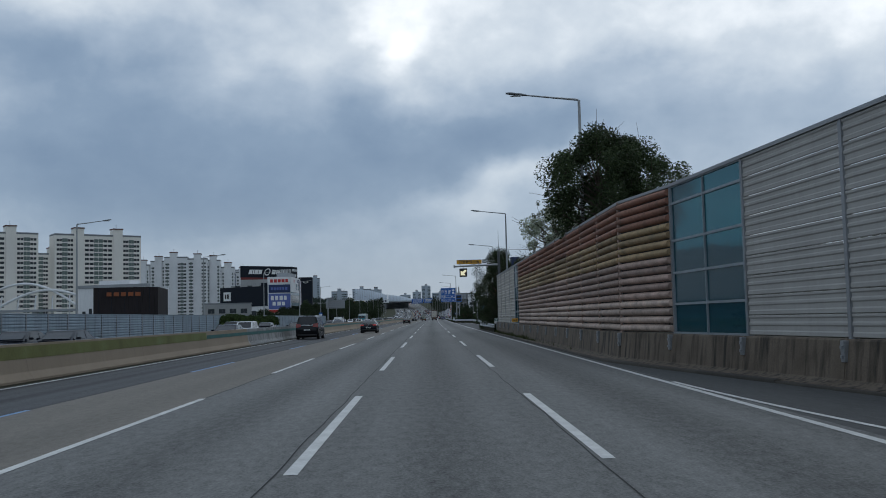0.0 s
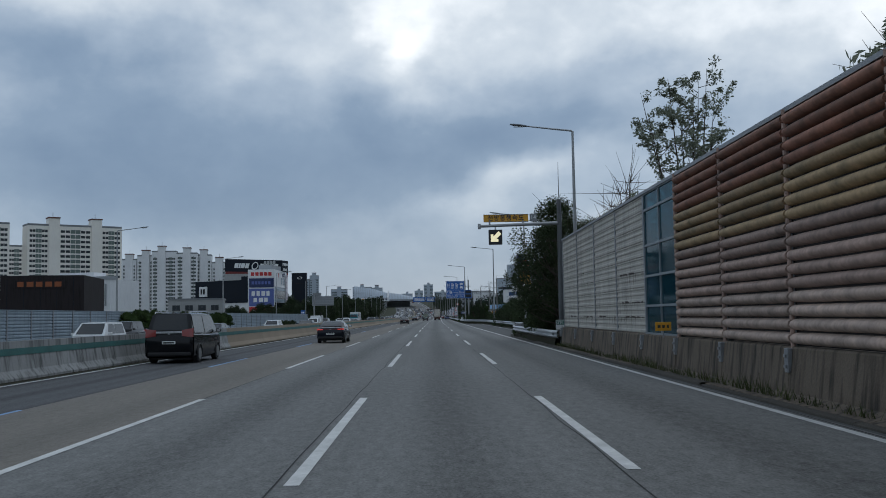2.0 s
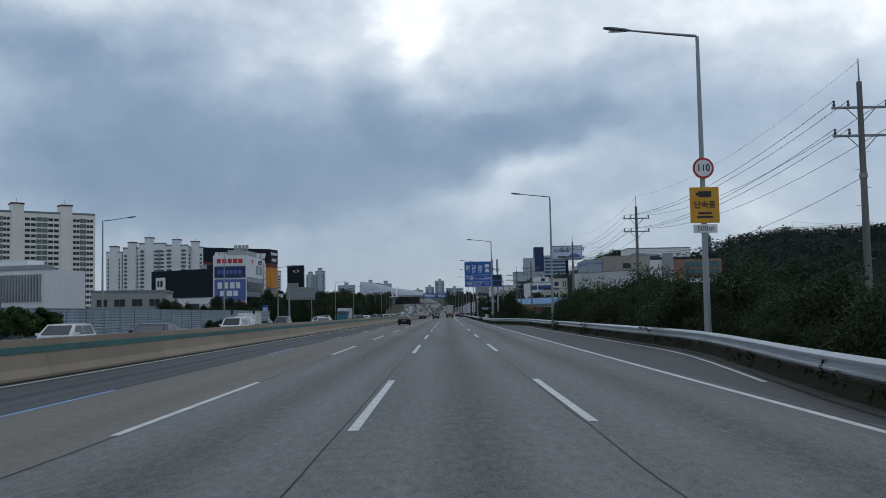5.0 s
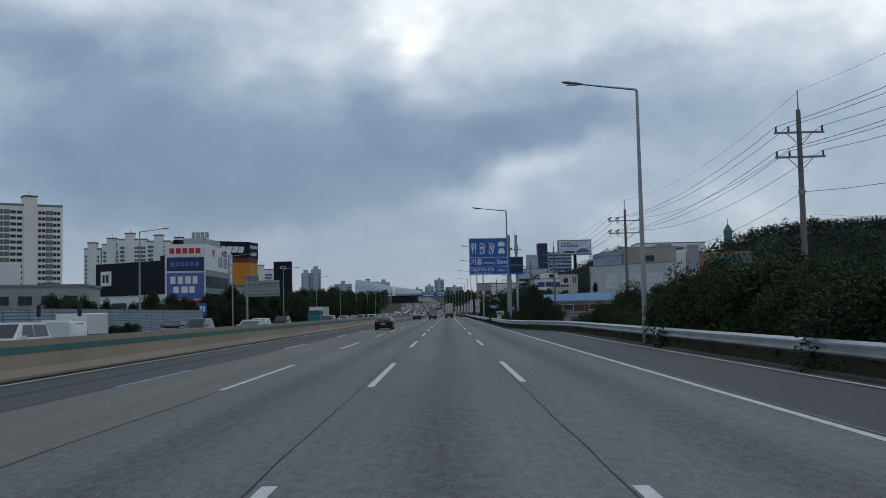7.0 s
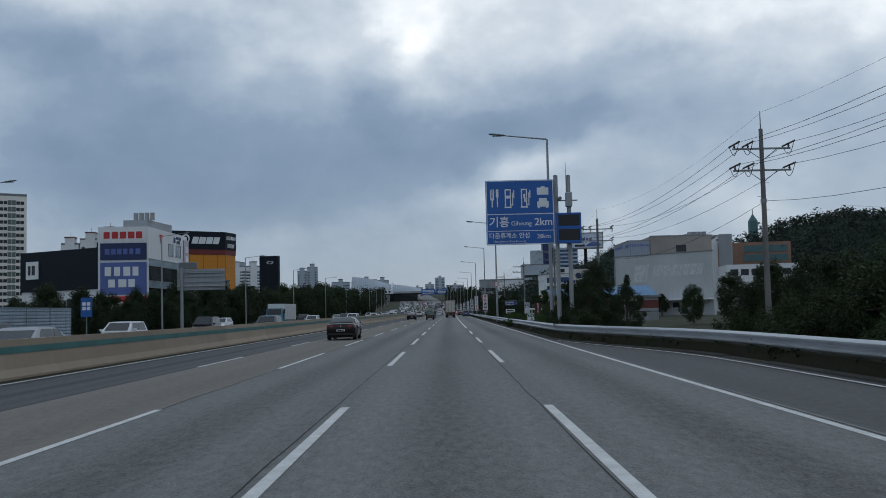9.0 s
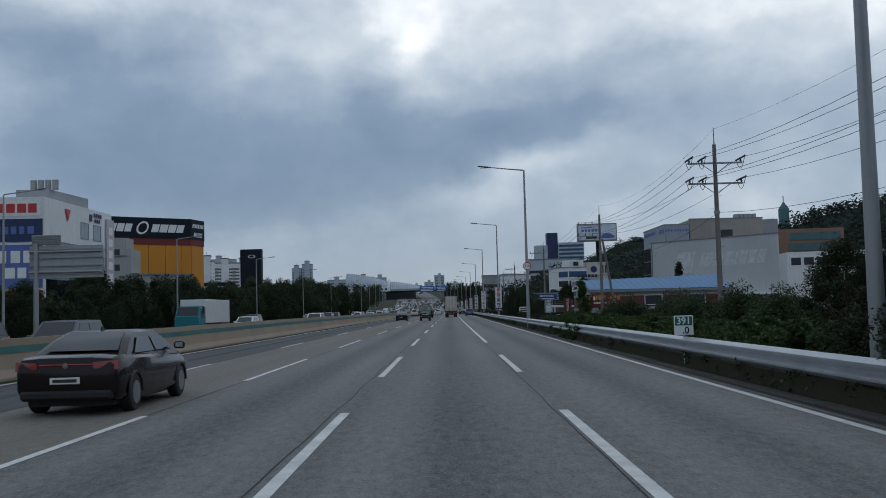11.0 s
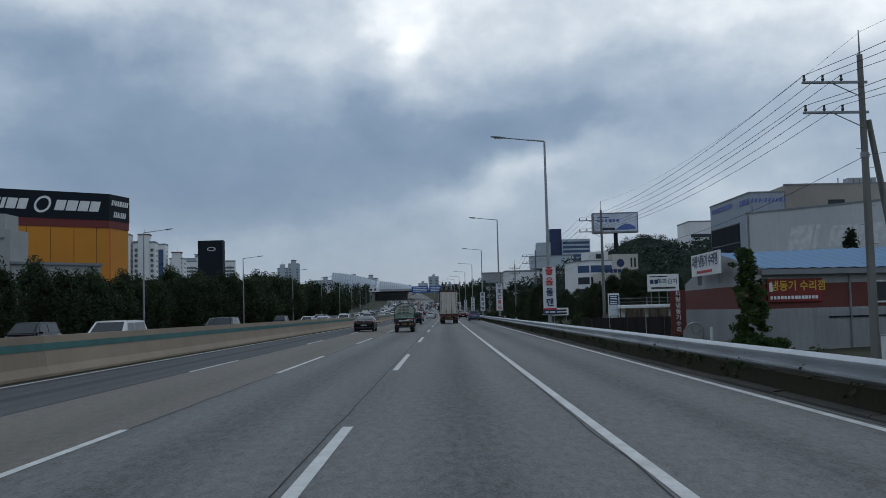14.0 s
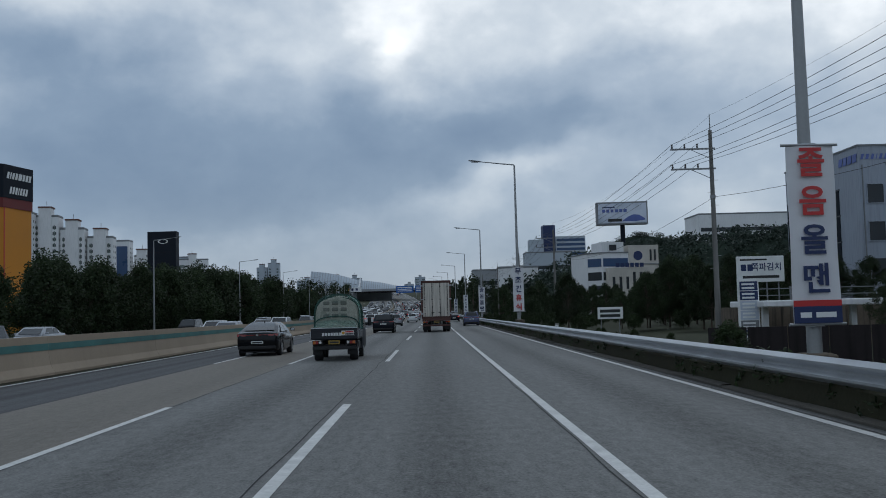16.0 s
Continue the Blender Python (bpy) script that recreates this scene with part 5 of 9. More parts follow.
# ---- utility poles and cables ----
def utility_pole_proto(arms, label, loops=False):
    """arms: how far the crossarms reach towards the road and away from it."""
    near, away = arms
    t = thing("utility_pole", label, "utility pole", "utility poles")
    part("pole", Geo().tube(((0, 0, -0.8), (0, 0, 12.2)), (0.19, 0.11), 12), "pole_concrete", t, smooth=40)
    part("spike", Geo().tube(((0, 0, 12.2), (0, 0, 13.2)), (0.04, 0.02), 6), "post", t)
    for k in range(9):
        part("step_bolt", Geo().tube(((-0.14, 0, 3.2 + 0.75 * k), (-0.34 if k % 2 else 0.34, 0, 3.2 + 0.75 * k)), 0.012, 5), "post", t)
    part("clamp", Geo().tube(((0, 0, 8.1), (0, 0, 8.3)), 0.17, 10), "post", t)
    for z in (11.1, 9.9):
        arm = part("crossarm", Geo().box(-near, away, -0.05, 0.05, z - 0.05, z + 0.05, 0.01), "post", t)
        part("brace", Geo().tube(((-0.55 * near, -0.06, z), (-0.06, -0.12, z - 0.62)), 0.022, 5), "post", arm)
        if away > 0.5:
            part("brace", Geo().tube(((0.55 * away, -0.06, z), (0.06, -0.12, z - 0.62)), 0.022, 5), "post", arm)
        for x in WIRES[arms]:
            part("insulator", Geo().tube(((x, 0, z + 0.04), (x, 0, z + 0.12), (x, 0, z + 0.2), (x, 0, z + 0.30)), (0.03, 0.07, 0.04, 0.06), 8), "insulator", arm)
            if loops:
                pts = [(x, -0.9 + 1.8 * i / 10, z + 0.28 - 0.62 * sin(pi * i / 10)) for i in range(11)]
                part("jumper", Geo().tube(pts, 0.018, 5, False), "wire", arm)
                for e in (-1, 1):
                    part("strain_insulator", Geo().tube([(x, e * (0.1 + 0.1 * i), z + 0.26) for i in range(9)], [0.02 if i % 2 else 0.06 for i in range(9)], 8), "insulator", arm)
    return t


WIRES = {(1.2, 1.2): (-1.1, -0.5, 1.1), (1.6, 1.6): (-1.5, -0.75, 1.5), (2.4, 0.25): (-2.3, -1.55, -0.8)}
plain = utility_pole_proto((1.2, 1.2), "concrete utility pole with two crossarms and insulators")
strain = utility_pole_proto((1.6, 1.6), "concrete utility pole with wide crossarms and looped jumpers", True)
sided = utility_pole_proto((2.4, 0.25), "concrete utility pole with braced arms on one side")
poles = [(17.3, 190.5, 0.0, plain), (17.3, 238.3, 0.0, plain), (17.6, 285.4, 0.2, strain), (15.8, 332.5, -0.2, strain), (16.4, 379.6, 0.3, sided), (16.7, 444.8, 1.0, sided), (16.2, 516.0, 1.2, sided), (16.2, 566.0, 1.2, plain), (16.2, 618.0, 1.2, plain), (16.2, 672, 1.2, plain)]
REACH = {plain.name: (-1.1, -0.5, 1.1), strain.name: (-1.5, -0.75, 1.5), sided.name: (-2.3, -1.55, -0.8)}
for u, s, up, kind_of in poles:
    put(kind_of, *on_road(u, s).xy, 1.0, random.uniform(-4, 4), z=up - 1.1)
cables = thing("overhead_cables", "black overhead cables between utility poles", "cables")
for (u0, s0, z0, k0), (u1, s1, z1, k1) in zip(poles, poles[1:]):
    for c, h in ((0, 11.4), (1, 11.4), (2, 11.4), (0, 10.2), (1, 10.2), (2, 10.2), (None, 8.2), (None, 13.15)):
        d0, d1 = (REACH[k0.name][c], REACH[k1.name][c]) if c is not None else (0.1, 0.1)
        a, b = on_road(u0 + d0, s0, z0 + h - 1.1), on_road(u1 + d1, s1, z1 + h - 1.1)
        pts = []
        for i in range(11):
            f = i / 10
            p = a.lerp(b, f)
            p.z -= 4 * f * (1 - f) * (1.05 if h > 9 else 1.25)
            pts.append(p)
        part("cable", Geo().tube(pts, 0.012 if h < 13 else 0.006, 5, False), "wire", cables)
# strut pole that leans against the pole beside the repair shop
p = on_road(16.4, 379.6)
strut = tagged(part("strut_pole", Geo().tube((p + Vector((1.75, 0.2, -1.3)), p + Vector((0.26, 0.1, 8.8))), (0.15, 0.11), 10), "pole_concrete", smooth=40), "concrete strut pole leaning against a utility pole", "utility pole")


# ---- buildings ----
M["cream_wall"] = material("cream_render", (0.80, 0.765, 0.70), 0.9, fine=4, coarse=0.08, vary=0.04, stain=0.10, streak=0.06, bump=0.1)
M["white_wall"] = material("white_render", (0.72, 0.725, 0.73), 0.9, fine=4, coarse=0.1, vary=0.04, stain=0.12, streak=0.1, bump=0.1)
M["grey_wall"] = material("grey_cladding", (0.32, 0.325, 0.32), 0.8, fine=5, coarse=0.15, vary=0.05, stain=0.2, streak=0.06, bump=0.1)
M["pale_wall"] = material("pale_grey_cladding", (0.31, 0.325, 0.34), 0.8, fine=5, coarse=0.12, vary=0.05, stain=0.2, streak=0.08, bump=0.1)
M["tan_wall"] = material("tan_concrete_wall", (0.31, 0.28, 0.25), 0.9, fine=5, coarse=0.12, vary=0.05, stain=0.2, streak=0.08, bump=0.1)
M["dark_wall"] = material("dark_cladding", (0.014, 0.018, 0.026), 0.6, spec=0.12, fine=5, coarse=0.2, vary=0.1, stain=0.2, bump=0.05)
M["brown_wall"] = material("dark_brown_cladding", (0.030, 0.025, 0.026), 0.7, spec=0.12, fine=5, coarse=0.2, vary=0.1, stain=0.2, streak=0.3)
M["orange_wall"] = material("orange_cladding", (0.58, 0.22, 0.012), 0.6, fine=5, coarse=0.15, vary=0.04, stain=0.10, bump=0.05)
M["brick_red"] = material("brick_red_cladding", (0.135, 0.036, 0.030), 0.8, fine=20, coarse=0.8, vary=0.15, stain=0.2)
M["window_dark"] = material("dark_window", (0.022, 0.028, 0.034), 0.35, vary=0.05, stain=0.3, coarse=0.3, bump=0, spec=0.4)
M["window_green"] = material("greenish_balcony_glass", (0.12, 0.155, 0.14), 0.4, vary=0.1, stain=0.35, coarse=0.2, bump=0)
M["blue_panel"] = material("blue_glass_panel", (0.025, 0.065, 0.15), 0.3, vary=0.1, stain=0.2, coarse=0.1, bump=0)
M["roof_blue"] = material("blue_sheet_roof", (0.085, 0.19, 0.33), 0.65, 0.0, spec=0.2, fine=6, coarse=0.3, vary=0.08, stain=0.25, streak=0.0)
M["roof_tile"] = material("dull_red_roof", (0.13, 0.062, 0.05), 0.85, fine=6, coarse=0.4, vary=0.2, stain=0.3)
M["roof_grey"] = material("grey_roof", (0.20, 0.21, 0.22), 0.8)
M["sheet_white"] = material("white_corrugated_sheet", (0.30, 0.305, 0.31), 0.6, 0.1, fine=8, coarse=0.5, vary=0.06, stain=0.25, streak=0.15)
M["ad_blue"] = material("blue_advert", (0.09, 0.13, 0.36), 0.5, vary=0.05, stain=0.3, coarse=0.3, bump=0)
M["ad_pink"] = material("pale_pink_advert", (0.48, 0.42, 0.46), 0.6, vary=0.05, stain=0.2, bump=0)
M["noise_blue"] = material("blue_grey_noise_panel", (0.25, 0.31, 0.36), 0.6, 0.2, fine=10, coarse=0.4, vary=0.08, stain=0.25, streak=0.3)
M["forest"] = material("far_forest", (0.024, 0.036, 0.028), 0.95, spec=0.02, fine=0.5, coarse=0.02, vary=0.5, stain=0.4, bump=1.0, tint=(0.020, 0.028, 0.021))
# distance haze is put into this pale blue wall colour
M["haze_blue"] = material("haze_tinted_wall", (0.40, 0.45, 0.50), 0.9, fine=2, coarse=0.05, vary=0.04, stain=0.1)


def prism(foot, z0, z1):
    g = Geo()
    n = len(foot)
    area = sum(foot[i][0] * foot[(i + 1) % n][1] - foot[(i + 1) % n][0] * foot[i][1] for i in range(n))
    f = list(foot) if area > 0 else list(reversed(foot))
    return g.loft([[(x, y, z0) for x, y in f], [(x, y, z1) for x, y in f]], True, True)


def facade(p0, p1, out=0.0):
    """A frame on the wall that runs from p0 to p1, seen from outside with p0 on the left: place(a, z, o), a metres along, o metres out."""
    a, b = Vector((*p0, 0)), Vector((*p1, 0))
    d = (b - a).normalized()
    nrm = Vector((d.y, -d.x, 0))

    def place(t, z, o=0.0):
        return a + d * t + nrm * (o + out) + Vector((0, 0, z))
    return place, (b - a).length


def slab(place, a0, a1, z0, z1, o0, o1, g=None):
    """A block on a facade between two distances out from it."""
    g = g or Geo()
    p = [place(a, z, o) for o in (o0, o1) for z in (z0, z1) for a in (a0, a1)]
    return g.add(p, ((0, 2, 3, 1), (4, 5, 7, 6), (0, 1, 5, 4), (2, 6, 7, 3), (0, 4, 6, 2), (1, 3, 7, 5)))


def window_on(parent, place, a0, a1, z0, z1, frame_mat="white_wall", pane_mat="window_dark", split=1):
    """A window: raised frame, sill and panes set back inside it."""
    g = Geo()
    for q in ((a0 - 0.08, a0, z0, z1), (a1, a1 + 0.08, z0, z1), (a0 - 0.08, a1 + 0.08, z1, z1 + 0.08), (a0 - 0.15, a1 + 0.15, z0 - 0.1, z0)):
        slab(place, *q, 0.0, 0.10, g)
    w = part("window", g, frame_mat, parent)
    for k in range(split):
        b0, b1 = a0 + (a1 - a0) * k / split + 0.02, a0 + (a1 - a0) * (k + 1) / split - 0.02
        part("pane", slab(place, b0, b1, z0, z1, 0.0, 0.03), pane_mat, w)
    return w


def grid_windows(parent, place, a0, a1, cols, z0, floors, pitch, w, h, mat="window_dark", skip=(), name="glazing"):
    g = Geo()
    step = (a1 - a0) / cols
    for f in range(floors):
        for c in range(cols):
            if c in skip:
                continue
            a = a0 + (c + 0.5) * step
            slab(place, a - w / 2, a + w / 2, z0 + f * pitch, z0 + f * pitch + h, 0.0, 0.06, g)
    ob = part(name, g, mat, parent)
    tagged(ob, kind="stuff")
    return ob


def bars(parent, place, a0, a1, z0, z1, n, mat, o=0.06, seed=0):
    """Plain bars in place of lettering."""
    r = random.Random(seed)
    step = (a1 - a0) / n
    for k in range(n):
        w = step * r.uniform(0.62, 0.82)
        part("lettering_bar", slab(place, a0 + k * step, a0 + k * step + w, z0, z1, o - 0.02, o), mat, parent)


def slanted_marks(parent, place, a0, widths, z0, h, mat, o=0.1):
    """A row of leaning blocks in place of a trade name."""
    a = a0
    for w in widths:
        lean = 0.28 * h
        q = [place(a + dx, z, oo) for oo in (o - 0.04, o) for dx, z in ((0, z0), (w, z0), (w + lean, z0 + h), (lean, z0 + h))]
        part("lettering_bar", Geo().add(q, ((0, 3, 2, 1), (4, 5, 6, 7), (0, 1, 5, 4), (2, 3, 7, 6), (1, 2, 6, 5), (3, 0, 4, 7))), mat, parent)
        a += w + 0.30


def apartment(fx, fy, length, angle, h, label, cores=(0.27, 0.72), depth=13, wall="cream_wall", floor=2.85, panel=None):
    """A slab block: floors of windows and glazed balconies, stair cores above the roof."""
    t = thing("apartment_block", label, "apartment block", "apartment blocks")
    d = Vector((cos(radians(angle)), sin(radians(angle))))
    nrm = Vector((-d.y, d.x))
    p0 = Vector((fx, fy))
    p1 = p0 + d * length
    part("shell", prism([tuple(p0), tuple(p1), tuple(p1 + nrm * depth), tuple(p0 + nrm * depth)], -2, h), wall, t)
    place, n = facade(p0, p1)
    floors = int((h - 2) / floor)
    edge = [0.0] + [c * length for c in cores] + [length]
    for i in range(len(edge) - 1):
        a, b = edge[i] + (3.4 if i else 1.0), edge[i + 1] - (3.4 if i < len(edge) - 2 else 1.0)
        third = (b - a) / 3
        grid_windows(t, place, a, a + third, 2, 1.5, floors, floor, third * 0.43, 1.45)
        grid_windows(t, place, a + third, a + 2 * third, 2, 1.2, floors, floor, third * 0.47, 2.15, "window_green", name="balcony")
        grid_windows(t, place, a + 2 * third, b, 2, 1.5, floors, floor, third * 0.43, 1.45)
        part("parapet", slab(place, a - 1, b + 1, h, h + 1.1, -depth, 0.05), "roof_grey", t)
    for c in cores:
        a = c * length
        k = part("stair_core", slab(place, a - 2.9, a + 2.9, -2, h + 4.4, -6, 0.9), wall, t)
        grid_windows(k, place, a - 1.2, a + 1.2, 1, 2.5, floors, floor, 2.0, 0.9, "window_dark").location = (0, 0, 0)
        part("core_cap", slab(place, a - 3.2, a + 3.2, h + 4.4, h + 5.1, -6.4, 1.2), "roof_tile", t)
        part("rod", slab(place, a - 0.1, a + 0.1, h + 4.9, h + 8, -3.2, -3.0), "post", t)
    if panel:
        for f0, f1 in ((0.12, 0.88),):
            part("colour_panel", slab(place, f0 * length, f1 * length, 2, h - 3, 0.05, 0.16), panel, t)
    # gable wall windows
    place2, m = facade(p1, p1 + nrm * depth)
    grid_windows(t, place2, 1.5, m - 1.5, 2, 1.5, floors, floor, 1.4, 1.2)
    return t


CREAM = "cream apartment slab block with dark rows of windows"
apartment(-224.6, 626.2, 52.4, 34.6, 56.5, CREAM)
apartment(-277.5, 589.5, 55.0, 34.6, 56.5, CREAM)
apartment(-268, 700, 50, 34.6, 50.5, CREAM)
WHITE = "white apartment tower with dark windows and stair core"
for x, y, w, h, c in ((-243, 850, 11, 50, (0.5,)), (-231.5, 852, 13, 53, (0.5,)), (-219.5, 850, 19, 56, (0.4,)), (-199, 846, 16, 54, (0.5,)), (-186, 856, 12, 53, (0.5,)), (-174, 860, 11, 47, (0.5,)), (-163, 866, 12, 43, (0.5,))):
    apartment(x, y, w, 8, h, WHITE, c, 11, "white_wall")
apartment(-200, 1120, 40, 20, 47, WHITE, (0.3, 0.7), 12, "white_wall")
for x, w, h, pan in ((-241, 15, 52, None), (-219, 9, 52, "blue_panel"), (-207.5, 10, 50, None), (-192.5, 9.5, 52, "blue_panel"), (-180, 9.5, 42, None)):
    apartment(x, 1000, w, 4, h, "white apartment tower with blue glazed panels" if pan else WHITE, () if pan else (0.5,), 11, "white_wall", panel=pan)
# far towers: their pale blue paint stands in for haze
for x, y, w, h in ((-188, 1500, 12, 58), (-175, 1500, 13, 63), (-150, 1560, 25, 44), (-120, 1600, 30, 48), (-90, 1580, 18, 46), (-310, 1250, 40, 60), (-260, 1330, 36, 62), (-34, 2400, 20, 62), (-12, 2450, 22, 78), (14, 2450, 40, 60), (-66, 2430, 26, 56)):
    apartment(x, y, w, 3, h, "far tower block in a pale haze-tinted colour", (0.5,), 14, "haze_blue", floor=3.4)

# low white hall with fins
t = thing("white_hall", "white low hall with curved arches and vertical fins", "building")
part("shell", prism([(-138, 425), (-109, 416), (-104, 432), (-133, 441)], -1, 16), "white_wall", t)
place, n = facade((-138, 425), (-109, 416))
for k in range(14):
    part("fin", slab(place, 15.6 + k, 15.9 + k, 7, 14.6, 0, 0.7), "pale_wall", t)
for k in range(5):
    part("window", slab(place, 2 + 3 * k, 3.4 + 3 * k, 2, 9 - abs(k - 2), 0.0, 0.1), "window_dark", t)
part("parapet", slab(place, -0.3, n + 0.3, 16.0, 17.2, -3, 0.3), "pale_wall", t)
part("roof_house", slab(place, 6, 20, 16.0, 19.0, -12, -5), "white_wall", t)

t = thing("arch_frame", "white tubular arches of a pedestrian structure", "arch")
for x0, x1, h in ((-204, -152, 12.0), (-192, -142, 9.0)):
    pts = [(x0 + (x1 - x0) * k / 16, 470, 8.5 + h * sin(pi * k / 16)) for k in range(17)]
    part("arch", Geo().tube(pts, 0.55, 8), "white_wall", t)
for k in range(7):
    part("strut", Geo().tube(((-198 + 8 * k, 470, -1), (-195 + 7.4 * k, 470, 15)), 0.35, 6), "white_wall", t)
part("deck", Geo().box(-206, -140, 468, 473, 8.0, 9.0), "pale_wall", t)
for k in range(3):
    part("pier", Geo().box(-202 + 28 * k, -200 + 28 * k, 469, 472, -1, 8.0), "pale_wall", t)

# dark cladding store
t = thing("dark_store", "dark brown clad store with a faded orange sign", "building")
part("shell", prism([(-68, 239), (-55.5, 241), (-58, 258), (-70, 256)], -1, 9.2), "brown_wall", t)
place, n = facade((-68, 239), (-55.5, 241))
sg = part("sign_band", slab(place, 2, 10, 7.2, 8.4, 0, 0.1), "brown_wall", t)
M["sign_rust"] = material("faded_orange_letters", (0.25, 0.07, 0.02), 0.6, bump=0)
bars(sg, place, 2.6, 9.6, 7.4, 8.2, 5, "sign_rust", 0.14, 3)
for k in range(5):
    part("cladding_seam", slab(place, 2.5 * k + 1, 2.5 * k + 1.08, 0, 9.0, 0, 0.04), "dark_wall", t)
t = thing("grey_shed", "grey concrete shed beside the store", "building")
part("shell", prism([(-68.5, 339), (-55, 343), (-57, 355), (-70.5, 351)], -1, 7.0), "grey_wall", t)
part("parapet", prism([(-68.7, 338.8), (-54.8, 342.9), (-56.8, 355.2), (-70.7, 351.2)], 7.0, 7.4), "roof_grey", t)
place, n = facade((-68.5, 339), (-55, 343))
for k in range(4):
    window_on(t, place, 1.0 + 3.3 * k, 3.0 + 3.3 * k, 4.2, 5.6, "grey_wall", "window_dark", 2)

# showroom with dark upper storey
t = thing("dark_showroom", "showroom with a black upper storey and white ground floor", "building")
part("upper_storey", prism([(-81, 420), (-59.5, 407), (-52, 419), (-73, 432)], 7.2, 14.8), "dark_wall", t)
part("ground_floor", prism([(-80.8, 420.2), (-59.6, 407.3), (-52.2, 419), (-73, 431.6)], -1, 7.2), "white_wall", t)
place, n = facade((-81, 420), (-59.5, 407))
sg = part("sign_board", slab(place, 2.0, 5.6, 9.6, 13.0, 0, 0.25), "sign_white", t)
bars(sg, place, 2.7, 5.0, 10.4, 12.2, 2, "sign_black", 0.3, 1)
for a in (6, 14):
    part("door", slab(place, a, a + 4.5, -0.5, 5.5, 0.05, 0.2), "window_dark", t)
part("roof_unit", prism([(-64, 414), (-60, 412), (-58, 416), (-62, 418)], 14.8, 16.2), "dark_wall", t)

# tall office with adverts and a glazed flank
t = thing("advert_office", "pale office block with large blue and red adverts", "building")
part("shell", prism([(-59.5, 402), (-50.9, 402.6), (-50.6, 427.5), (-59.5, 428)], -1, 17.9), "white_wall", t)
part("roof_house", prism([(-57, 408), (-52.5, 408), (-51.5, 420), (-57, 420)], 17.9, 19.6), "pale_wall", t)
for k in range(4):
    part("cooling_unit", Geo().tube(((-55 + 1.0 * k, 409, 19.6), (-55 + 1.0 * k, 409, 21.0)), 0.42, 10), "grey_wall", t)
place, n = facade((-59.5, 402), (-50.9, 402.6))
bd = part("red_lettering_board", slab(place, 0.6, 8.2, 15.4, 17.3, 0, 0.1), "sign_white", t)
bars(bd, place, 1.0, 8.0, 15.8, 17.0, 5, "sign_red", 0.14, 5)
bd = part("blue_advert", slab(place, 0.4, 8.4, 12.0, 15.0, 0, 0.15), "sign_navy", t)
bars(bd, place, 1.2, 7.6, 13.0, 14.0, 6, "ad_blue", 0.2, 6)
bd = part("blue_advert", slab(place, 0.4, 8.4, 5.9, 11.6, 0, 0.15), "ad_blue", t)
bars(bd, place, 1.2, 7.6, 9.2, 10.8, 4, "sign_white", 0.2, 7)
bars(bd, place, 1.8, 7.0, 7.2, 8.6, 3, "sign_white", 0.2, 8)
bd = part("red_advert", slab(place, 0.4, 8.4, 1.6, 5.6, 0, 0.15), "sign_red", t)
bars(bd, place, 1.2, 7.4, 3.0, 4.6, 3, "sign_white", 0.2, 9)
place, n = facade((-50.9, 402.6), (-50.6, 427.5))
M["pale_blue_glass"] = material("pale_blue_glazing", (0.20, 0.27, 0.31), 0.2, vary=0.05, stain=0.25, coarse=0.4, bump=0)
M["dark_glass"] = material("dark_curtain_glass", (0.010, 0.012, 0.015), 0.12, vary=0.05, stain=0.2, coarse=0.3, bump=0, spec=0.6)
for z0, z1, m_ in ((2.8, 7.1, "dark_glass"), (7.1, 8.3, "pale_blue_glass"), (8.3, 11.0, "dark_glass"), (11.0, 12.2, "pale_blue_glass")):
    for k in range(9):
        part("glass_bay", slab(place, 0.5 + 2.35 * k, 2.75 + 2.35 * k, z0 + 0.04, z1 - 0.04, 0.0, 0.08), m_, t)
    part("transom", slab(place, 0.3, 21.8, z1 - 0.05, z1 + 0.05, 0.0, 0.14), "roof_grey", t)
window_on(t, place, 12.4, 15.2, 13.4, 15.6, "pale_wall", "pale_blue_glass", 2)
window_on(t, place, 17.2, 20.2, 13.4, 15.6, "pale_wall", "pale_blue_glass", 2)
bd = part("logo_mark", slab(place, 15.6, 16.6, 16.1, 17.1, 0.05, 0.12), "sign_navy", t)
bars(t, place, 17.2, 20.6, 16.8, 17.4, 4, "sign_navy", 0.1, 31)
bars(t, place, 17.6, 20.0, 16.0, 16.6, 3, "sign_navy", 0.1, 32)
bd = part("vertical_advert", slab(place, 22.2, 25.4, 0.5, 17.0, 0.1, 0.25), "ad_pink", t)
for k in range(8):
    part("lettering_bar", slab(place, 23.0, 24.6, 2.0 + 1.8 * k, 3.2 + 1.8 * k, 0.25, 0.28), "sign_white", bd)
g = Geo()
g.add([place(a, z, 0.12) for a, z in ((6.5, 17.0), (8.5, 17.0), (7.5, 15.2))], ((0, 1, 2),))
part("red_mark", g, "sign_red", t)

# orange store tower with a black fascia
M["maroon"] = material("maroon_stripe", (0.15, 0.018, 0.016), 0.6, vary=0.05, stain=0.15, bump=0)
t = thing("orange_tower", "orange clad store tower with a black fascia and red stripe", "building")
FL, FR, RR, RL = (-96.5, 543.0), (-72.7, 561.2), (-71.0, 569.2), (-96, 572)
part("shell", prism([FL, FR, RR, RL], -1, 22.6), "orange_wall", t)
part("red_stripe", prism([(FL[0] - 0.1, FL[1] - 0.2), (FR[0], FR[1] - 0.25), (RR[0] + 0.2, RR[1]), RL], 22.6, 24.4), "maroon", t)
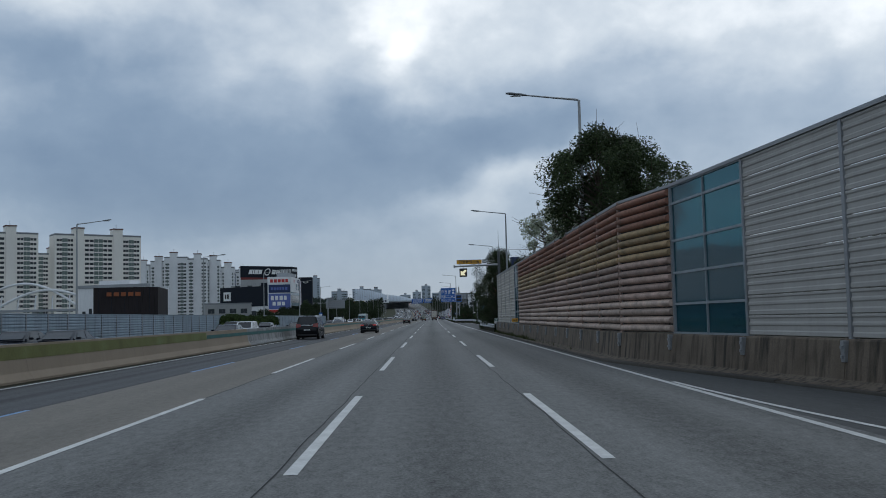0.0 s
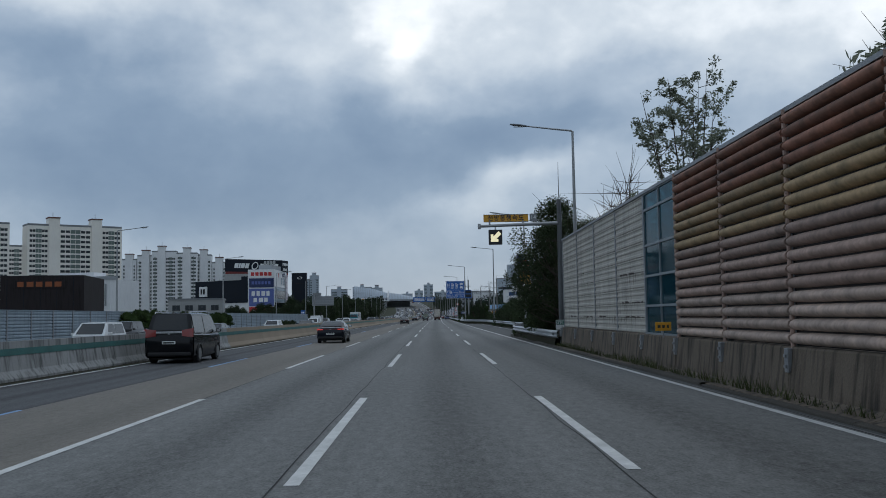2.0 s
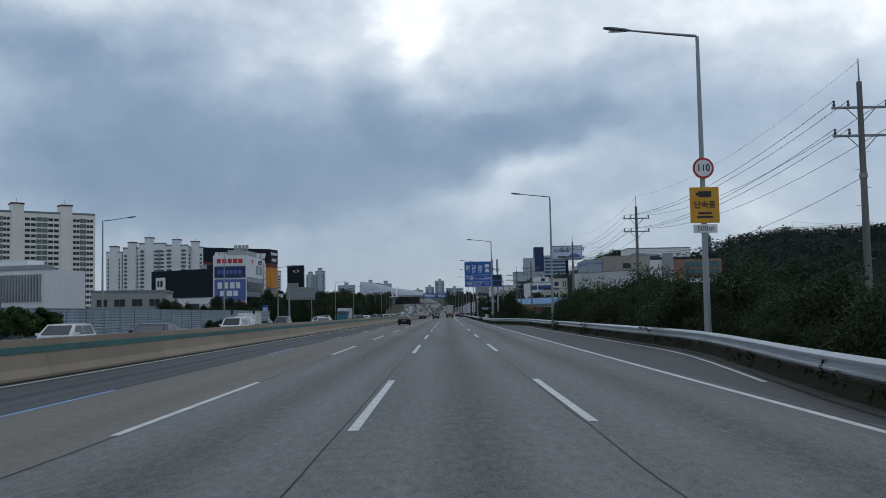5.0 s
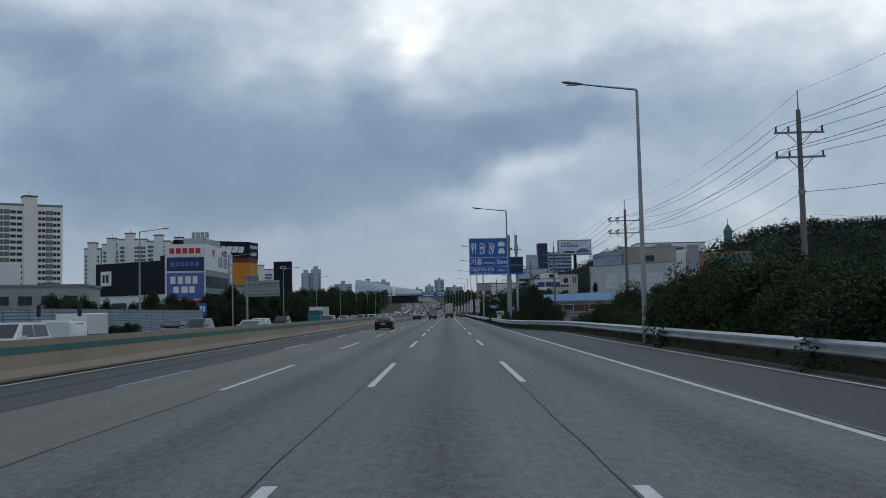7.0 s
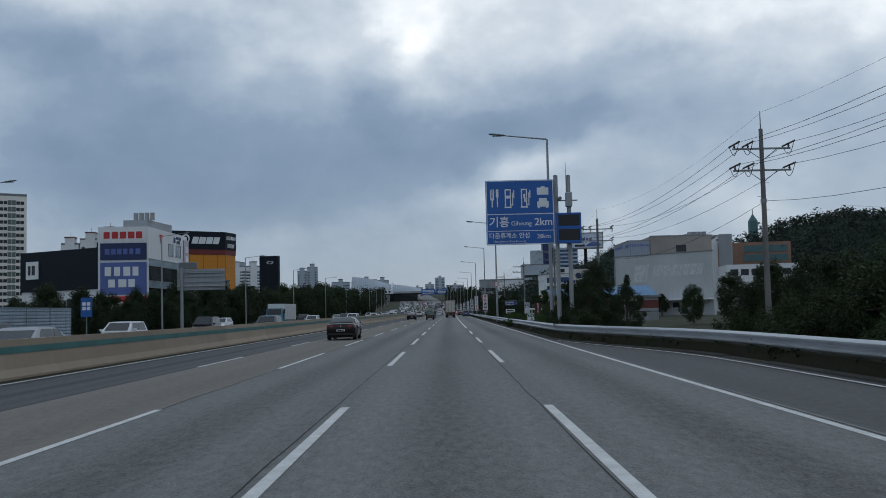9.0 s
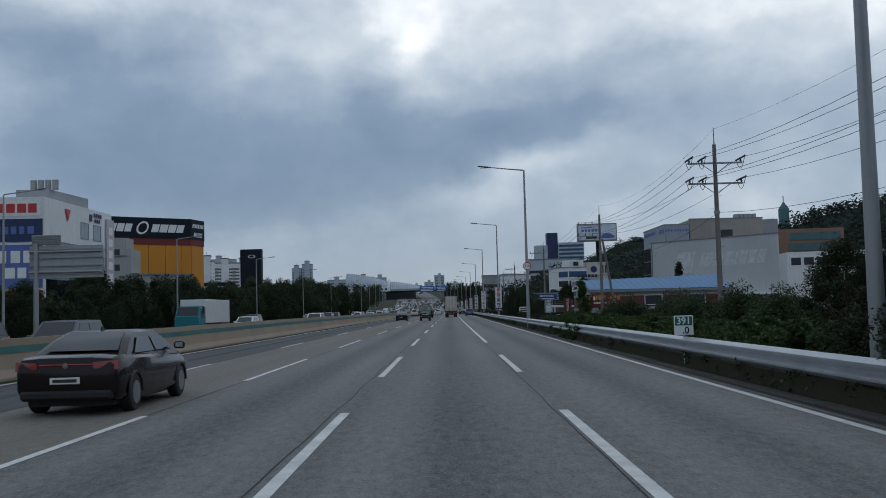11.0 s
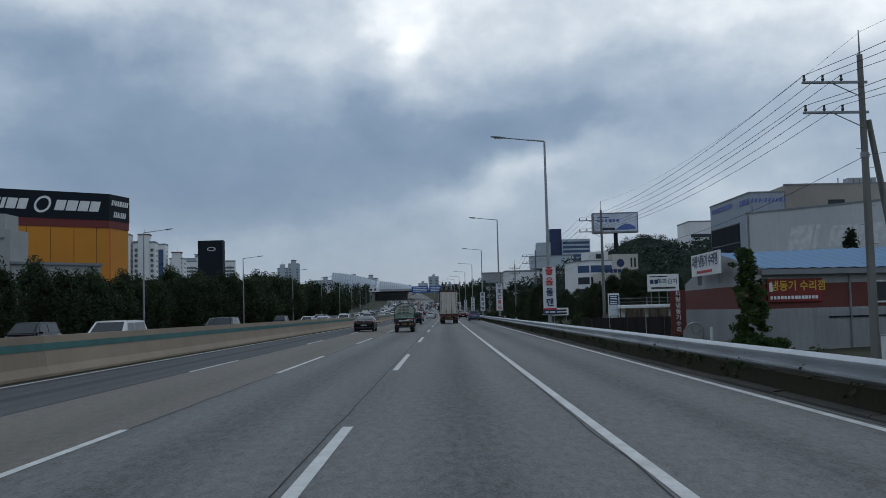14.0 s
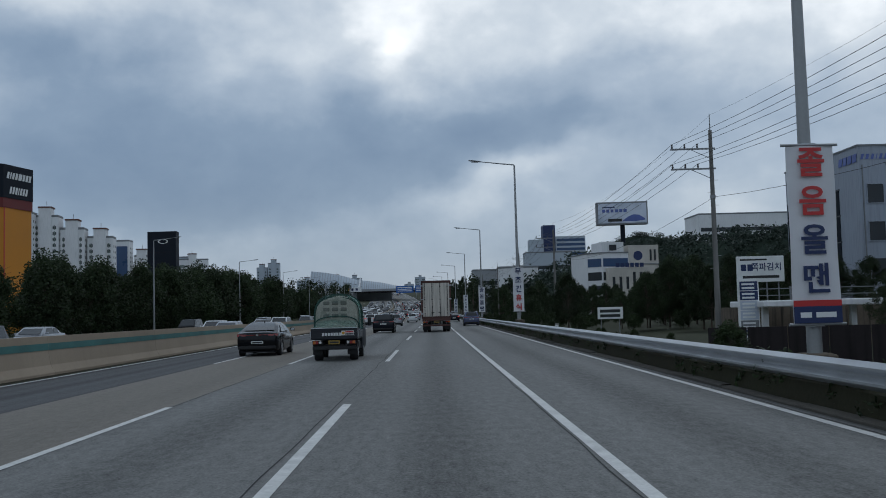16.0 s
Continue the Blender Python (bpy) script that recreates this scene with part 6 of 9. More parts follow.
part("fascia", prism([(FL[0] - 0.2, FL[1] - 0.3), (FR[0] + 0.1, FR[1] - 0.4), (RR[0] + 0.3, RR[1]), RL], 24.4, 30.4), "dark_wall", t)
place, n = facade((FL[0] - 0.2, FL[1] - 0.3), (FR[0] + 0.1, FR[1] - 0.4))
slanted_marks(t, place, 4.6, (1.9, 0.8, 2.0, 1.9), 26.2, 2.3, "sign_white")
g = Geo()
for k in range(20):
    w0, w1 = 2 * pi * k / 20, 2 * pi * (k + 1) / 20
    g.add([place(15.6 + r * 1.75 * cos(w) + 0.28 * r * 1.9 * sin(w), 27.4 + r * 1.9 * sin(w), 0.1) for r, w in ((1, w0), (1, w1), (0.72, w1), (0.72, w0))], ((0, 1, 2, 3),))
part("ring_mark", g, "sign_white", t)
slanted_marks(t, place, 18.0, (2.1, 2.3, 2.2, 2.1), 26.2, 2.3, "sign_white")
place, n = facade((FR[0] + 0.1, FR[1] - 0.4), (RR[0] + 0.3, RR[1]))
slanted_marks(t, place, 0.8, (0.6, 0.3, 0.6, 0.6, 0.9, 0.6, 0.6, 0.6), 27.9, 1.2, "sign_white", 0.08)
slanted_marks(t, place, 1.6, (0.5, 0.5, 0.5, 0.25, 0.5, 0.5, 0.5), 25.2, 1.3, "sign_white", 0.08)
place, n = facade(FR, RR)
part("corner_seam", slab(place, 0.0, 0.25, 0, 22.6, 0, 0.06), "sign_red", t)
place, n = facade(FL, FR)
for k in range(6):
    part("cladding_seam", slab(place, 5 * k + 2, 5 * k + 2.08, 0, 22.6, 0, 0.03), "brown_wall", t)

# grey plant building before it
t = thing("grey_office", "grey four-storey office with a red lettered band", "building")
part("shell", prism([(-97, 520), (-78, 522), (-78, 530), (-97, 528)], -1, 19.2), "grey_wall", t)
part("roof_house", prism([(-92.5, 521.5), (-79.5, 523), (-79.5, 529), (-92.5, 527.5)], 19.2, 22.2), "grey_wall", t)
for k in range(10):
    part("roof_post", Geo().tube(((-96.5 + 1.9 * k, 520.4 + 0.2 * k, 19.2), (-96.5 + 1.9 * k, 520.4 + 0.2 * k, 20.3)), 0.05, 5), "roof_grey", t)
place, n = facade((-97, 520), (-78, 522))
for f in range(5):
    for k in range(3):
        window_on(t, place, 2 + 6 * k, 4.4 + 6 * k, 2 + 3.9 * f, 3.6 + 3.9 * f, "grey_wall", "window_dark", 2)
bd = part("red_band", slab(place, 0.5, 15, 10.6, 12.4, 0.1, 0.3), "ad_pink", t)
bars(bd, place, 1.5, 14, 10.9, 12.0, 6, "sign_red", 0.34, 15)
part("roof_rail", slab(place, 0.5, 18, 17.4, 17.7, 0, 0.3), "roof_grey", t)
t = thing("low_wing", "low grey workshop wing with a flat roof", "building")
part("shell", prism([(-77.9, 522), (-66.0, 536), (-72, 544), (-78, 538.5)], -1, 13.0), "grey_wall", t)
place, n = facade((-77.9, 522), (-66.0, 536))
for f in range(2):
    for k in range(4):
        window_on(t, place, 1.5 + 4.2 * k, 3.6 + 4.2 * k, 4.5 + 4 * f, 6.4 + 4 * f, "grey_wall", "window_dark", 2)
part("eave", slab(place, -0.2, n + 0.2, 12.6, 13.1, -0.5, 0.5), "roof_grey", t)

# black sign tower
t = thing("black_sign_tower", "tall black sign tower with a pale ring mark", "sign tower")
part("tower", prism([(-88.6, 707.5), (-79.1, 707.0), (-79.1, 711), (-88.6, 711.5)], -1, 30.9), "dark_wall", t)
place, n = facade((-88.6, 707.5), (-79.1, 707.0))
g = Geo()
for k in range(16):
    w0, w1 = 2 * pi * k / 16, 2 * pi * (k + 1) / 16
    g.add([place(5.2 + r * 1.7 * cos(w), 27.6 + r * 0.75 * sin(w), 0.08) for r, w in ((1, w0), (1, w1), (0.75, w1), (0.75, w0))], ((0, 1, 2, 3),))
part("ring_mark", g, "sign_white", t)
for k in range(5):
    part("panel_seam", slab(place, 0, n, 4 + 5 * k, 4.1 + 5 * k, 0, 0.04), "brown_wall", t)
t = thing("long_showroom", "long low white showroom with a dark roof edge", "building")
part("shell", prism([(-128, 690), (-90, 700), (-93, 716), (-131, 706)], -1, 14.5), "white_wall", t)
part("roof_edge", prism([(-128.4, 689.6), (-89.6, 699.8), (-92.8, 716.4), (-131.4, 706.4)], 14.5, 16.0), "dark_wall", t)

# ---- right-hand side ----
t = thing("white_works", "white windowless factory wall with faded pale letters", "building")
A_, B_ = (44.5, 474.6), (63.3, 453.5)
M["works_white"] = material("white_factory_cladding", (0.46, 0.475, 0.48), 0.8, fine=3, coarse=0.12, vary=0.04, stain=0.2, streak=0.06, bump=0.05)
part("shell", prism([A_, B_, (65.6, 459.5), (47.5, 480.5)], -1.5, 14.0), "works_white", t)
place, n = facade(A_, B_)
M["faded_letter"] = material("faded_letters", (0.53, 0.545, 0.55), 0.8, vary=0.1, stain=0.3, bump=0)
slanted_marks(t, place, 5.5, (3.2, 0.6), 7.6, 4.2, "faded_letter", 0.03)
slanted_marks(t, place, 11.5, (2.6, 1.4, 0.4, 1.9, 0.7, 1.6, 1.6, 1.5), 8.8, 2.6, "faded_letter", 0.03)
part("canopy", slab(place, 4, n, 2.9, 3.3, 0, 2.2), "white_wall", t)
for k in range(5):
    window_on(t, place, 8 + 3 * k, 10 + 3 * k, 1.2, 2.4)
part("parapet_cap", slab(place, -0.1, n + 0.1, 14.0, 14.25, -0.4, 0.08), "roof_grey", t)
part("drain_pipe", slab(place, 0.2, 0.4, 0, 13.9, 0, 0.15), "roof_grey", t)
M["matt_glass"] = material("dark_matt_glazing", (0.016, 0.020, 0.026), 0.65, vary=0.05, stain=0.3, coarse=0.3, bump=0, spec=0.05)
t = thing("pharma_works", "blue-grey clad works building with dark glazing", "building")
M["blue_grey"] = material("blue_grey_panel", (0.29, 0.325, 0.38), 0.6, fine=5, coarse=0.12, vary=0.04, stain=0.12, streak=0.15, bump=0.05)
part("shell", prism([(53.1, 498.8), (58.9, 498.8), (59.2, 521.5), (53.1, 521.2)], -1.5, 19.8), "blue_grey", t)
part("parapet_cap", prism([(53.0, 498.7), (58.9, 498.7), (59.2, 521.6), (53.0, 521.3)], 19.8, 20.0), "roof_grey", t)
place, n = facade((53.1, 521.2), (53.1, 498.8))
slanted_marks(t, place, 0.9, (1.1, 1.0, 1.0, 0.2, 1.0, 1.0, 1.1, 1.0, 1.3, 1.0), 18.3, 0.8, "ad_blue", 0.08)
slanted_marks(t, place, 17.2, (1.0, 0.9, 1.0, 1.0), 18.0, 0.95, "ad_blue", 0.08)
for f in range(4):
    for k in range(4):
        part("glass_bay", slab(place, 0.4 + 4.15 * k, 4.45 + 4.15 * k, 2.6 + 3.2 * f, 5.65 + 3.2 * f, 0.0, 0.08), "matt_glass", t)
    part("transom", slab(place, 0.3, 17.1, 5.65 + 3.2 * f, 5.8 + 3.2 * f, 0.0, 0.12), "window_dark", t)
place, n = facade((53.1, 498.8), (58.9, 498.8))
slanted_marks(t, place, 0.25, (0.30, 0.33, 0.30, 0.08, 0.30, 0.33, 0.30, 0.30, 0.40, 0.30), 18.25, 0.62, "ad_blue", 0.08)
for z in (4.4, 8.7, 13.1):
    window_on(t, place, 0.9, 2.8, z, z + 2.2, "blue_grey", "window_dark", 1)
part("drain_pipe", slab(place, 0.35, 0.47, 0, 17.6, 0, 0.12), "roof_grey", t)
t = thing("tan_works", "tan concrete works building on the slope", "building")
part("shell", prism([(59.3, 499.6), (76.6, 500.4), (79, 525), (59.6, 526)], -1.5, 21.0), "tan_wall", t)
place, n = facade((59.3, 499.6), (76.6, 500.4))
window_on(t, place, 7.2, 10.1, 16.6, 18.5, "tan_wall")
part("parapet_cap", slab(place, -0.1, n + 0.1, 21.0, 21.25, -0.4, 0.08), "roof_grey", t)
for k in range(5):
    part("roof_unit", slab(place, 11.4 + 1.0 * k, 12.2 + 1.0 * k, 21.0, 22.2, -3, -1), "pale_wall", t)
t = thing("small_white_offices", "low white office with a row of windows", "building")
part("shell", prism([(74.5, 480), (96, 476), (98, 490), (76, 493)], -1, 11.8), "white_wall", t)
place, n = facade((74.5, 480), (96, 476))
for k in range(7):
    window_on(t, place, 0.8 + 2.6 * k, 2.8 + 2.6 * k, 9.0, 10.6)
M["orange_tan"] = material("faded_orange_render", (0.26, 0.155, 0.11), 0.9, fine=4, coarse=0.12, vary=0.05, stain=0.2, streak=0.1)
M["teal_band"] = material("dull_teal_glazing", (0.05, 0.12, 0.13), 0.3, vary=0.08, stain=0.3, coarse=0.3, bump=0)
t = thing("white_hangar", "white hall with a shallow pitched roof and a tank", "building")
part("shell", prism([(72, 552), (92, 548), (95, 566), (75, 570)], -1, 22.0), "white_wall", t)
g = Geo()
g.loft([[(72 + dx, 552 + dy, 22.0), (82 + dx, 550 + dy, 25.2), (92 + dx, 548 + dy, 24.0)] for dx, dy in ((0, 0), (3, 18))], True, True, False)
part("roof", g, "pale_wall", t)
part("tank", Geo().tube(((94, 546, -1), (94, 546, 24.5)), 2.2, 16), "pale_wall", t, smooth=40)
t = thing("hill_offices", "green-glazed offices on the hillside", "building")
part("shell", prism([(94, 560), (119, 556), (123, 574), (98, 578)], -1, 22.5), "orange_tan", t)
place, n = facade((94, 560), (119, 556))
for f in range(3):
    part("glazing_band", slab(place, 10, n - 1, 13.0 + 3.1 * f, 15.2 + 3.1 * f, 0, 0.2), "teal_band", t)

t = thing("sheet_shed", "low shed with a pale sheet roof behind the bushes", "shed")
part("wall", prism([(20.6, 251), (25.0, 252), (24.4, 257), (20.0, 256)], -1.2, 2.9), "sheet_white", t)
g = Geo()
for k in range(2):
    a, b = ((20.3, 250.6, 2.9), (25.3, 251.7, 2.9)) if k == 0 else ((19.7, 256.4, 2.9), (24.7, 257.4, 2.9))
    g.quad(a, b, (25.0, 254.5, 3.9), (20.0, 253.5, 3.9)) if k == 0 else g.quad(b, a, (20.0, 253.5, 3.9), (25.0, 254.5, 3.9))
part("roof", g, "white_wall", t)

# clinic and offices further off
t = thing("clinic", "white clinic block with grey window bands", "building")
part("shell", prism([(49.6, 641), (56.8, 642.2), (55, 660), (44.0, 658), (46.0, 644)], -1, 16.2), "white_wall", t)
part("stair_house", prism([(49.6, 641.2), (55.6, 642.2), (54.2, 650), (48.2, 649)], 16.2, 19.1), "white_wall", t)
place, n = facade((49.6, 641), (56.8, 642.2))
for f in range(3):
    part("window_band", slab(place, 0.2, n - 0.2, 5.4 + 3.6 * f, 7.6 + 3.6 * f, 0, 0.08), "blue_panel" if f == 2 else "window_dark", t)
part("roof_window", slab(place, 2.0, 4.0, 16.9, 18.4, 0, 0.1), "window_dark", t)
part("cornice", prism([(49.5, 640.8), (56.8, 642.0), (55, 660.2), (43.8, 658.2), (45.8, 643.8)], 16.2, 16.45), "roof_grey", t)
place, n = facade((46.0, 644), (49.6, 641))
for f in range(3):
    part("window_band", slab(place, 0.3, n - 0.3, 5.4 + 3.6 * f, 7.6 + 3.6 * f, 0, 0.08), "blue_panel" if f == 2 else "window_dark", t)
M["hall_stone"] = material("beige_stone_cladding", (0.52, 0.49, 0.44), 0.85, fine=3, coarse=0.15, vary=0.06, stain=0.25, streak=0.1, bump=0.05)
t = thing("stone_hall", "beige stone hall with a dark round emblem", "building")
part("shell", prism([(56.9, 642.2), (65.2, 643.6), (63, 662), (55.1, 660)], -1, 18.2), "hall_stone", t)
part("porch", prism([(50.6, 639.2), (61.6, 641.0), (61.2, 642.9), (50.4, 641.1)], -1, 12.2), "hall_stone", t)
place, n = facade((56.9, 642.2), (65.2, 643.6))
part("emblem", Geo().disc((place(2.6, 15.4, 0.05)), (0.17, -0.98, 0), 1.25, 24, 0.16), "sign_navy", t, "dark round emblem")
part("ledge", slab(place, 0.0, n, 13.0, 13.3, 0, 0.15), "roof_grey", t)
for a in (5.9, 7.1):
    window_on(t, place, a, a + 0.6, 14.0, 17.0, "hall_stone", "window_dark", 1)
place, n = facade((50.6, 639.2), (61.6, 641.0))
for k in range(6):
    part("lettering_bar", slab(place, 2.2 + 1.35 * k, 3.2 + 1.35 * k, 12.3, 13.4, 0.0, 0.2), "sign_navy", t)
for k in range(5):
    window_on(t, place, 1.2 + 1.9 * k, 2.0 + 1.9 * k, 6.5, 11.0 if k > 2 else 9.8, "hall_stone", "window_dark", 1)
t = thing("glazed_tower", "dark blue office tower with a pale glazed wing", "building")
part("tower", prism([(96.8, 1129), (106.2, 1129), (106.2, 1142), (96.8, 1142)], -1, 67), "sign_navy", t)
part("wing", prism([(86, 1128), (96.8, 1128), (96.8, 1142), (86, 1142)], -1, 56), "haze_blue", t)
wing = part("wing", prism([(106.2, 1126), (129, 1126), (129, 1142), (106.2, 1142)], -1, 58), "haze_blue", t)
place, n = facade((106.2, 1126), (129, 1126))
for f in range(9):
    part("window_band", slab(place, 0.5, n - 0.5, 26 + 3.5 * f, 28 + 3.5 * f, 0, 0.1), "blue_panel", wing)
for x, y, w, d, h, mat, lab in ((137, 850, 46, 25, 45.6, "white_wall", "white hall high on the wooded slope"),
                             (30, 735, 14, 12, 17, "white_wall", "white low office block"), (24, 800, 12, 12, 19, "pale_wall", "pale low office block"), (58, 900, 24, 16, 32, "haze_blue", "office block in a pale haze-tinted colour")):
    t = thing("office_block", lab, "building")
    part("shell", prism([(x, y), (x + w, y), (x + w, y + d), (x, y + d)], -1, h), mat, t)
    place, n = facade((x, y), (x + w, y))
    for f in range(int(h / 3.6) - 1):
        part("window_band", slab(place, 0.8, n - 0.8, 2.4 + 3.5 * f, 4.2 + 3.5 * f, 0, 0.08), "window_dark", t)
    part("parapet", slab(place, -0.2, n + 0.2, h, h + 0.7, -d, 0.1), "roof_grey", t)

# roadside repair shop under a blue roof
shop = thing("repair_shop", "long repair shop with a blue sheet roof and red wall band", "building")
WS, WN, ES, EN = Vector((19.4, 395.8, 0)), Vector((20.0, 414.6, 0)), Vector((38.6, 400.6, 0)), Vector((39.4, 419.4, 0))
part("lower_wall", prism([tuple(p[:2]) for p in (WS, ES, EN, WN)], -1.6, 1.35), "sheet_white", shop)
part("red_band", prism([tuple(p[:2]) for p in (WS, ES, EN, WN)], 1.35, 2.75), "brick_red", shop)
g = Geo()
ridge_w, ridge_e = (WS + WN) / 2 + Vector((0, 0, 5.0)), (ES + EN) / 2 + Vector((0, 0, 5.5))
up = Vector((0, 0, 2.75))
g.add((WS + up, WN + up, WN + up + Vector((0, 0, 0.5)), ridge_w, WS + up + Vector((0, 0, 0.9))), ((0, 4, 3, 2, 1),))
g.add((ES + up, EN + up, EN + up + Vector((0, 0, 0.5)), ridge_e, ES + up + Vector((0, 0, 0.9))), ((0, 1, 2, 3, 4),))
g.quad(WS + up, ES + up, ES + up + Vector((0, 0, 0.9)), WS + up + Vector((0, 0, 0.9)))
part("gable", g, "sheet_white", shop)
for lo_w, lo_e, zz in ((WS, ES, 0.9), (WN, EN, 0.5)):
    g = Geo()
    n = 44
    low = [lo_w.lerp(lo_e, i / n) + up + Vector((0, 0, zz + (0.06 if i % 2 else 0))) for i in range(n + 1)]
    high = [ridge_w.lerp(ridge_e, i / n) + Vector((0, 0, 0.06 if i % 2 else 0)) for i in range(n + 1)]
    out = (low[0] - high[0]).normalized() * 0.5
    low = [p + Vector((out.x, out.y, out.z)) for p in low]
    g.loft([low, high], closed=False)
    part("roof_sheet", g, "roof_blue", shop, "ribbed blue roof sheet")
place, n = facade((WS.x, WS.y), (ES.x, ES.y))
for a in (7.4, 13.4):
    window_on(shop, place, a, a + 2.3, 1.65, 2.75, "white_wall", "window_dark", 2)
M["shop_red"] = material("dull_red_shop_sign", (0.20, 0.016, 0.014), 0.6, vary=0.05, stain=0.3, coarse=0.6, bump=0)
sg = part("red_sign", slab(place, 0.25, 3.75, 1.72, 3.02, 0.02, 0.15), "shop_red", shop, "red sign with yellow lettering")
M["yellow_letter"] = material("yellow_letters", (0.65, 0.40, 0.03), 0.5, bump=0)
ang = math.degrees(math.atan2(ES.y - WS.y, ES.x - WS.x))
p = place(2.2, 2.58, 0.17)
lettering("냉동기 수리점", 0.62, "yellow_letter", sg, p.x, p.y, p.z, ang, bold=0.01)
bars(sg, place, 0.4, 3.5, 1.87, 2.05, 14, "sign_white", 0.18, 31)
bars(sg, place, 0.35, 0.62, 2.3, 2.8, 1, "sign_white", 0.18, 30)
for k in range(15):
    part("sheet_rib", slab(place, 0.3, n - 0.3, -1.0 + 0.155 * k, -0.93 + 0.155 * k, 0, 0.03), "sheet_white", shop)
part("fascia", slab(place, -0.3, n + 0.3, 3.25, 3.55, 0.05, 0.5), "roof_grey", shop)
part("drain_pipe", slab(place, 5.6, 5.7, -1.5, 3.3, 0, 0.1), "roof_grey", shop)
part("drain_pipe", slab(place, 12.3, 12.4, -1.5, 3.3, 0, 0.1), "roof_grey", shop)
part("dado_rail", slab(place, 4.2, n, 0.75, 0.85, 0, 0.08), "dark_wall", shop)
place, n = facade((WN.x, WN.y), (WS.x, WS.y))
for k in range(14):
    part("sheet_rib", slab(place, 0.4, n - 0.4, -1.0 + 0.17 * k, -0.93 + 0.17 * k, 0, 0.03), "sheet_white", shop)
sg = thing("roof_sign", "white signboard with dark blue lettering on the roof edge", "sign")
board_pl, bn = facade((place(6.0, 0).x - 0.5, place(6.0, 0).y), (place(13.3, 0).x - 0.5, place(13.3, 0).y), 0.25)
bd = part("board", slab(board_pl, 0, bn, 3.6, 5.05, 0, 0.12), "sign_white", sg)
d = Vector((WS.x - WN.x, WS.y - WN.y, 0)).normalized()
ang = math.degrees(math.atan2(d.y, d.x))
p = board_pl(bn / 2, 4.50, 0.14)
lettering("차량 냉동기 수리점", 0.84, "sign_navy", bd, p.x, p.y, p.z, ang, bold=0.015)
bars(bd, board_pl, 1.6, 5.6, 3.76, 3.94, 9, "sign_red", 0.15, 33)
for a in (1.0, bn - 1.0):
    part("strut", slab(board_pl, a, a + 0.1, 3.0, 3.7, -0.3, 0.0), "post", sg)
up_sign = thing("upright_sign", "dark red upright sign with white lettering by the shop", "sign", at=pose(18.7, 411.8, 0, 0, 0, -8))
bd = part("board", Geo().box(-0.55, 0.55, -0.08, 0.08, -0.5, 2.75, 0.02), "brick_red", up_sign)
for k, ch in enumerate("차량냉동기수리"):
    lettering(ch, 0.42, "sign_white", bd, 0, -0.09, 2.5 - 0.43 * k, bold=0.006)
part("post", Geo().box(-0.06, 0.06, -0.02, 0.06, -1.6, -0.5), "post", up_sign)
# ivy-grown post by the shop
for k in range(6):
    put(vine, 18.35 + 0.2 * random.uniform(-1, 1), 394.9 + 0.3 * random.uniform(-1, 1), 0.98 - 0.05 * k, z=-1.2 + 0.98 * k, stretch=1.05, label="vine grown thick round a post")
for k in range(4):
    put(vine, 17.6 + 0.6 * k, 393.6, 0.75, z=-1.2)
# wheel-shaped ornament and bench by the shop
t = thing("ring_ornament", "pale ring ornament leaning by the roadside", "ornament", at=pose(15.4, 395.5, 0.1, 12, 0, 15))
g = Geo()
ring = [(0.62 * cos(2 * pi * k / 20), 0, 0.62 * sin(2 * pi * k / 20)) for k in range(21)]
part("ring", g.tube(ring, 0.05, 6, False), "sheet_white", t)
part("disc", Geo().disc((0, 0.02, 0), (0, 1, 0), 0.58, 20, 0.02), "grey_wall", t)
for w in (0.6, 1.9):
    part("stroke", Geo().tube(((0, -0.03, 0), (0.5 * cos(w), -0.03, 0.5 * sin(w))), 0.035, 6), "sheet_white", t)
part("leg", Geo().tube(((0, 0.05, -0.6), (0, 0.3, -1.6)), 0.04, 6), "post", t)

# billboard on a single column
t = thing("billboard", "tall billboard with a pale blue picture on one column", "billboard")
part("column", Geo().tube(((81, 762, -1), (81, 762, 34)), (1.1, 0.9), 14), "dark_wall", t, smooth=40)
part("cabinet", prism([(70.8, 760.4), (90.5, 759.3), (90.7, 763.5), (71.0, 764.6)], 34.0, 42.9), "roof_grey", t)
place, n = facade((70.8, 760.4), (90.5, 759.3))
M["ad_sky"] = material("pale_blue_poster", (0.42, 0.50, 0.62), 0.5, vary=0.05, stain=0.5, coarse=0.12, tint=(0.60, 0.62, 0.68), bump=0)
fc = part("poster", slab(place, 0.5, n - 0.5, 34.6, 42.3, 0, 0.1), "ad_sky", t)
bars(fc, place, 2.0, 12, 38.8, 40.0, 6, "ad_blue", 0.14, 41)
g = Geo()
curve = [(9.6, 35.3), (12.0, 37.0), (14.2, 37.9), (16.4, 37.6), (18.4, 36.4), (18.7, 35.6), (15.0, 35.2)]
g.loft([[place(a, z, d) for a, z in curve] for d in (0.1, 0.14)], True, True)
part("picture_shape", g, "ad_blue", fc)
part("lettering_bar", slab(place, 4.2, 9.6, 35.2, 36.3, 0.1, 0.15), "sign_black", fc)
part("lettering_bar", slab(place, 2.0, 7.0, 40.6, 41.0, 0.1, 0.14), "sign_navy", fc)

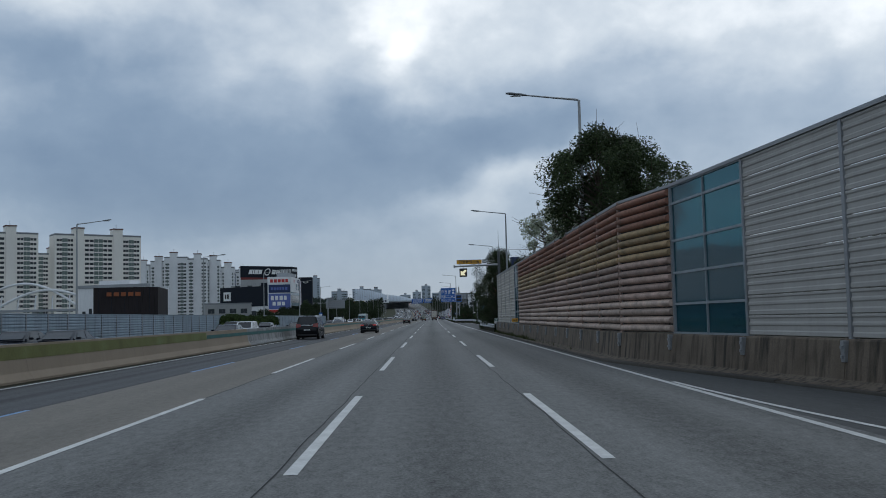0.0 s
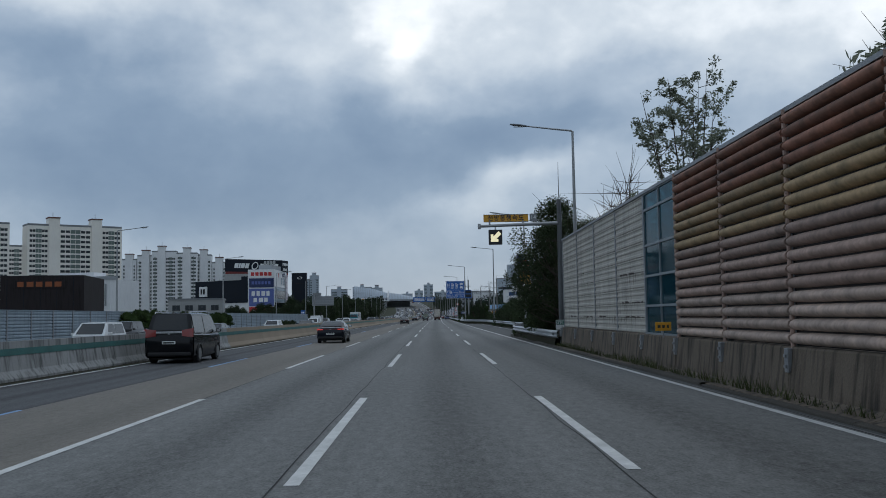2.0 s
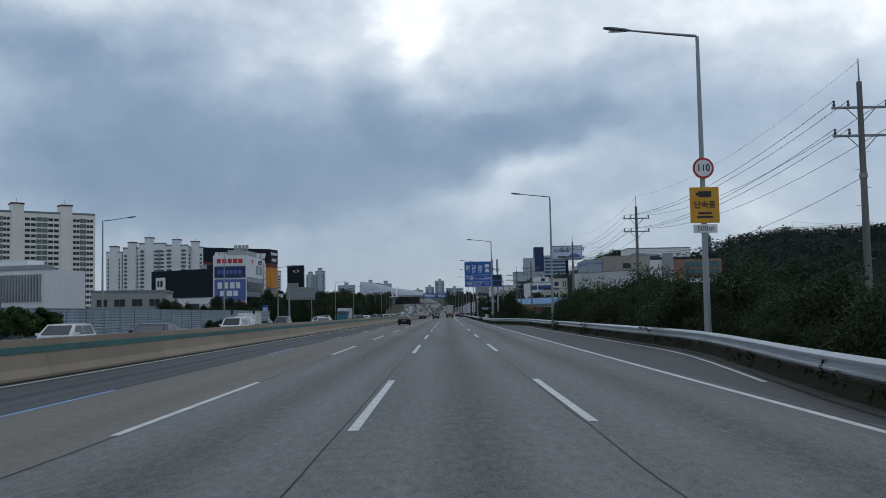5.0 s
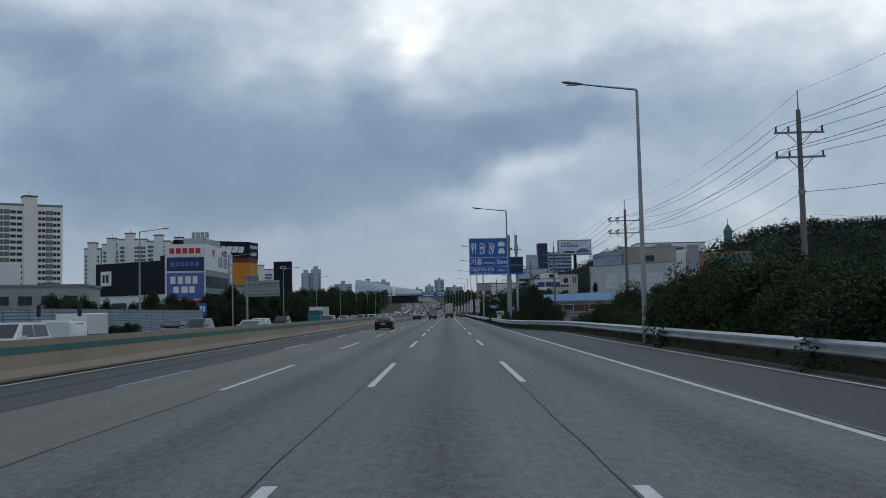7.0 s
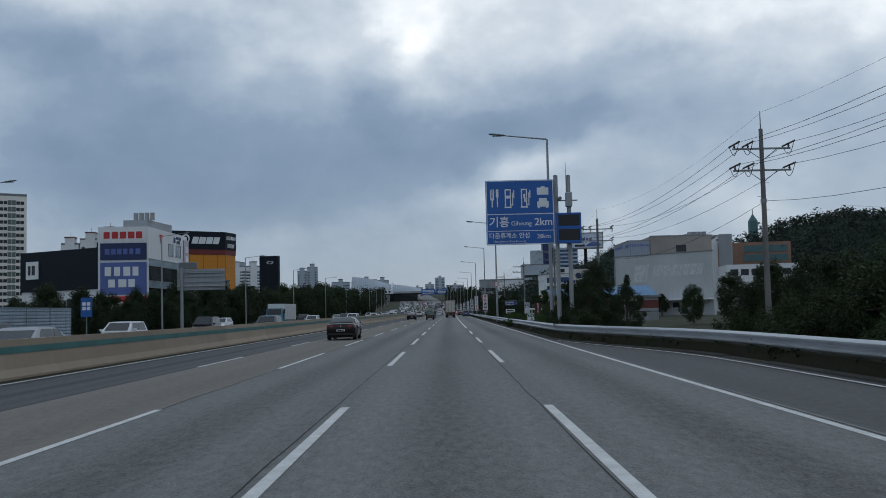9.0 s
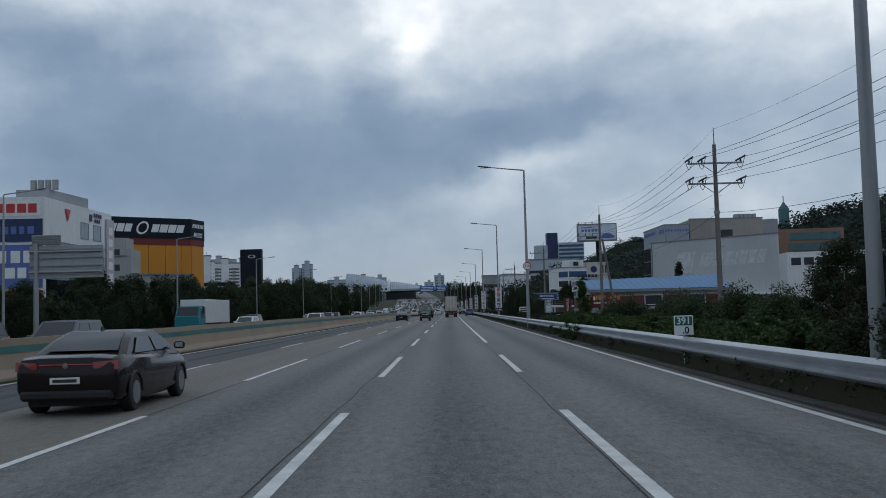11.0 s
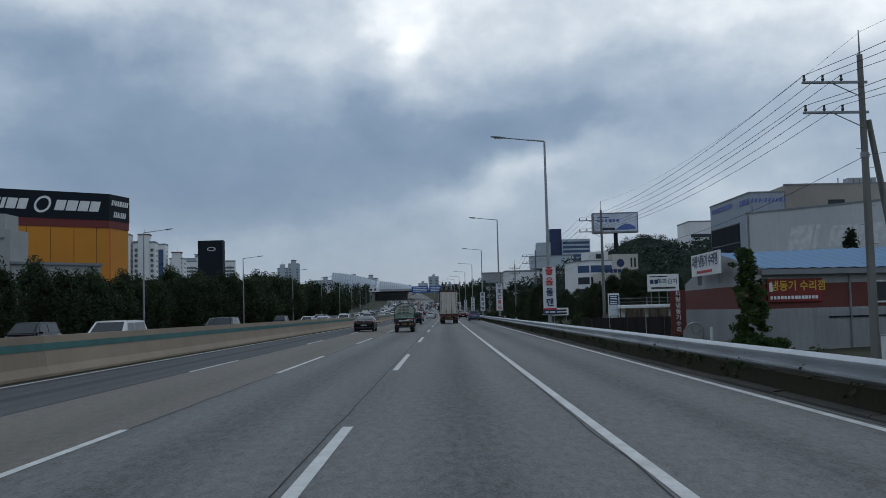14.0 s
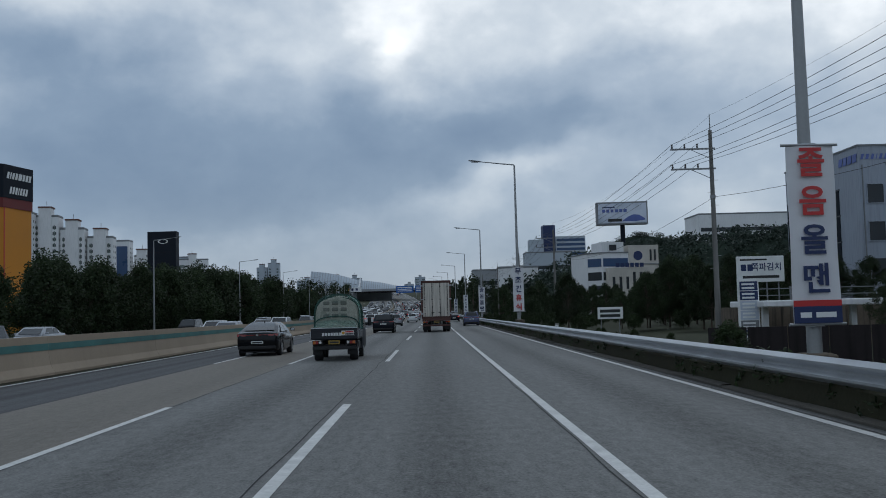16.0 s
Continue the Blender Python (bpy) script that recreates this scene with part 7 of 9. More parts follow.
# church spire on the hill
t = thing("church_spire", "pale green church spire on the wooded hill", "church")
M["copper"] = material("weathered_copper", (0.07, 0.15, 0.16), 0.7)
part("tower", prism([(152.2, 699), (155.8, 699), (155.8, 702.6), (152.2, 702.6)], -1, 42), "copper", t)
g = Geo()
g.add([(152.2, 699, 42), (155.8, 699, 42), (155.8, 702.6, 42), (152.2, 702.6, 42), (154, 700.8, 45.6)], ((0, 1, 4), (1, 2, 4), (2, 3, 4), (3, 0, 4)))
part("roof", g, "copper", t)
part("finial", Geo().box(153.85, 154.15, 700.65, 700.95, 45.3, 48), "post", t)

# signs on posts beyond the shop
t = thing("post_sign", "white signboard on a column of small notices", "sign", at=pose(33.1, 476.7, 0))
bd = part("board", Geo().box(-2.2, 2.2, -0.15, 0.1, 3.7, 6.1, 0.03), "sign_white", t)
for k in range(2):
    part("lettering_bar", Geo().box(-1.85 + 0.62 * k, -1.35 + 0.62 * k, -0.16, -0.15, 4.75, 5.35), "sign_navy", bd)
lettering("쪽파김치", 0.78, "sign_navy", bd, 0.55, -0.16, 5.05, bold=0.012)
part("lettering_bar", Geo().box(-1.7, 1.7, -0.16, -0.15, 4.05, 4.3), "sign_black", bd)
part("lettering_bar", Geo().box(-1.9, 0.6, -0.16, -0.15, 5.7, 5.85), "sign_black", bd)
for x in (-1.7, -0.6, 0.6, 1.7):
    part("post", Geo().tube(((x, 0.1, -1.2), (x, 0.1, 3.8)), 0.07, 8), "post", t)
t = thing("notice_column", "narrow pale column of small notices", "sign", at=pose(19.2, 439.6, 0))
bd = part("board", Geo().box(-0.55, 0.55, -0.12, 0.12, -1.2, 3.05, 0.02), "sign_white", t)
for k, c in enumerate(("sign_navy", "sign_navy", "ad_sky", "ad_sky", "sign_back", "sign_navy", "sign_white")):
    q = part("notice", Geo().box(-0.48, 0.48, -0.135, -0.12, 2.42 - 0.52 * k, 2.9 - 0.52 * k), c, bd)
    for j in range(2):
        part("lettering_bar", Geo().box(-0.38, 0.3, -0.145, -0.135, 2.5 + 0.2 * j - 0.52 * k, 2.6 + 0.2 * j - 0.52 * k), "sign_white" if c != "sign_white" else "sign_black", q)
t = thing("street_name_sign", "blue street sign with white bars on a lamp pole", "road sign", at=pose(9.55, 351.7, 0))
M["street_blue"] = material("deep_blue_street_sign", (0.012, 0.040, 0.19), 0.5, vary=0.04, stain=0.2, bump=0)
bd = part("plate", Geo().box(-0.91, 0.55, -0.02, 0.02, 2.20, 2.69, 0.01), "street_blue", t)
for z in (2.205, 2.672):
    part("rim", Geo().box(-0.90, 0.54, -0.024, -0.02, z, z + 0.012), "sign_white", bd)
for x in (-0.905, 0.533):
    part("rim", Geo().box(x, x + 0.012, -0.024, -0.02, 2.217, 2.672), "sign_white", bd)
for k, w in enumerate((0.12, 0.12, 0.12, 0.12, 0.05, 0.05, 0.05, 0.05, 0.12, 0.12)):
    x = -0.86 + 0.135 * k - 0.07 * max(0, min(k - 4, 4))
    for z in (2.45, 2.53):
        part("lettering_bar", Geo().box(x, x + w * 0.8, -0.026, -0.02, z, z + 0.045), "sign_white", bd)
part("lettering_bar", Geo().box(-0.76, 0.2, -0.026, -0.02, 2.29, 2.33), "sign_white", bd)
for z in (2.30, 2.52):
    part("lettering_bar", Geo().box(0.42, 0.47, -0.026, -0.02, z, z + 0.10), "sign_white", bd)
part("bracket", Geo().box(-1.45, 0.55, 0.02, 0.08, 2.71, 2.77), "post", t)
t = thing("white_notice", "small white notice board behind the guardrail", "sign", at=pose(17.7, 470, 0, 0, 0, 5))
bd = part("board", Geo().box(-1.1, 1.1, -0.04, 0.04, 0.75, 1.75, 0.02), "sign_white", t)
for k in range(2):
    part("lettering_bar", Geo().box(-0.9, 0.85, -0.05, -0.04, 0.9 + 0.4 * k, 1.15 + 0.4 * k), "sign_black", bd)
for x in (-0.8, 0.8):
    part("post", Geo().tube(((x, 0.05, -1.2), (x, 0.05, 0.8)), 0.04, 6), "post", t)
for x, y, z in ((18.9, 380.4, -0.9), (19.0, 404.6, -0.9), (9.9, 447.0, -0.4), (10.6, 474.0, -0.4)):
    t = thing("marker_post", "short white marker post behind the guardrail", "post", "marker posts", at=pose(x, y, z))
    part("post", Geo().box(-0.10, 0.10, -0.07, 0.07, 0, 1.15, 0.03), "sign_white", t)
    part("cap", Geo().box(-0.11, 0.11, -0.08, 0.08, 1.15, 1.22, 0.02), "grey_wall", t)
t = thing("fallen_notice", "small red and white notice propped in the weeds", "sign", at=pose(14.1, 361.4, 0.0, -8, 6, 4))
bd = part("board", Geo().box(-0.55, 0.55, -0.02, 0.02, 0.2, 0.85, 0.01), "sign_white", t)
part("red_field", Geo().box(-0.55, 0.55, -0.026, -0.02, 0.2, 0.5), "sign_red", bd)
for k in range(4):
    part("lettering_bar", Geo().box(-0.48 + 0.25 * k, -0.30 + 0.25 * k, -0.03, -0.026, 0.27, 0.42), "sign_white", bd)
for k in range(3):
    part("lettering_bar", Geo().box(-0.42 + 0.32 * k, -0.22 + 0.32 * k, -0.026, -0.02, 0.56, 0.76), "sign_red", bd)
for x in (-0.4, 0.4):
    part("leg", Geo().tube(((x, 0.04, -0.6), (x, 0.03, 0.4)), 0.025, 6), "post", t)
t = thing("tower_crane", "pale yellow tower crane beyond the wooded hill", "crane")
M["crane_yellow"] = material("faded_crane_paint", (0.42, 0.34, 0.16), 0.6, vary=0.05, stain=0.15, bump=0)
for k in range(4):
    part("mast_leg", Geo().tube(((239 + 1.6 * (k % 2), 800 + 1.6 * (k // 2), 0), (239 + 1.6 * (k % 2), 800 + 1.6 * (k // 2), 55)), 0.16, 5), "crane_yellow", t)
for x0, x1 in ((234, 240), (240, 290)):
    for dz in (0.0, 1.3):
        part("jib_chord", Geo().tube(((x0, 800.5, 53.5 + dz), (x1, 800.5, 53.5 + dz + 0.05 * (x1 - 240))), 0.15, 5), "crane_yellow", t)
for k in range(24):
    x = 240 + 2.05 * k
    part("jib_brace", Geo().tube(((x, 800.5, 53.5 + 0.05 * (x - 240)), (x + 1.0, 800.5, 54.8 + 0.05 * (x - 239))), 0.08, 4), "crane_yellow", t)
part("apex", Geo().tube(((240, 800.5, 54.8), (240, 800.5, 59)), (0.3, 0.1), 5), "crane_yellow", t)
part("stay", Geo().tube(((240, 800.5, 59), (272, 800.5, 56.3)), 0.06, 4), "wire", t)
t = thing("yard_fence", "dark red sheet fence beyond the guardrail", "fence")
place, n = facade((13.5, 428), (27, 424))
for k in range(9):
    part("fence_panel", slab(place, n * k / 9, n * (k + 1) / 9 - 0.04, -1.2, 0.75, 0, 0.06), "brown_wall", t)
t = thing("pergola", "white open shelter with columns and a flat roof", "shelter")
for x in (20.2, 22.6, 25.0):
    part("column", Geo().box(x - 0.15, x + 0.15, 439.85, 440.15, -1.2, 1.5), "white_wall", t)
part("roof", Geo().box(19.6, 26.0, 438.5, 444, 1.5, 1.85, 0.05), "white_wall", t)
for k in range(3):
    part("rail", Geo().box(21, 30, 446, 446.08, 1.75 + 0.4 * k, 1.80 + 0.4 * k), "roof_grey", t)
for x in (21, 24, 27, 30):
    part("upright", Geo().box(x - 0.05, x + 0.05, 446, 446.1, 1.5, 2.7), "roof_grey", t)
part("terrace_wall", Geo().box(20.5, 30.5, 445.6, 450, -1.2, 1.5), "concrete", t)


# ---- left noise wall and the sign over the far carriageway ----
t = thing("far_noise_wall", "blue-grey ribbed noise wall beyond the opposite carriageway", "noise wall", kind="structure")
for k in range(92):
    s = -60 + 4.0 * k
    if s > 304:
        break
    a, b = on_road(-29.3, s + 0.04), on_road(-29.3, s + 3.96)
    top = 2.55
    g = Geo()
    prof = []
    for j in range(12):
        z = -0.3 + (top + 0.3) * j / 12
        prof += [(0.0, z), (0.05, z + 0.03), (0.05, z + 0.14), (0.0, z + 0.18)]
    prof += [(0.06, top), (0.06, top + 0.06), (-0.06, top + 0.06)]
    g.loft([[p + Vector((o, 0, z)) for o, z in prof] for p in (a, b)], closed=False)
    part("panel", g, "noise_blue", t)
    if s < 260:
        part("post", Geo().box(b.x - 0.08, b.x + 0.08, b.y - 0.04, b.y + 0.12, -0.3, top + 0.05), "post", t)
for k in range(40):
    s = 176 + 1.15 * k + random.uniform(-0.4, 0.4)
    put(vine, on_road(-29.0, s).x, s, 0.75 + 0.3 * random.random(), z=0.6 + 0.5 * random.random(), stretch=1.25, label="dark climber grown over the noise wall")
for k in range(9):
    s = 265.5 + 1.9 * k
    put(bush_far, on_road(-28.6, s).x, s, 0.75 + 0.35 * random.random(), z=0.0)
t = thing("sign_gantry", "gantry over the far lanes seen from its grey back", "road sign")
for x in (-32.4,):
    part("column", Geo().tube(((x, 356, -0.3), (x, 356, 8.0)), (0.22, 0.18), 12), "lamp_steel", t, smooth=40)
for z in (7.3, 5.6):
    part("beam", Geo().tube(((-33.0, 356, z), (-27, 356, z)), 0.09, 8), "lamp_steel", t)
for x0, x1, z0, z1 in ((-32.8, -30.4, 7.85, 8.7), (-33.0, -26.9, 5.1, 7.8)):
    b = part("sign_back", Geo().box(x0, x1, 356.1, 356.2, z0, z1, 0.02), "pale_wall", t, "plain grey back of a sign")
    for k in range(4):
        part("stiffener", Geo().box(x0, x1, 355.98, 356.1, z0 + (z1 - z0) * (k + 0.5) / 4 - 0.04, z0 + (z1 - z0) * (k + 0.5) / 4 + 0.04), "post", b)
t = thing("bus_sign", "blue upright bus lane sign with white marks", "road sign", at=pose(-30.6, 318, 0))
bd = part("plate", Geo().box(-0.5, 0.5, -0.03, 0.03, 1.9, 3.6, 0.02), "sign_blue", t)
for k in range(4):
    part("lettering_bar", Geo().box(-0.35 + 0.4 * (k % 2), -0.05 + 0.4 * (k % 2), -0.04, -0.03, 2.9 - 0.4 * (k // 2), 3.2 - 0.4 * (k // 2)), "sign_white", bd)
part("post", Geo().tube(((0, 0.05, -0.3), (0, 0.05, 2.0)), 0.05, 8), "post", t)

# ---- far overpass and station ----
t = thing("overpass", "grey concrete overpass across the motorway", "bridge")
# concrete deck coloured near-black to give the shade of its underside
part("deck", Geo().box(-130, 120, 1056, 1068, 16.8, 18.3, 0.1), "brown_wall", t)
part("parapet", Geo().box(-130, 120, 1055.5, 1056, 17.6, 19.2), "pale_wall", t)
for x in (-118, -92, -45, 22, 52, 84, 110):
    part("pier", Geo().box(x - 1.2, x + 1.2, 1058, 1066, -1, 16.9, 0.2), "pale_wall", t)
sg = part("long_sign", Geo().box(-78, -40, 1055.2, 1055.5, 17.4, 20.6), "sign_white", t, "white sign band with yellow and dark marks")
for k in range(12):
    part("lettering_bar", Geo().box(-76 + 2.9 * k, -74.4 + 2.9 * k, 1055.1, 1055.2, 18.4, 20.0), "sign_navy" if k % 3 else "sign_yellow", sg)
for x0, x1 in ((-16, -4), (-3, 6)):
    b = part("blue_sign", Geo().box(x0, x1, 1054.6, 1054.8, 16.0, 20.8), "sign_blue", t)
    for k in range(3):
        part("lettering_bar", Geo().box(x0 + 1, x1 - 1, 1054.5, 1054.6, 17.0 + 1.2 * k, 17.5 + 1.2 * k), "sign_white", b)
t = thing("station_hall", "station hall of two ribbed grey roof wings", "building")
part("shell", prism([(-78, 1080), (-20, 1080), (-20, 1100), (-78, 1100)], -1, 21), "pale_wall", t)


def roof_wing(x0, x1, z0, z1, zb, bulge, label):
    """A tapering curved wing: ribbed skin from its upper edge down to the hall."""
    g = Geo()
    rows = []
    for k in range(17):
        f = k / 16
        x = x0 + (x1 - x0) * f
        z = z0 + (z1 - z0) * f + bulge * sin(pi * f)
        rows.append([(x, 1066, zb), (x, 1070, zb + (z - zb) * 0.6), (x, 1077, z), (x, 1078, z), (x, 1100, zb)])
    # the wing's skin takes the same haze-tinted colour
    w = part("roof_wing", g.loft(rows, True, True), "haze_blue", t, label, smooth=30)
    for k in range(18):
        f = (k + 0.5) / 18
        x = x0 + (x1 - x0) * f
        z = z0 + (z1 - z0) * f + bulge * sin(pi * f)
        part("rib", Geo().tube(((x, 1065.8, zb), (x, 1069.7, zb + (z - zb) * 0.6), (x, 1076.8, z + 0.1)), 0.16, 4), "pale_wall", w)


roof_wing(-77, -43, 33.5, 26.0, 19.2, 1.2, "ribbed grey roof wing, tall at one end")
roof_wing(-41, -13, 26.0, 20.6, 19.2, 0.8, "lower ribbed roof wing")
part("white_fin", Geo().loft([[(-43.4, 1066, 19), (-41.6, 1066, 19), (-41.6, 1070, 19), (-43.4, 1070, 19)], [(-42.2, 1072, 27.5), (-41.2, 1072, 27.5), (-41.2, 1076, 27.5), (-42.2, 1076, 27.5)]], True, True), "white_wall", t)
ab = thing("abutment", "grey concrete abutment wall below the overpass", "wall", kind="structure")
part("wall", Geo().box(-79, -46, 1046, 1055, 2, 16.9, 0.2), "pale_wall", ab)
for k in range(5):
    part("joint", Geo().box(-79 + 6.6 * k + 6.5, -79 + 6.6 * k + 6.7, 1045.95, 1046, 2, 16.9), "grey_wall", ab)


# ---- wooded hills ----
def hill(name_label, x0, x1, y0, y1, h, seed, n=44):
    r = np.random.default_rng(seed)
    g = Geo()
    rows = []
    for j in range(13):
        row = []
        for i in range(n + 1):
            f, q = i / n, j / 12
            x, y = x0 + (x1 - x0) * f, y0 + (y1 - y0) * q
            e = min(1.0, 4.2 * f * (1 - f)) ** 0.8
            z = h * e * sin(pi * min(q * 0.9 + 0.02, 1)) ** 0.8 * (0.8 + 0.35 * noise.noise((x * 0.012, y * 0.012, seed)))
            row.append((x, y, z + 2.2 * noise.noise((x * 0.12, y * 0.12, seed)) - 2))
        rows.append(row)
    g.loft(rows, closed=False)
    ob = thing("wooded_hill", name_label, "hill", kind="structure")
    part("slope", g, "forest", ob)
    pts = [rows[j][i] for j in range(2, 9) for i in range(1, n)]
    idx = r.integers(0, len(pts), 1500)
    c = [(pts[k][0] + r.normal() * 4, pts[k][1] + r.normal() * 4, pts[k][2] + 1.5) for k in idx]
    tr = part("treetops", leaf_cloud(r, c, [3.4] * len(c), 42000, 0.75, 0.9), "leaf_far", ob)
    tagged(tr, kind="stuff")
    return ob


hill("wooded hill behind the clinic", 22, 360, 672, 800, 39, 12, 70)
hill("dark wooded hill close behind the offices", 104, 330, 580, 760, 50, 4)
hill("dark wooded hill behind the works", 120, 520, 880, 1150, 66, 3)
hill("wooded ridge beyond the offices", 60, 420, 1200, 1400, 72, 5)
hill("wooded hill beyond the far carriageway", -330, -70, 1250, 1500, 40, 7)
hill("low wooded rise beside the motorway", -190, -62, 880, 1020, 17, 9)


# ---- vehicles ----
def car_paint(name, color, metal=0.0, rough=0.2):
    return material(name, color, rough, metal * 0.4, fine=300, coarse=1.2, vary=0.02, stain=0.06, bump=0.0, coat=0.12, spec=0.22)


M["black_paint"] = car_paint("black_car_paint", (0.006, 0.0065, 0.008))
M["navy_paint"] = car_paint("dark_navy_car_paint", (0.007, 0.009, 0.015))
M["white_paint"] = car_paint("white_car_paint", (0.62, 0.63, 0.63), 0.0)
M["silver_paint"] = car_paint("silver_car_paint", (0.34, 0.35, 0.37), 0.6)
M["grey_paint"] = car_paint("grey_car_paint", (0.10, 0.105, 0.115), 0.5)
M["blue_paint_car"] = car_paint("slate_blue_car_paint", (0.10, 0.115, 0.19), 0.5)
M["brown_paint"] = car_paint("dark_brown_car_paint", (0.018, 0.012, 0.012), 0.4)
M["teal_paint_truck"] = car_paint("teal_truck_paint", (0.02, 0.16, 0.19), 0.1)
M["car_glass"] = material("tinted_car_glass", (0.006, 0.008, 0.010), 0.12, vary=0, stain=0.1, bump=0, spec=0.5)
M["tyre"] = material("tyre_rubber", (0.016, 0.016, 0.017), 0.85, fine=60, vary=0.2, stain=0.2)
M["rim"] = material("alloy_rim", (0.33, 0.34, 0.35), 0.35, 0.8, vary=0.05, stain=0.2, bump=0)
M["trim_black"] = material("black_plastic_trim", (0.009, 0.009, 0.010), 0.6, vary=0.1, stain=0.2)
M["chrome"] = material("chrome", (0.60, 0.61, 0.62), 0.15, 1.0, vary=0.02, stain=0.05, bump=0)
M["lens_red"] = material("red_lens", (0.22, 0.012, 0.010), 0.15, vary=0.05, stain=0.1, bump=0, spec=0.8)
M["lens_red_lit"] = lamp_material("lit_red_lens", (0.62, 0.04, 0.03), 0.35)
M["lens_amber"] = material("amber_lens", (0.42, 0.10, 0.01), 0.2, vary=0.05, stain=0.1, bump=0, spec=0.8)
M["lens_clear"] = material("clear_lens", (0.60, 0.60, 0.58), 0.15, vary=0.03, stain=0.1, bump=0)
M["plate_white"] = material("white_plate", (0.62, 0.63, 0.62), 0.4, vary=0.02, stain=0.1, bump=0)
M["plate_yellow"] = material("yellow_plate", (0.30, 0.19, 0.03), 0.4, vary=0.02, stain=0.15, bump=0)


def wheel(parent, x, y, r, w, rim_mat="rim", inner=False):
    """A wheel: tyre with rounded shoulders, dished rim with spokes."""
    k = 1 if x > 0 else -1
    g = Geo()
    rings = []
    for dx, rr in ((-w / 2, r * 0.66), (-w / 2, r * 0.92), (-w * 0.36, r), (w * 0.36, r), (w / 2, r * 0.92), (w / 2, r * 0.66)):
        rings.append([(x + dx, y + rr * cos(2 * pi * i / 24), r + rr * sin(2 * pi * i / 24)) for i in range(24)])
    g.loft(rings, True, True)
    t = part("wheel", g, "tyre", parent, smooth=35)
    g = Geo()
    xo = x + k * (w / 2 + 0.004)
    g.disc((x + k * w * 0.45, y, r), (1, 0, 0), r * 0.62, 20, 0.05)
    for i in range(5):
        a = 2 * pi * i / 5
        d = Vector((0, cos(a), sin(a)))
        e = Vector((0, -sin(a), cos(a))) * 0.045
        c = Vector((xo, y, r))
        q = [c + d * 0.06 - e, c + d * 0.06 + e, c + d * r * 0.62 + e * 1.3, c + d * r * 0.62 - e * 1.3]
        g.add(q + [p - Vector((k * 0.03, 0, 0)) for p in q], ((0, 1, 2, 3), (4, 7, 6, 5), (0, 4, 5, 1), (2, 6, 7, 3), (1, 5, 6, 2), (3, 7, 4, 0)))
    g.disc((xo, y, r), (1, 0, 0), 0.07, 10, 0.02)
    part("rim", g, rim_mat, t)
    return t


def plate_on(parent, x, y, z, w, h, mat="plate_white", bar="sign_black"):
    p = part("number_plate", Geo().box(x - w / 2, x + w / 2, y - 0.015, y, z - h / 2, z + h / 2, 0.006), mat, parent)
    part("lettering_bar", Geo().box(x - w * 0.4, x + w * 0.4, y - 0.019, y - 0.015, z - h * 0.24, z + h * 0.24), bar, p)


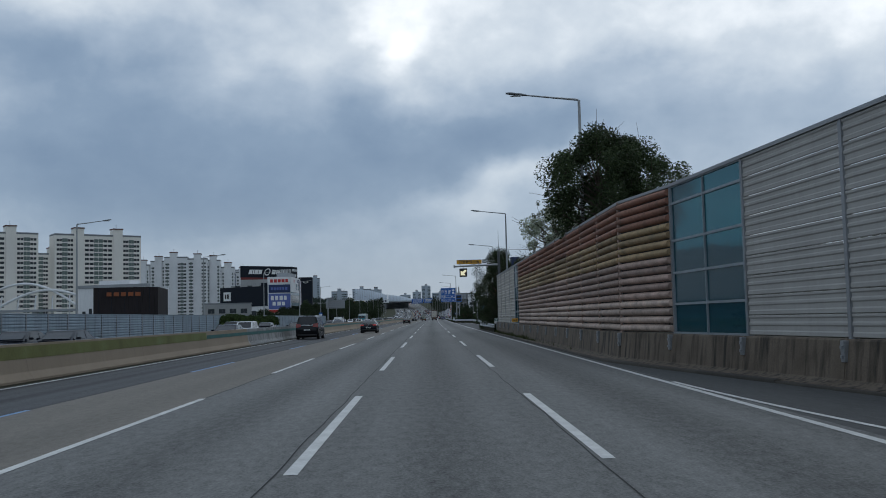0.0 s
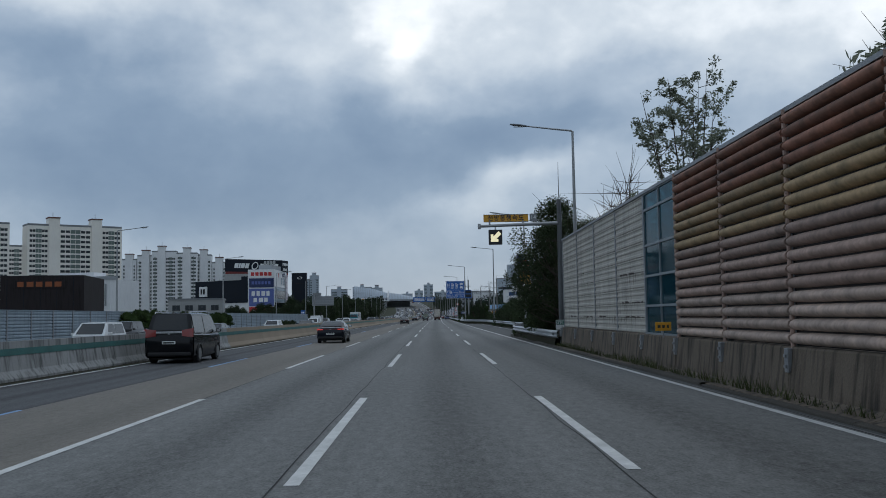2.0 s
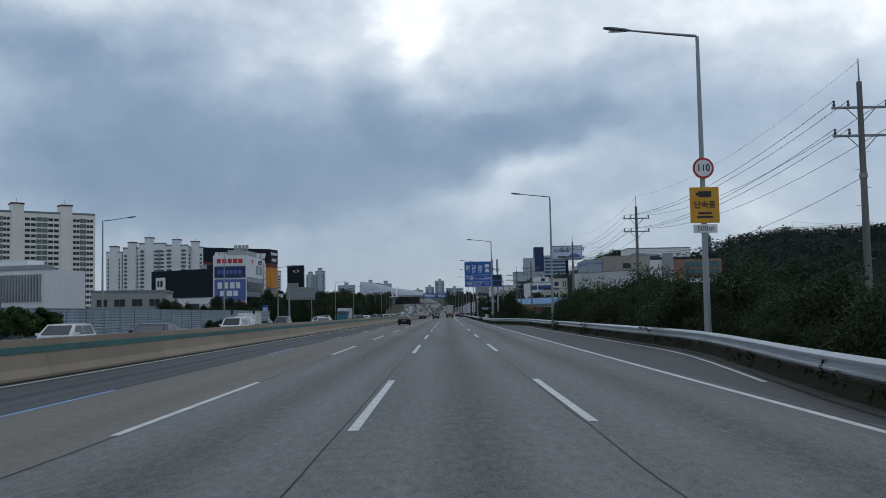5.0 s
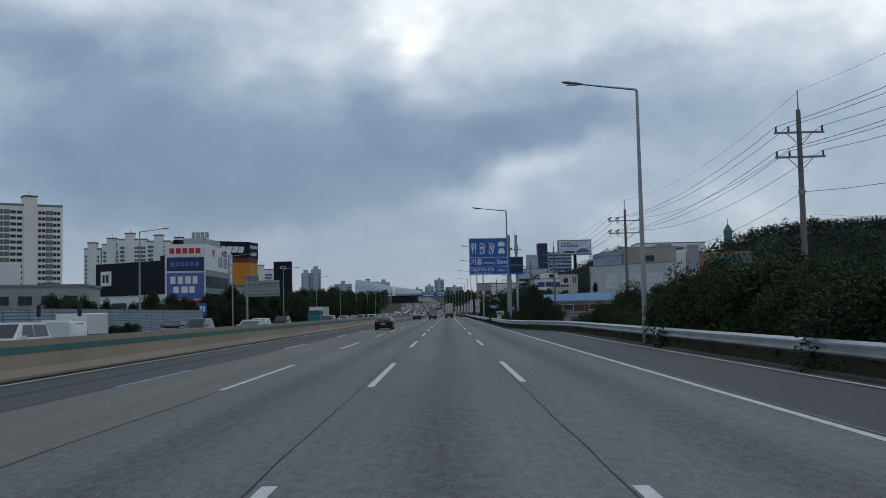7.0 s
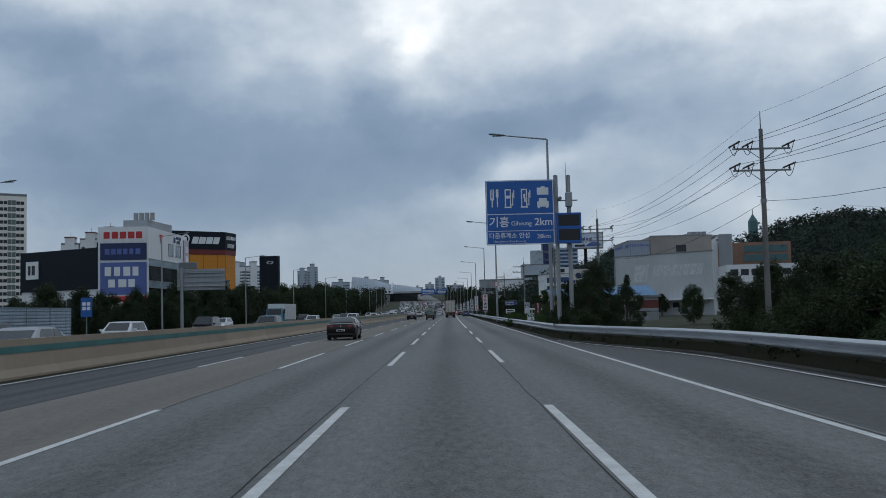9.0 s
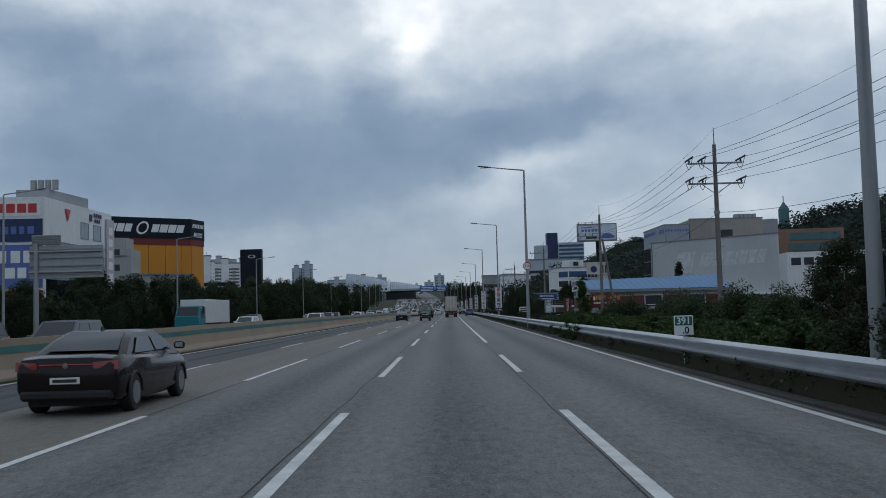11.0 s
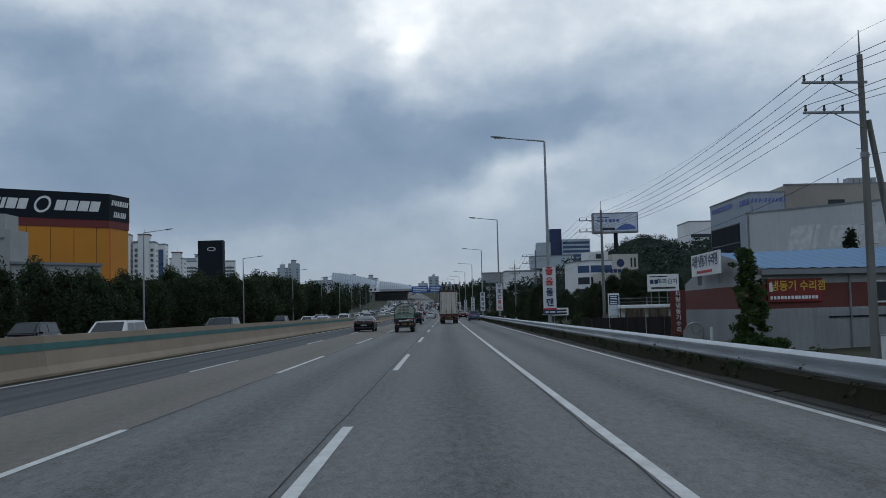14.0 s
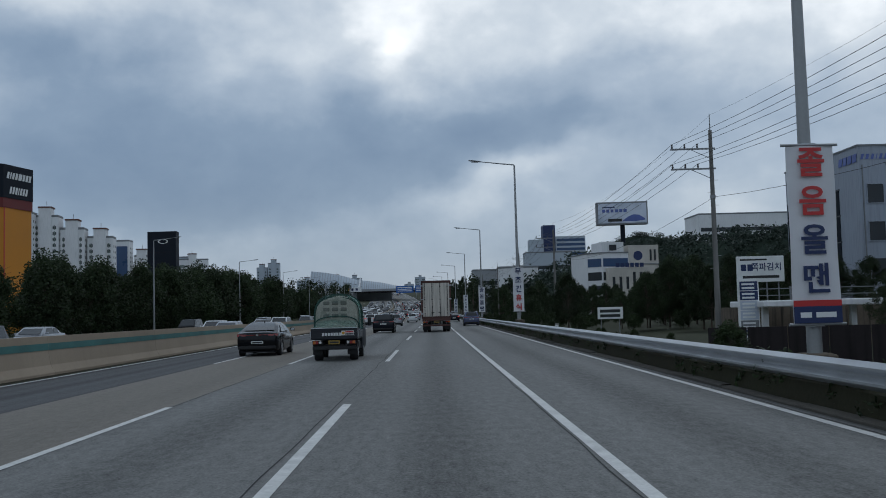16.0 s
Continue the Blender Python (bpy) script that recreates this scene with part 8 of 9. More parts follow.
def car(label, paint, L=4.85, W=1.86, H=1.46, belt=1.0, deck=(0.45, 1.08), roof=(1.65, 2.95), screen=4.0, hood=0.82, tail_lit=False, lamp_h=0.10, lamp_z=0.86, style="sedan", plate_z=0.62, name="car", category="car", rails=False):
    """A car, rear at y = 0, front at y = L."""
    t = thing(name, label, category)
    hw = W / 2
    g = Geo()
    rings = []
    for y, w, zb, zt in ((0.0, 0.86, 0.50, deck[1] - 0.22), (0.06, 0.93, 0.36, deck[1] - 0.05), (0.22, 0.97, 0.26, deck[1] - 0.01), (deck[0], 0.985, 0.23, deck[1]), (0.28 * L, 1.0, 0.20, belt + 0.03), (0.5 * L, 1.0, 0.20, belt - 0.01),
                         (screen, 1.0, 0.20, hood + 0.10), (screen + 0.25, 0.985, 0.21, hood + 0.06), (L - 0.35, 0.95, 0.24, hood - 0.04), (L - 0.08, 0.86, 0.30, hood - 0.18), (L, 0.76, 0.42, hood - 0.30)):
        w *= hw
        m = zb + (zt - zb) * 0.55
        ring = [(-w * 0.90, y, zb), (-w * 0.985, y, zb + 0.10), (-w, y, m), (-w * 0.975, y, zt - 0.09), (-w * 0.90, y, zt - 0.015), (-w * 0.5, y, zt + 0.012),
                (w * 0.5, y, zt + 0.012), (w * 0.90, y, zt - 0.015), (w * 0.975, y, zt - 0.09), (w, y, m), (w * 0.985, y, zb + 0.10), (w * 0.90, y, zb)]
        rings.append(list(reversed(ring)))
    g.loft(rings, True, True)
    body = part("body", g, paint, t, smooth=38)
    # cabin
    wr = hw * (0.70 if style == "sedan" else 0.76)
    wb = hw * 0.93
    st = [(deck[0], deck[1] - 0.04, 0.0), (deck[0] + (roof[0] - deck[0]) * 0.5, None, 0.58), (roof[0], None, 0.97), ((roof[0] + roof[1]) / 2, None, 1.0), (roof[1], None, 0.95), (screen, hood + 0.09, 0.0)]
    g = Geo()
    rings = []
    for y, z, f in st:
        zb = belt - 0.08
        zr = z if z is not None else (deck[1] + (H - deck[1]) * f)
        w = wb + (wr - wb) * (f if f else 0.05)
        ring = [(-wb, y, zb), (-(wb + w) / 2 - 0.01, y, (zb + zr) / 2), (-w, y, zr - 0.05 * (f > 0)), (-w * 0.82, y, zr), (w * 0.82, y, zr), (w, y, zr - 0.05 * (f > 0)), ((wb + w) / 2 + 0.01, y, (zb + zr) / 2), (wb, y, zb)]
        rings.append(list(reversed(ring)))
    g.loft(rings, True, True)
    cab = part("cabin", g, paint, t, smooth=38)
    # rear window, a curved pane laid on the rear slope
    g = Geo()
    rows = []
    for f in (0.10, 0.5, 0.92):
        y = deck[0] + (roof[0] - deck[0]) * f
        z = deck[1] + (H - deck[1]) * (0.58 * f / 0.5 if f <= 0.5 else 0.58 + 0.39 * (f - 0.5) / 0.5)
        w = wb + (wr - wb) * min(1, f * 1.15)
        rows.append([(w * q, y - 0.012 * (1 - abs(q)), z + 0.012) for q in (-0.80, -0.4, 0, 0.4, 0.80)])
    g.loft(rows, closed=False)
    part("rear_window", g, "car_glass", cab, smooth=60)
    g = Geo()
    rows = []
    for f in (0.06, 0.94):
        y = screen + (roof[1] - screen) * f
        z = hood + 0.09 + (H * 0.985 - hood - 0.09) * f
        w = wb + (wr - wb) * f
        rows.append([(w * q, y + 0.03, z + 0.012) for q in (-0.8, 0, 0.8)])
    g.loft(rows, closed=False)
    part("windscreen", g, "car_glass", cab)
    mid = (roof[0] + roof[1]) / 2
    for k in (-1, 1):
        for y0, y1, q0, q1 in ((roof[0] - 0.05, mid - 0.05, 0.55 if style == "sedan" else 0.05, 0.0), (mid + 0.05, roof[1] + 0.05, 0.0, 0.62)):
            g = Geo()
            zt = H - 0.13
            pts = []
            for y, z in ((y0 - q0, belt + 0.04), (y1 + q1, belt + 0.04), (y1, zt), (y0, zt)):
                f = max(0.0, min(1.0, (z - belt) / (H - belt)))
                pts.append((k * (wb + (wr - wb) * f + 0.018), y, z))
            g.add(pts if k > 0 else pts[::-1], ((0, 1, 2, 3),))
            part("side_window", g, "car_glass", cab)
        m = part("mirror", Geo().box(k * (hw * 0.99), k * (hw + 0.20), screen - 0.62, screen - 0.48, belt + 0.02, belt + 0.17, 0.03) if k > 0 else Geo().box(-(hw + 0.20), -(hw * 0.99), screen - 0.62, screen - 0.48, belt + 0.02, belt + 0.17, 0.03), paint, t)
        part("mirror_glass", Geo().box(min(k * (hw + 0.03), k * (hw + 0.18)), max(k * (hw + 0.03), k * (hw + 0.18)), screen - 0.625, screen - 0.62, belt + 0.045, belt + 0.145), "chrome", m)
        g = Geo()
        x0, x1 = k * hw * 0.52, k * hw * 0.955
        g.loft([[(x0, 0.035 + dy, lamp_z - lamp_h * 0.35), (x1, 0.10 + dy, lamp_z - lamp_h * 0.6), (x1, 0.12 + dy, lamp_z + lamp_h), (x0, 0.04 + dy, lamp_z + lamp_h * 0.7)] for dy in (-0.05, 0.08)] if k > 0 else
               [[(x0, 0.035 + dy, lamp_z - lamp_h * 0.35), (x0, 0.04 + dy, lamp_z + lamp_h * 0.7), (x1, 0.12 + dy, lamp_z + lamp_h), (x1, 0.10 + dy, lamp_z - lamp_h * 0.6)] for dy in (-0.05, 0.08)], True, True)
        part("tail_lamp", g, "lens_red_lit" if tail_lit else "lens_red", t)
        part("headlamp", Geo().box(min(k * hw * 0.55, k * hw * 0.85), max(k * hw * 0.55, k * hw * 0.85), L - 0.20, L - 0.06, hood - 0.22, hood - 0.10, 0.02), "lens_clear", t)
        part("exhaust", Geo().box(min(k * hw * 0.5, k * hw * 0.75), max(k * hw * 0.5, k * hw * 0.75), -0.012, 0.05, 0.34, 0.40, 0.01), "chrome", t)
        for y in (0.19 * L, 0.80 * L):
            wheel(t, k * (hw - 0.115), y, 0.335 if style == "sedan" else 0.36, 0.225)
            g = Geo()
            arch = []
            rr = 0.37 if style == "sedan" else 0.40
            arch = [(k * hw * 0.997, y + rr * cos(a), 0.335 + rr * sin(a)) for a in [pi * i / 10 for i in range(11)]]
            part("wheel_arch", g.tube(arch, 0.028, 5), "trim_black", t)
    part("light_bar", Geo().box(-hw * 0.55, hw * 0.55, 0.0, 0.06, lamp_z + lamp_h * 0.1, lamp_z + lamp_h * 0.45, 0.01), "lens_red" if style != "van" else "chrome", t)
    bp = part("rear_bumper", Geo().box(-hw * 0.86, hw * 0.86, -0.02, 0.25, 0.28, 0.46, 0.05), "trim_black", t)
    plate_on(bp if plate_z < 0.5 else t, 0, -0.012, plate_z, 0.52, 0.115)
    part("badge", Geo().disc((0, 0.005, lamp_z + 0.02), (0, 1, 0), 0.05, 12, 0.02), "chrome", t)
    part("aerial_fin", Geo().loft([[(-0.02, roof[0] + 0.1, H - 0.01), (0.02, roof[0] + 0.1, H - 0.01), (0.02, roof[0] + 0.32, H - 0.01), (-0.02, roof[0] + 0.32, H - 0.01)], [(-0.005, roof[0] + 0.12, H + 0.07), (0.005, roof[0] + 0.12, H + 0.07), (0.005, roof[0] + 0.17, H + 0.07), (-0.005, roof[0] + 0.17, H + 0.07)]], True, True), "trim_black", t)
    if rails:
        for k in (-1, 1):
            part("roof_rail", Geo().tube(((k * wr * 0.9, roof[0], H - 0.02), (k * wr * 0.92, roof[0] + 0.2, H + 0.04), (k * wr * 0.92, roof[1] - 0.2, H + 0.04), (k * wr * 0.9, roof[1], H - 0.02)), 0.018, 6), "chrome", t)
    part("underbody", Geo().box(-hw * 0.8, hw * 0.8, 0.3, L - 0.3, 0.16, 0.30), "trim_black", t)
    return t


def place_car(ob, x, y, turn=0.0, z=None):
    ob.matrix_basis = pose(x, y, road_z(y) if z is None else z, 0, 0, turn)
    return ob


SUV = dict(L=4.65, W=1.88, H=1.66, belt=1.06, deck=(0.14, 1.12), roof=(0.55, 3.0), screen=3.75, hood=1.0, style="suv", lamp_z=0.98, lamp_h=0.06, plate_z=0.80)
HATCH = dict(L=4.2, W=1.76, H=1.58, belt=1.0, deck=(0.12, 1.06), roof=(0.5, 2.7), screen=3.4, hood=0.95, style="suv", lamp_z=0.95, lamp_h=0.14, plate_z=0.62)

sedan = place_car(car("black fastback sedan with slim tail lamps and white plate", "black_paint", deck=(0.30, 1.06), roof=(1.75, 2.9), lamp_z=0.90, lamp_h=0.07, plate_z=0.60), -5.45, 430.3, -0.6)
suv = place_car(car("black crossover with slim red tail lamps", "navy_paint", rails=True, **SUV), -1.75, 473.6, -0.6)
right_suv = place_car(car("slate grey crossover in the near-side lane", "blue_paint_car", rails=True, **SUV), 7.6, 503.5, -0.6)
hatch = place_car(car("silver hatchback with upright rear", "silver_paint", **HATCH), -1.9, 517, -0.6)
white_suv = place_car(car("white crossover with lit red tail lamps", "white_paint", tail_lit=True, rails=True, **SUV), -6.3, 536.0, -0.6)
sedan_b = place_car(car("dark sedan with a boot lid and lit tail lamps", "navy_paint", tail_lit=True, lamp_h=0.06, lamp_z=0.90, deck=(0.62, 1.05)), -6.8, 149.9, -0.3)
sedan_c = place_car(car("dark brown sedan with chrome trim", "brown_paint", deck=(0.62, 1.05), tail_lit=False), -5.6, 293.4, -0.3)
MPV = dict(L=5.1, W=1.95, H=1.98, belt=1.15, deck=(0.12, 1.20), roof=(0.45, 3.6), screen=4.4, hood=1.05, style="van", lamp_z=1.15, lamp_h=0.22, plate_z=0.82)
mpv = place_car(car("black high-roof people carrier", "black_paint", name="people_carrier", category="van", rails=True, **MPV), -10.4, 123.8, -0.3)
white_van = place_car(car("white high-roof van in traffic", "white_paint", name="van", category="van", **MPV), -2.1, 690, -1)

# traffic further along, both ways: plainer cars
def far_car(label, paint, lit, L, W, H, box, close=False):
    t = thing("car", label, "car", "cars in traffic")
    hw = W / 2
    rings = []
    for y, w, zb, zt in ((0.0, 0.88, 0.42, 0.86), (0.12, 0.97, 0.28, 1.0), (0.5 * L, 1.0, 0.22, 0.98), (0.82 * L, 0.98, 0.22, 0.92), (L, 0.80, 0.36, 0.62)):
        w *= hw
        rings.append([(w * 0.92, y, zb), (w, y, zb + 0.14), (w, y, zt - 0.2), (w * 0.92, y, zt), (-w * 0.92, y, zt), (-w, y, zt - 0.2), (-w, y, zb + 0.14), (-w * 0.92, y, zb)])
    part("body", Geo().loft(rings, True, True), paint, t, smooth=40)
    r0 = 0.10 if box else 0.55
    r1 = 0.42 if box else 1.6
    rings = []
    for y, f in ((r0, 0.0), (r1, 0.95), ((r1 + 0.62 * L) / 2, 1.0), (0.62 * L, 0.95), (0.82 * L, 0.0)):
        z = 0.95 + (H - 0.95) * f
        w = hw * (0.92 - 0.18 * f)
        rings.append([(hw * 0.92, y, 0.93), (w, y, z), (-w, y, z), (-hw * 0.92, y, 0.93)])
    c = part("cabin", Geo().loft(rings, True, True), paint, t)
    q = [(-hw * 0.74, r0 + (r1 - r0) * 0.15 - 0.02, 1.08), (hw * 0.74, r0 + (r1 - r0) * 0.15 - 0.02, 1.08), (hw * 0.64, r1 - 0.06, H - 0.08), (-hw * 0.64, r1 - 0.06, H - 0.08)]
    part("rear_window", Geo().add(q, ((0, 1, 2, 3),)), "car_glass", c)
    q = [(-hw * 0.76, 0.80 * L + 0.02, 1.03), (hw * 0.76, 0.80 * L + 0.02, 1.03), (hw * 0.66, 0.63 * L + 0.03, H - 0.07), (-hw * 0.66, 0.63 * L + 0.03, H - 0.07)]
    part("windscreen", Geo().add(q, ((0, 3, 2, 1),)), "car_glass", c)
    for k in (-1, 1):
        for y0, y1, q0, q1 in ((r1 - 0.25 * (not box), 0.40 * L - 0.04, 0.28 * (not box), 0.0), (0.40 * L + 0.04, 0.60 * L, 0.0, 0.40)) if close else ():
            pts = []
            for y, f in ((y0 - q0, 0.12), (y1 + q1, 0.12), (y1, 0.84), (y0 + 0.05, 0.84)):
                pts.append((k * (hw * (0.92 - 0.18 * f) + 0.012), y, 0.95 + (H - 0.95) * f))
            part("side_window", Geo().add(pts if k > 0 else pts[::-1], ((0, 1, 2, 3),)), "car_glass", c)
        if close:
            part("headlamp", Geo().box(min(k * hw * 0.5, k * hw * 0.76), max(k * hw * 0.5, k * hw * 0.76), L - 0.12, L + 0.015, 0.50, 0.60, 0.02), "lens_clear", t)
            part("mirror", Geo().box(min(k * hw * 0.95, k * (hw + 0.17)), max(k * hw * 0.95, k * (hw + 0.17)), 0.70 * L, 0.70 * L + 0.12, 0.98, 1.11, 0.02), paint, t)
        part("tail_lamp", Geo().box(min(k * hw * 0.6, k * hw * 0.93), max(k * hw * 0.6, k * hw * 0.93), -0.02, 0.1, 0.78, 0.94, 0.02), "lens_red_lit" if lit else "lens_red", t)
        for y in (0.19 * L, 0.80 * L):
            part("wheel", Geo().tube(((k * (hw - 0.22), y, 0.33), (k * (hw - 0.02), y, 0.33)), 0.33, 14), "tyre", t)
    part("number_plate", Geo().box(-0.26, 0.26, -0.02, 0.02, 0.58, 0.70), "plate_white", t)
    t.matrix_basis = pose(0, 0, -60)
    return t


KINDS = (("white crossover", "white_paint", True, 4.6, 1.86, 1.66, True), ("dark sedan", "navy_paint", True, 4.8, 1.84, 1.45, False), ("silver sedan", "silver_paint", False, 4.8, 1.84, 1.46, False),
         ("grey crossover", "grey_paint", False, 4.6, 1.86, 1.65, True), ("white hatchback", "white_paint", False, 4.1, 1.74, 1.52, True), ("black crossover", "black_paint", True, 4.7, 1.88, 1.68, True))
protos = [far_car(k[0] + " in slow traffic", *k[1:]) for k in KINDS]
close_protos = [far_car(k[0] + " on the opposite carriageway", *k[1:], True) for k in KINDS]
rt = random.Random(7)
for lane in (-10.0, -6.8, -3.5, 0.0, 3.5):
    s = 545 + rt.uniform(0, 20)
    while s < 960:
        heading = -math.degrees(math.atan((road_x(s + 1) - road_x(s - 1)) / 2))
        slope = math.degrees(math.atan((road_z(s + 2) - road_z(s - 2)) / 4))
        c = copy_thing(rt.choice(protos), pose(*on_road(lane + rt.uniform(-0.3, 0.3), s), slope, 0, heading))
        s += rt.uniform(18, 36) if s < 760 else rt.uniform(16, 30)
for lane in (-15.2, -18.6, -22.0, -25.4):
    s = 92 + rt.uniform(0, 30)
    while s < 1000:
        if not (225 < s < 262 and lane < -20) and not (355 < s < 400 and lane < -20):
            heading = 180 - math.degrees(math.atan((road_x(s + 1) - road_x(s - 1)) / 2))
            slope = math.degrees(math.atan((road_z(s + 2) - road_z(s - 2)) / 4))
            copy_thing(rt.choice(close_protos if s < 480 else protos), pose(*on_road(lane, s), -slope, 0, heading))
        s += rt.uniform(36, 78) if s < 560 else rt.uniform(26, 46)


for k, c in enumerate(close_protos):
    c.matrix_basis = pose(*on_road(-15.2 - 3.4 * (k % 3), 486 + 14 * k), 0, 0, 180)
for k, c in enumerate(protos):
    c.matrix_basis = pose(*on_road((-6.8, -3.5, 0.0)[k % 3], 1196 + 9 * k), 2.4, 0, 0)


# ---- flatbed truck with a netted load ----
M["truck_dark"] = material("dark_blue_truck_paint", (0.012, 0.015, 0.021), 0.5, 0.1, fine=40, coarse=1.5, vary=0.08, stain=0.25, bump=0.03)
M["load_beige"] = material("wrapped_load", (0.50, 0.47, 0.40), 0.85, fine=18, coarse=2.2, vary=0.15, stain=0.35, tint=(0.34, 0.33, 0.28), bump=0.4)
M["rope"] = material("dark_green_rope", (0.012, 0.045, 0.036), 0.8)


def net_material(name, low, high):
    """Green mesh sheet: fine threads with open holes between them."""
    m = bpy.data.materials.new(name)
    m.use_nodes = True
    n, l = m.node_tree.nodes, m.node_tree.links
    b = n["Principled BSDF"]
    b.inputs["Base Color"].default_value = (0.030, 0.135, 0.105, 1)
    b.inputs["Roughness"].default_value = 0.6
    tc = n.new("ShaderNodeTexCoord")
    sp = n.new("ShaderNodeSeparateXYZ")
    l.new(tc.outputs["Object"], sp.inputs[0])
    out = []
    for ax in (0, 1, 2):
        k = n.new("ShaderNodeMath")
        k.operation = "MULTIPLY"
        k.inputs[1].default_value = 2 * pi / 0.045
        l.new(sp.outputs[ax], k.inputs[0])
        s_ = n.new("ShaderNodeMath")
        s_.operation = "SINE"
        l.new(k.outputs[0], s_.inputs[0])
        out.append(s_.outputs[0])
    a = n.new("ShaderNodeMath")
    a.operation = "MAXIMUM"
    l.new(out[0], a.inputs[0])
    l.new(out[2], a.inputs[1])
    c = n.new("ShaderNodeMath")
    c.operation = "MAXIMUM"
    l.new(a.outputs[0], c.inputs[0])
    l.new(out[1], c.inputs[1])
    d = n.new("ShaderNodeMapRange")
    d.inputs["From Min"].default_value, d.inputs["From Max"].default_value = 0.70, 0.95
    d.inputs["To Min"].default_value, d.inputs["To Max"].default_value = low, high
    l.new(c.outputs[0], d.inputs["Value"])
    l.new(d.outputs[0], b.inputs["Alpha"])
    return m


M["net"] = net_material("green_net", 0.05, 0.34)
M["net_fold"] = net_material("folded_green_net", 0.40, 0.85)
M["net_mid"] = net_material("gathered_green_net", 0.18, 0.60)
M["crate"] = material("dull_crate", (0.20, 0.19, 0.165), 0.85, fine=18, coarse=2.2, vary=0.15, stain=0.3)
pk = thing("flatbed_truck", "dark blue flatbed truck with a netted load", "truck")
# chassis and bed
part("chassis", Geo().box(-0.38, 0.38, 0.15, 4.7, 0.42, 0.62, 0.02), "trim_black", pk)
bed = part("bed_floor", Geo().box(-0.84, 0.84, 0.06, 2.95, 0.78, 0.88, 0.02), "truck_dark", pk)
tg = part("tailgate", Geo().box(-0.86, 0.86, 0.0, 0.06, 0.80, 1.20, 0.015), "truck_dark", pk)
for z in (0.86, 1.0, 1.14):
    part("pressing", Geo().box(-0.80, 0.80, -0.012, 0.0, z - 0.015, z + 0.015, 0.006), "truck_dark", tg)
part("top_edge", Geo().box(-0.86, 0.86, -0.01, 0.07, 1.20, 1.225, 0.008), "galv", tg)
for k in range(7):
    part("maker_mark", Geo().box(-0.44 + 0.105 * k, -0.36 + 0.105 * k, -0.018, -0.006, 0.93, 1.04), "plate_white", tg)
st = part("sticker", Geo().box(0.27, 0.74, -0.022, -0.006, 0.94, 1.11), "plate_white", tg, "white sticker with red and black bars")
part("sticker_bar", Geo().box(0.42, 0.72, -0.026, -0.022, 1.04, 1.09), "sign_red", st)
part("sticker_bar", Geo().box(0.42, 0.72, -0.026, -0.022, 0.96, 1.01), "sign_black", st)
part("sticker_mark", Geo().disc((0.345, -0.022, 1.025), (0, 1, 0), 0.055, 14, 0.008), "sign_yellow", st)
for k in (-1, 1):
    x0, x1 = (0.80, 0.86) if k > 0 else (-0.86, -0.80)
    sd = part("side_board", Geo().box(x0, x1, 0.06, 2.95, 0.80, 1.20, 0.012), "truck_dark", pk)
    for z in (0.88, 0.96, 1.04, 1.12):
        part("pressing", Geo().box(x0 - 0.008, x1 + 0.008, 0.12, 2.9, z - 0.014, z + 0.014, 0.006), "silver_paint" if z == 1.12 else "truck_dark", sd)
    for y in (0.10, 1.45):
        part("latch", Geo().box(min(k * 0.86, k * 0.89), max(k * 0.86, k * 0.89), y, y + 0.06, 0.84, 1.10, 0.008), "galv", sd)
    lp = part("tail_lamp", Geo().box(min(k * 0.42, k * 0.80), max(k * 0.42, k * 0.80), -0.02, 0.05, 0.62, 0.76, 0.012), "trim_black", pk)
    part("red_lens", Geo().box(min(k * 0.58, k * 0.68), max(k * 0.58, k * 0.68), -0.032, -0.02, 0.635, 0.745), "lens_red", lp)
    part("amber_lens", Geo().box(min(k * 0.68, k * 0.78), max(k * 0.68, k * 0.78), -0.032, -0.02, 0.635, 0.745), "lens_amber", lp)
    part("reversing_lens", Geo().disc((k * 0.51, -0.024, 0.69), (0, 1, 0), 0.05, 14, 0.02), "lens_clear", lp)
    part("mudguard", Geo().box(min(k * 0.46, k * 0.82), max(k * 0.46, k * 0.82), 0.30, 0.33, 0.22, 0.62), "tyre", pk)
    wheel(pk, k * 0.66, 0.86, 0.29, 0.30, "rim")
    wheel(pk, k * 0.72, 3.50, 0.31, 0.20, "rim")
    part("fuel_tank" if k > 0 else "battery_box", Geo().box(min(k * 0.45, k * 0.78), max(k * 0.45, k * 0.78), 1.5, 2.5, 0.36, 0.70, 0.04), "trim_black", pk)
part("bumper_bar", Geo().box(-0.80, 0.80, 0.0, 0.08, 0.42, 0.56, 0.015), "trim_black", pk)
plate_on(pk, 0.0, -0.005, 0.69, 0.42, 0.14, "plate_yellow")
# cab
g = Geo()
rings = []
for y, w, zb, zt in ((3.02, 0.80, 0.40, 1.86), (3.10, 0.84, 0.36, 1.93), (3.9, 0.85, 0.34, 1.95), (4.35, 0.85, 0.34, 1.90), (4.78, 0.84, 0.34, 1.20), (4.98, 0.80, 0.36, 1.02), (5.06, 0.74, 0.42, 0.90)):
    ring = [(-w * 0.94, y, zb), (-w, y, zb + 0.12), (-w, y, min(zt - 0.1, 1.15)), (-w * 0.90, y, zt - 0.07), (-w * 0.78, y, zt), (w * 0.78, y, zt), (w * 0.90, y, zt - 0.07), (w, y, min(zt - 0.1, 1.15)), (w, y, zb + 0.12), (w * 0.94, y, zb)]
    rings.append(list(reversed(ring)))
g.loft(rings, True, True)
cb = part("cab", g, "truck_dark", pk, smooth=38)
